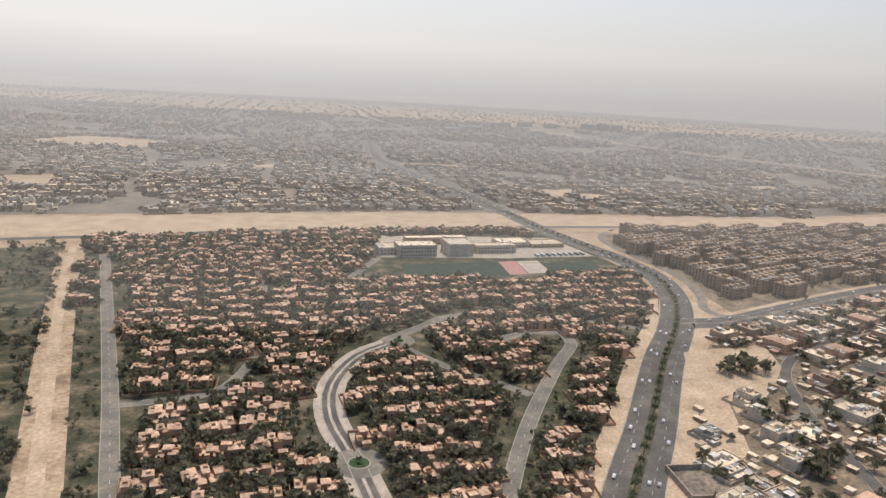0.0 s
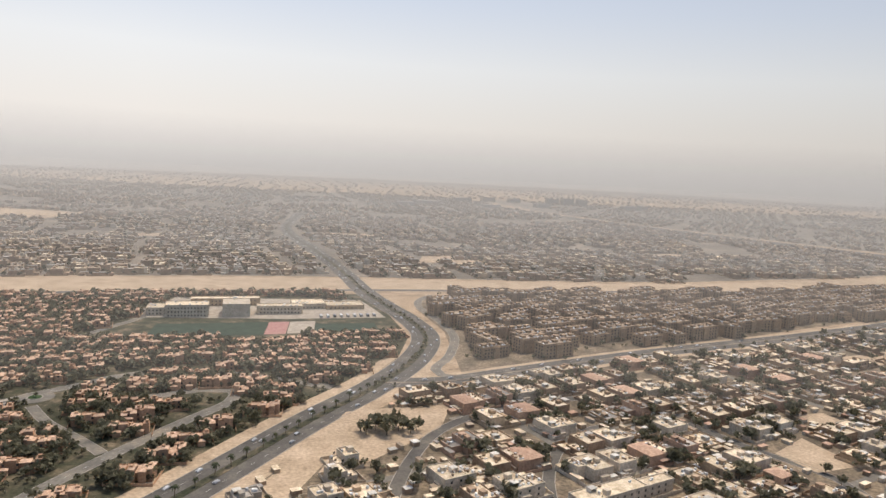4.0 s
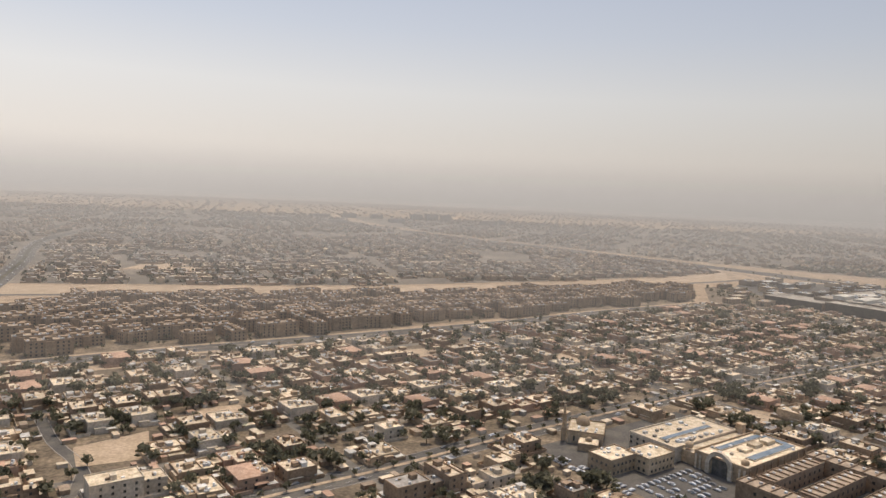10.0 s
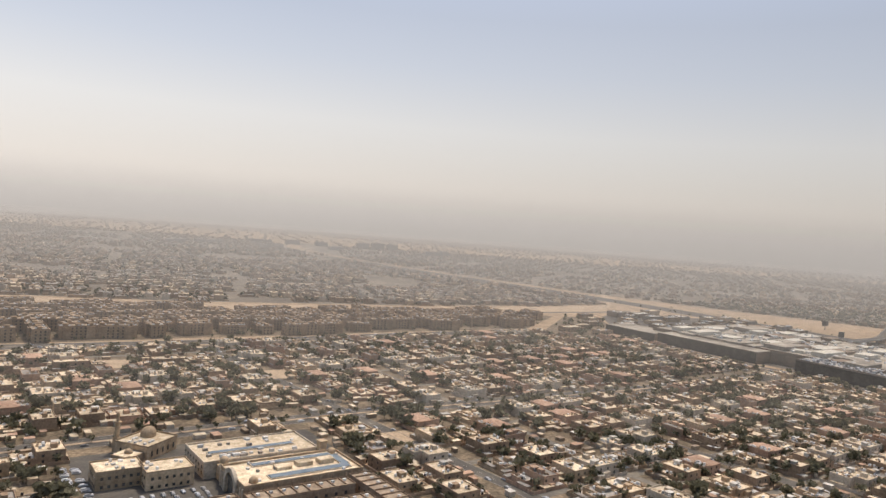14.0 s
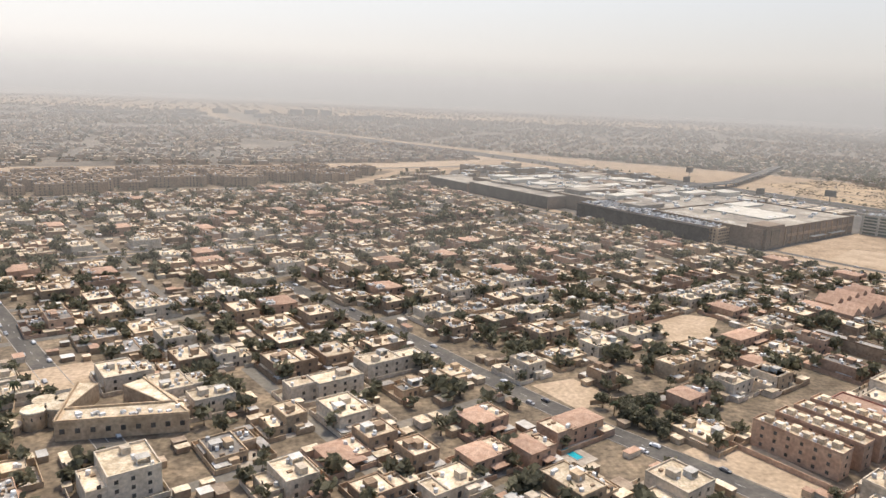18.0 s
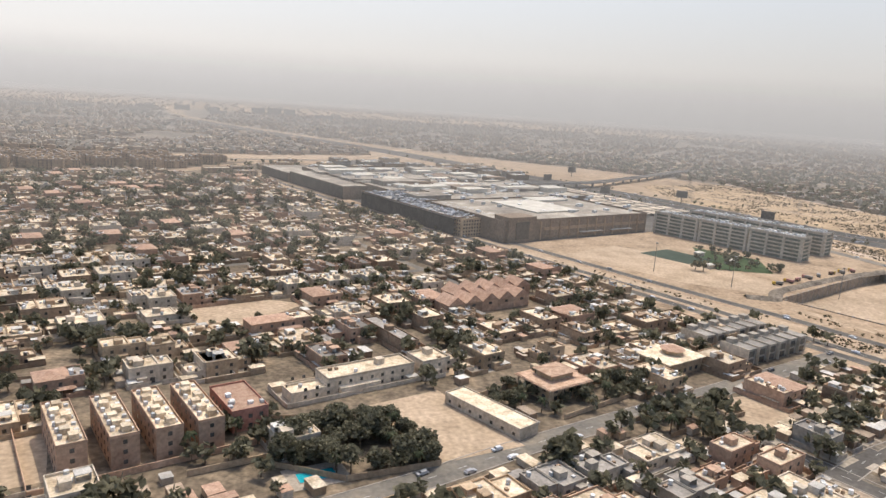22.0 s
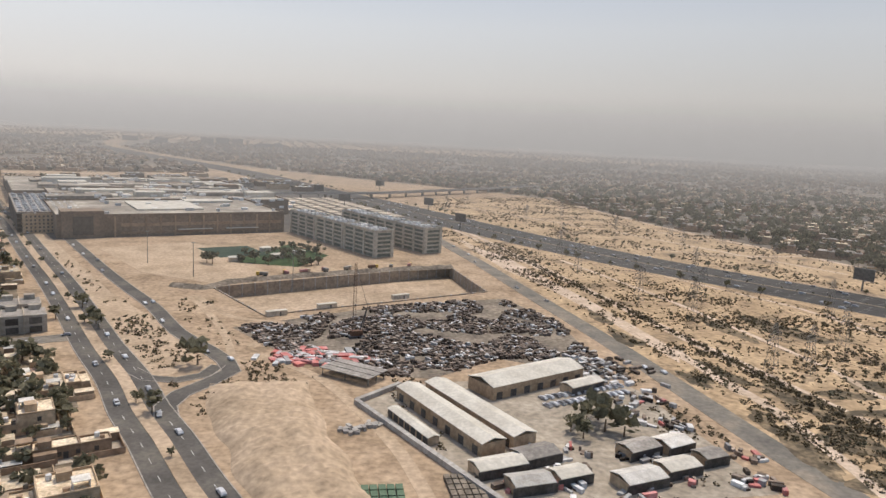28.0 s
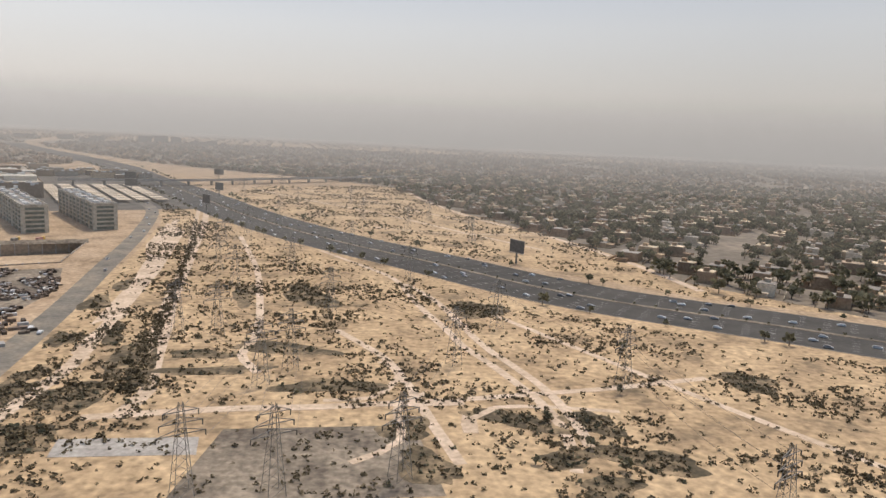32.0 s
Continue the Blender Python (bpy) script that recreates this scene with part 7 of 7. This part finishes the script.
tz = 0.05
for pts, w in (
    ([(2036, 860), (2068, 708), (2101, 551), (2123, 433), (2137, 355), (2144, 317), (2152, 279), (2154, 250)], 4),
    ([(2046, 850), (2076, 710), (2113, 506), (2133, 391), (2145, 335), (2156, 279), (2163, 246), (2161, 226)], 6),
    ([(2200, 560), (2244, 481), (2258, 446), (2268, 381), (2278, 336), (2283, 308), (2291, 284), (2298, 260), (2304, 234), (2305, 210), (2301, 185)], 4),
    ([(2225, 330), (2246, 291), (2254, 263), (2259, 237), (2263, 215), (2268, 190)], 4),
    ([(2245, 283), (2253, 273), (2250, 257), (2242, 242), (2225, 239)], 3),
    ([(2273, 212), (2273, 219), (2274, 226), (2286, 234), (2304, 235), (2330, 231)], 3),
    ([(2122, 359), (2119, 319), (2122, 288), (2130, 281)], 3),
    ([(2254, 237), (2278, 242), (2304, 248), (2332, 254), (2380, 268)], 4),
    ([(2461, 442), (2451, 539), (2435, 619), (2410, 711), (2359, 841), (2312, 1074), (2282, 1343)], 7),
    ([(2420, 150), (2370, 240), (2330, 320), (2300, 380)], 4),
    ([(2060, 1120), (2150, 980), (2250, 840), (2330, 700), (2390, 600)], 5),
    ([(2110, 1180), (2210, 1040), (2300, 880), (2350, 790)], 4),
    ([(2230, 720), (2300, 690), (2370, 690), (2412, 700)], 4),
):
    tz += 0.003
    track(pts, w, z=tz)
zone("sand_apron", ccw([(2046, 690), (2075, 640), (2106, 460), (2120, 350), (2112, 330), (2100, 420), (2085, 500), (2066, 560)]), "track_sand", 0.046, "wide apron of churned pale sand beside the service road")
trench = smooth([(2078, 680), (2107, 525), (2128, 410), (2141, 335), (2149, 285), (2157, 240)], 6)
zone("concrete_pad", ccw([(2150, 206), (2190, 208), (2192, 196), (2152, 194)]), "concrete", 0.1, "broken pale concrete pad on the sand")
zone("dark_plot", ccw([(2196, 214), (2256, 218), (2262, 172), (2190, 168)]), "dark_yard", 0.06, "dark gravelled plot on the sand")
def blot(x, y, rx, ry, yaw, seed):
    """An uneven patch outline."""
    r = random.Random(seed)
    ph = [r.uniform(0, 6.28) for _ in range(4)]
    out = []
    for k in range(36):
        a = 2 * math.pi * k / 36
        q = 1 + 0.2 * math.sin(2 * a + ph[0]) + 0.14 * math.sin(3 * a + ph[1]) + 0.09 * math.sin(5 * a + ph[2]) + 0.06 * math.sin(9 * a + ph[3])
        px, py = rx * q * math.cos(a), ry * q * math.sin(a)
        c, w = math.cos(radians(yaw)), math.sin(radians(yaw))
        out.append((x + px * c - py * w, y + px * w + py * c))
    return out


SCRUB = [(2139, 240, 15, 11, 20), (2118, 232, 6, 26, -8), (2116, 258, 5, 12, 0), (2099, 372, 6, 20, 10), (2110, 307, 6, 13, 5), (2126, 318, 6, 17, 12), (2143, 280, 6, 22, 8), (2153, 272, 4, 34, 10), (2181, 269, 19, 6, 8), (2173, 289, 14, 6, 5), (2203, 299, 24, 8, -5), (2226, 253, 20, 7, 12), (2206, 400, 12, 30, 15), (2134, 206, 14, 12, 0), (2099, 418, 5, 20, 8), (2170, 399, 7, 26, 12), (2290, 223, 16, 7, -25), (2317, 221, 9, 10, 0), (2326, 193, 15, 9, -30), (2396, 264, 14, 10, -40), (2253, 215, 9, 9, 0), (2258, 189, 7, 14, 30), (2308, 176, 9, 7, 0), (2301, 194, 9, 6, 0), (2300, 377, 20, 14, -50)]
SCRUB_B = [(1842, 364, 10, 16, -25), (1853, 325, 9, 12, 0), (1833, 377, 6, 14, -30), (1811, 423, 5, 18, -30), (1884, 300, 5, 10, 0), (1772, 455, 5, 14, -30), (1852, 421, 10, 6, 0)]
brush = Bag()
br = random.Random(83)
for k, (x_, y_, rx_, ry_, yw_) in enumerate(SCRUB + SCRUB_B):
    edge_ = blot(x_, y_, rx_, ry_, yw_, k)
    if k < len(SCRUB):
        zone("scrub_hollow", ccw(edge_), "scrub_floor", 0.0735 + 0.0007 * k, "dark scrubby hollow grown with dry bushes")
    for _ in range(int(rx_ * ry_ * (0.62 if k < len(SCRUB) else 0.3))):
        a_, b_ = x_ + br.gauss(0, 0.7) * max(rx_, ry_), y_ + br.gauss(0, 0.7) * max(rx_, ry_)
        if inside((a_, b_), edge_) or br.random() < 0.12:
            if not near_road(a_, b_, -1.0):
                brush.add(moved(br.choice(SHRUB), a_, b_, 0.06, br.uniform(0, 360), br.uniform(0.5, 1.5)), br.choice(("shrub", "shrub", "hazed_leaves")))
for _ in range(620):   # scrub lining the old trench, thickest at its near end
    q_ = br.random() ** 0.6
    p_ = trench[int(q_ * (len(trench) - 1))]
    a_ = p_[0] + br.gauss(0, 1.6 + 2.6 * q_ ** 4)
    brush.add(moved(br.choice(SHRUB), a_, p_[1] + br.uniform(-3, 3), 0.06, br.uniform(0, 360), br.uniform(0.6, 1.5)), "shrub")
brush.done("scrub", "dense low desert scrub in sandy hollows", "shrubs")
tz = 0.1
for pts, w in (([(2121, 180), (2125, 214), (2126, 238), (2127, 269), (2124, 298), (2114, 364), (2091, 491), (2047, 717)], 6), ([(2150, 222), (2174, 227), (2199, 231), (2226, 233), (2243, 236), (2275, 238)], 5), ([(2127, 621), (2163, 480), (2181, 381), (2189, 320), (2188, 289), (2198, 267)], 4), ([(2263, 440), (2279, 391), (2292, 312), (2301, 280), (2308, 253), (2311, 222), (2310, 202)], 4), ([(2304, 235), (2286, 234), (2276, 224), (2275, 212)], 3), ([(2236, 191), (2251, 206), (2251, 236), (2262, 247)], 3)):
    tz += 0.004
    track(pts, w, z=tz)
for x_, y_, s_ in ((2336, 248, 0.5), (2357, 305, 0.6), (2302, 222, 0.55), (2310, 201, 0.6), (2316, 186, 0.7), (2290, 190, 0.5)):
    tree(x_, y_, s_, True)

# earth berms, parked cars and machines along the pit
berm = smooth([(1826, 461), (1851, 456), (1870, 480), (1900, 498), (1952, 527), (2024, 560)], 5)
bw_ = []
for i_, (p_, n_) in enumerate(zip(berm, sides(berm))):
    for o_, h_ in ((-5, -0.1), (-2.5, 1.5), (0, 2.3), (2.5, 1.3), (5.5, -0.1)):
        j_ = 1 + 0.5 * noise.noise((p_[0] * 0.1 + o_, p_[1] * 0.1, 3.0))
        bw_.append((p_[0] + n_[0] * (o_ + 7), p_[1] + n_[1] * (o_ + 7), h_ * j_))
tagged(new("earth_berm", mesh_of("earth_berm", (np.array(bw_), [(5 * i + k, 5 * i + k + 1, 5 * i + k + 6, 5 * i + k + 5) for i in range(len(berm) - 1) for k in range(4)]), ["dark_yard"])), "long ridge of dug-out dark earth beside the excavation", "earth bank", kind="structure")
for k in range(8):
    t_ = 0.35 + 0.6 * k / 8
    p_, n_ = berm[int(t_ * (len(berm) - 1))], sides(berm)[int(t_ * (len(berm) - 1))]
    put("tipper_truck", [("cab", br.choice(("court_red", "white_wall", "yellow_paint")), box(3.4, 0, 0.7, 2.0, 2.3, 2.2)), ("tipper_body", br.choice(("court_red", "rust_steel", "yellow_paint", "steel")), box(-0.9, 0, 1.2, 5.8, 2.4, 1.7)), ("chassis", "dark_metal", box(0.4, 0, 0.6, 8.0, 1.6, 0.5))] + [("wheel", "tyre", (lambda v_, f_: (v_[:, [0, 2, 1]] + (wx_, wy_, 0.5), f_))(*drum(0, 0, 0, 0.5, 0.5, 0.35, 10))) for wx_ in (-2.6, -1.4, 3.2) for wy_ in (-1.15, 0.8)], p_[0] + n_[0] * 18, p_[1] + n_[1] * 18, br.uniform(0, 180), "dusty tipper truck parked on the building site", "truck", "site trucks")

PY = []
for k in range(1):
    py = [("tower", "steel", lattice(25, 5.0, 1.0, 9))]
    for z_, l_ in ((16.5, 6.2), (19.5, 5.4), (22.5, 4.4)):
        py.append(("cross_arm", "steel", joined([strut((-l_, 0, z_), (l_, 0, z_), 0.1), strut((-l_, 0, z_), (0, 0, z_ + 1.6), 0.08), strut((l_, 0, z_), (0, 0, z_ + 1.6), 0.08)])))
        for s in (-1, 1):
            py.append(("insulator", "dark_metal", strut((s * l_, 0, z_ - 1.5), (s * l_, 0, z_), 0.12)))
    p0_ = build("power_pylon", py, "steel lattice electricity pylon on the sand", "pylon", "power pylons")
    p0_.matrix_basis = at(2201, 255, 30)
LINES_P = [[(2194, 173), (2201, 255), (2154, 320), (2141, 465), (2125, 560)], [(2217, 173), (2210, 271), (2172, 318), (2160, 422), (2130, 640)], [(2250, 182), (2276, 281), (2220, 361), (2188, 470), (2149, 700)], [(2342, 150), (2340, 256), (2304, 339), (2265, 440), (2225, 560)], [(2400, 640), (2344, 747), (2305, 800), (2211, 942), (2101, 1100)], [(2330, 620), (2276, 700), (2230, 775), (2149, 880), (2060, 1010)]]
wire = Bag()
for row_ in LINES_P:
    for x_, y_ in row_:
        if (x_, y_) != (2201, 255):
            copy_thing(p0_, at(x_, y_, 30))
    for (xa, ya), (xb, yb) in zip(row_[:-1], row_[1:]):
        for l_, z_ in ((6.2, 15.0), (-6.2, 15.0), (4.4, 21.0), (-4.4, 21.0)):
            ox_, oy_ = l_ * math.cos(radians(30)), l_ * math.sin(radians(30))
            pts_ = [(xa + (xb - xa) * k / 6 + ox_, ya + (yb - ya) * k / 6 + oy_, z_ - 3.0 * 4 * (k / 6) * (1 - k / 6)) for k in range(7)]
            for a_, b_ in zip(pts_[:-1], pts_[1:]):
                wire.add(strut(a_, b_, 0.025), "dark_metal")
wire.done("power_lines", "sagging power cables between the pylons", "cables")


def billboard(x, y, yaw, w=16, h=9, tall=9):
    put("billboard", [("panel", "dark_metal", box(0, 0, tall, w, 0.8, h)), ("frame", "steel", joined([box(0, 0, tall - 0.4, w + 0.6, 1.0, 0.4), box(0, 0, tall + h, w + 0.6, 1.0, 0.4)])), ("pole", "steel", drum(0, 0, 0, 0.8, 0.7, tall, 10)), ("catwalk", "steel", box(0, -0.9, tall - 0.9, w, 1.0, 0.15))], x, y, yaw, "large dark roadside billboard on a single pole", "billboard", "billboards")


for x_, y_, yaw_ in ((2352, 528, -60), (1868, 1130, 20), (1915, 990, 10), (2032, 985, -40), (2056, 805, -50), (1965, 1300, 10)):
    billboard(x_, y_, yaw_)
for x_, y_ in ((1834, 497), (1905, 470), (1790, 540)):
    put("light_mast", [("pole", "steel", drum(0, 0, 0, 0.3, 0.18, 24, 8)), ("lamp_ring", "steel", drum(0, 0, 23.6, 1.2, 1.2, 0.5, 10))], x_, y_, 0, "tall steel floodlight mast", "street lamp", "light masts")

# ---------------------------------------------------------------- far office towers
for k, (x_, y_, w_, d_, h_) in enumerate(((1110, 3660, 60, 40, 28), (1188, 3650, 62, 40, 33), (1262, 3640, 50, 40, 31), (1440, 3390, 90, 40, 20), (1496, 3385, 36, 40, 25), (620, 3500, 90, 50, 18), (760, 3600, 70, 40, 22), (900, 3620, 60, 40, 20), (430, 3200, 120, 60, 12), (330, 3000, 80, 50, 14), (980, 3300, 70, 50, 16), (700, 3100, 100, 40, 12))):
    put("office_tower", block(w_, d_, h_, "grey_wall", "grey_roof", 8, 10, 5, 3, 90 + k), x_, y_, 15, "hazy grey office block on the horizon", "office building", "far offices")

# ---------------------------------------------------------------- cars
carp = [("body", "car_paint", joined([box(0, 0, 0.35, 4.6, 1.8, 0.55), moved((np.array([(-2.1, -0.85, 0.9), (1.3, -0.85, 0.9), (1.3, 0.85, 0.9), (-2.1, 0.85, 0.9), (-1.6, -0.7, 1.45), (0.6, -0.7, 1.45), (0.6, 0.7, 1.45), (-1.6, 0.7, 1.45)]), [(0, 1, 5, 4), (1, 2, 6, 5), (2, 3, 7, 6), (3, 0, 4, 7), (4, 5, 6, 7), (3, 2, 1, 0)]), 0, 0)])), ("windscreen", "glass", (np.array([(1.32, -0.75, 0.95), (1.32, 0.75, 0.95), (0.68, 0.65, 1.42), (0.68, -0.65, 1.42)]), [(0, 1, 2, 3)]))]
for sx_ in (-1.4, 1.4):
    for sy_ in (-0.85, 0.85):
        carp.append(("wheel", "tyre", (lambda v_, f_: (v_[:, [0, 2, 1]] * (1, 1, 1) + (sx_, sy_ - 0.1, 0.33), f_))(*drum(0, 0, 0, 0.33, 0.33, 0.2, 10))))
car0 = build("car", carp, "parked or driving saloon car in dusty paint", "car", "cars on the roads")
car0.matrix_basis = at(1409, 236, -57)
vr = random.Random(99)
car_bag = Bag()
flat_car = joined([s_ for n_, m_, s_ in carp if n_ in ("body",)])


CARS = [0]


def car_at(x, y, yaw, near):
    if near and CARS[0] < 48:
        CARS[0] += 1
        copy_thing(car0, at(x, y, yaw, 0.1))
    else:
        car_bag.add(moved(flat_car, x, y, 0.05, yaw), "car_paint_many")


def drive(line, offs, gap, near, ymax=1e9, seed=0):
    seg = np.linalg.norm(np.diff(line, axis=0), axis=1)
    s_ = np.r_[0, np.cumsum(seg)]
    nrm = sides(line)
    for off in offs:
        d_ = vr.uniform(5, gap)
        while d_ < s_[-1]:
            i = int(np.clip(np.searchsorted(s_, d_), 1, len(line) - 1))
            p = line[i - 1] + (line[i] - line[i - 1]) * (d_ - s_[i - 1]) / max(seg[i - 1], 1e-6) + nrm[i] * off
            yaw = math.degrees(math.atan2(*(line[i] - line[i - 1])[::-1]))
            if p[1] < ymax and p[1] > 60:
                car_at(p[0], p[1], yaw + (180 if off > 0 else 0), near(p))
            d_ += gap * vr.uniform(0.4, 1.7)


drive(v2_line, (-5.0, 3.0), 45, lambda p: True)
drive(e_line, (-4.4, 3.0), 50, lambda p: True)
drive(b_line, (-6.5, 6.5), 75, lambda p: p[1] < 340)
drive(b2_line, (-2.5, 2.5), 90, lambda p: p[1] < 340)
drive(art_a, (-11.5, -6.5, 6.5, 11.5), 62, lambda p: p[1] < 340)
drive(cross_line, (-6.5, 6.5), 48, lambda p: False)
drive(up_line, (-6.5, 6.5), 40, lambda p: p[1] < 430)
drive(h_line, (-33, -28.5, -23.5, -17.5, -11.7, -7, 7, 11.7, 17.5, 23.5, 28.5, 33), 95, lambda p: 300 < p[1] < 420, 1100)
drive(v1_line, (-4.2, 4.2), 40, lambda p: p[1] < 340)
drive(g_line, (-3, 3), 110, lambda p: p[1] < 400)
for k in range(90):   # cars parked by the neighbourhood mall and the depot
    x_, y_ = uv(933 + (k % 2) * 6 + vr.uniform(-0.3, 0.3), -20 - (k // 2) * 2.9) if k < 44 else uv(946 + (k % 10) * 5.2 + vr.uniform(-0.4, 0.4), -78 - ((k - 44) // 10) * 6.5)
    if vr.random() < 0.7:
        car_at(x_, y_, GRID + (0 if k < 44 else 90), False)
for k in range(26):
    car_at(2030 + (k % 13) * 3.2, 270 + (k // 13) * 8 + (k % 13) * 1.4, 120, False)
for k in range(420):   # cars on the mall roof and grounds
    a_, b_ = vr.uniform(-30, 18), vr.uniform(-185, -15)
    x_, y_ = site(bx, by, GRID)(round(a_ / 6) * 6, round(b_ / 2.8) * 2.8)
    car_bag.add(moved(flat_car, x_, y_, 17.7, GRID), "car_paint_many")
car_bag.done("distant_cars", "small cars on the roads and parking decks", "cars")

# ---------------------------------------------------------------- planting along the roads
for line_, off_, gap_, kind_ in ((art_a, 0.0, 14, "palm"), (up_line, 0.0, 13, "tree"), (b_line, 0.0, 60, "tree"), (cross_line, -13, 26, "tree")):
    L_ = np.r_[0, np.cumsum(np.linalg.norm(np.diff(line_, axis=0), axis=1))]
    n_ = sides(line_)
    d_ = 6.0
    while d_ < L_[-1]:
        x_, y_ = np.interp(d_, L_, line_[:, 0] + n_[:, 0] * off_), np.interp(d_, L_, line_[:, 1] + n_[:, 1] * off_)
        if kind_ == "palm" and y_ < 560:
            palm(x_, y_, vr.uniform(0.8, 1.1))
        elif y_ < 1100:
            far_tree(x_, y_, vr.uniform(0.5, 0.85))
        d_ += gap_ * vr.uniform(0.8, 1.25)
hl = np.r_[0, np.cumsum(np.linalg.norm(np.diff(h_line, axis=0), axis=1))]
for d_ in np.arange(0, hl[-1], 9.0):
    for off_ in (0.0, 41.0, -41.0):
        if off_ == 0.0 or vr.random() < 0.3:
            i = min(len(h_line) - 1, int(np.searchsorted(hl, d_)))
            p_ = h_line[i] + sides(h_line)[i] * (off_ + vr.uniform(-1, 1))
            if 100 < p_[1] < 1600:
                far_tree(p_[0], p_[1], vr.uniform(0.15, 0.3) if off_ == 0.0 else vr.uniform(0.5, 1.1))

tree_bag.done("trees_far", "many dark green trees between the houses", "trees")

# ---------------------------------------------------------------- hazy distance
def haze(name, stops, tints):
    """Glowing see-through material that imitates haze, its opacity and tint set by height."""
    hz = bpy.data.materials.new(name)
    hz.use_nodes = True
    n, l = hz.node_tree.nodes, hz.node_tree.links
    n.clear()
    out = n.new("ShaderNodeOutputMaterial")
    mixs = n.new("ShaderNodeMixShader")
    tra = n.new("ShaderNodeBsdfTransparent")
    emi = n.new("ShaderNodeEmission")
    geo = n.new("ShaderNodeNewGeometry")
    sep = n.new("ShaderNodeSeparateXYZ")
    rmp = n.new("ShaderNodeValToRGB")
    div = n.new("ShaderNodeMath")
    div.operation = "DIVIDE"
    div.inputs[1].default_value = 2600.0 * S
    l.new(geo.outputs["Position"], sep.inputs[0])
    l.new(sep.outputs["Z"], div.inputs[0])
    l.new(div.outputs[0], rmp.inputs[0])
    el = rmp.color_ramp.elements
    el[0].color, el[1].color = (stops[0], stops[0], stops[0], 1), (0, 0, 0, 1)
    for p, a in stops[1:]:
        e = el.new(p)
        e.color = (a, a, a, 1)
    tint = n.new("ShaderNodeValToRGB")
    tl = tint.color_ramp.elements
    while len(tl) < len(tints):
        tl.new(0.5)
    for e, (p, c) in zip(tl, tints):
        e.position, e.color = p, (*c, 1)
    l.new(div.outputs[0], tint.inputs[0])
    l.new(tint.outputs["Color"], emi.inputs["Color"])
    # painted brightness falloff: the glow weakens along +x
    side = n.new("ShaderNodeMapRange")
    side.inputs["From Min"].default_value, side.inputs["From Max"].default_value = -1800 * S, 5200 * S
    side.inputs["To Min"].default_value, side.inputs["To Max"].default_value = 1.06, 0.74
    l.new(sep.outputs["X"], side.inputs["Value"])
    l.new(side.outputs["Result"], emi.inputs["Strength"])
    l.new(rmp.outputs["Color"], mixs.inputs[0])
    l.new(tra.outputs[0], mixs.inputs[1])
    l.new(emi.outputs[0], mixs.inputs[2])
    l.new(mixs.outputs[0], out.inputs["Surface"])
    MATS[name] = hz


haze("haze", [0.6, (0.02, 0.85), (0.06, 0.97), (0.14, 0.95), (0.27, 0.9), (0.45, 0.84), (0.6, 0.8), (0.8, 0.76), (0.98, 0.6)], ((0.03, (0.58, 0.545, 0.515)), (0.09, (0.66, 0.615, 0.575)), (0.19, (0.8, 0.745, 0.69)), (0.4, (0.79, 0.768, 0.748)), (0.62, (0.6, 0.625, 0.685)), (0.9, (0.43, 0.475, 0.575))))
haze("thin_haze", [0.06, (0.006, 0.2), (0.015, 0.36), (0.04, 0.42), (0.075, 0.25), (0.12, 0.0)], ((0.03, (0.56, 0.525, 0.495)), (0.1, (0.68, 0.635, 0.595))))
an = 48
# glowing arcs stand in for the haze in front of the horizon
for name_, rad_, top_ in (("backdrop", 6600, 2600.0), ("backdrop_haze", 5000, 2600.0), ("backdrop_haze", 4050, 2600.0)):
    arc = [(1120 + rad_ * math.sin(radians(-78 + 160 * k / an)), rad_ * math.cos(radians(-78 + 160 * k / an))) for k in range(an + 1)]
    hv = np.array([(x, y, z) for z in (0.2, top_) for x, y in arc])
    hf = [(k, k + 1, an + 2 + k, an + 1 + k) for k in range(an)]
    tagged(new(name_, mesh_of(name_, (hv, hf), ["haze" if rad_ == 6600 else "thin_haze"])), "pale glowing sheet painted as haze along the horizon", "sky", kind="structure")

# added glowing sheets that imitate haze, fading to nothing at the ground and with height
haze("far_haze_glow", [0.0, (0.004, 0.13), (0.012, 0.24), (0.035, 0.22), (0.08, 0.0)], ((0.03, (0.54, 0.503, 0.47)), (0.1, (0.6, 0.56, 0.52))))
haze("near_haze_glow", [0.0, (0.004, 0.06), (0.012, 0.12), (0.035, 0.12), (0.08, 0.0)], ((0.03, (0.5, 0.455, 0.41)), (0.1, (0.55, 0.51, 0.465))))
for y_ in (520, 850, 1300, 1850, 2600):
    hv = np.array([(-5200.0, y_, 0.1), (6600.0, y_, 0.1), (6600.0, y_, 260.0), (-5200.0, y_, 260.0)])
    tagged(new("backdrop_haze", mesh_of("backdrop_haze", (hv, [(0, 1, 2, 3)]), ["near_haze_glow" if y_ < 1000 else "far_haze_glow"])), "faintly glowing sheet imitating haze over the far districts", "sky", kind="structure")
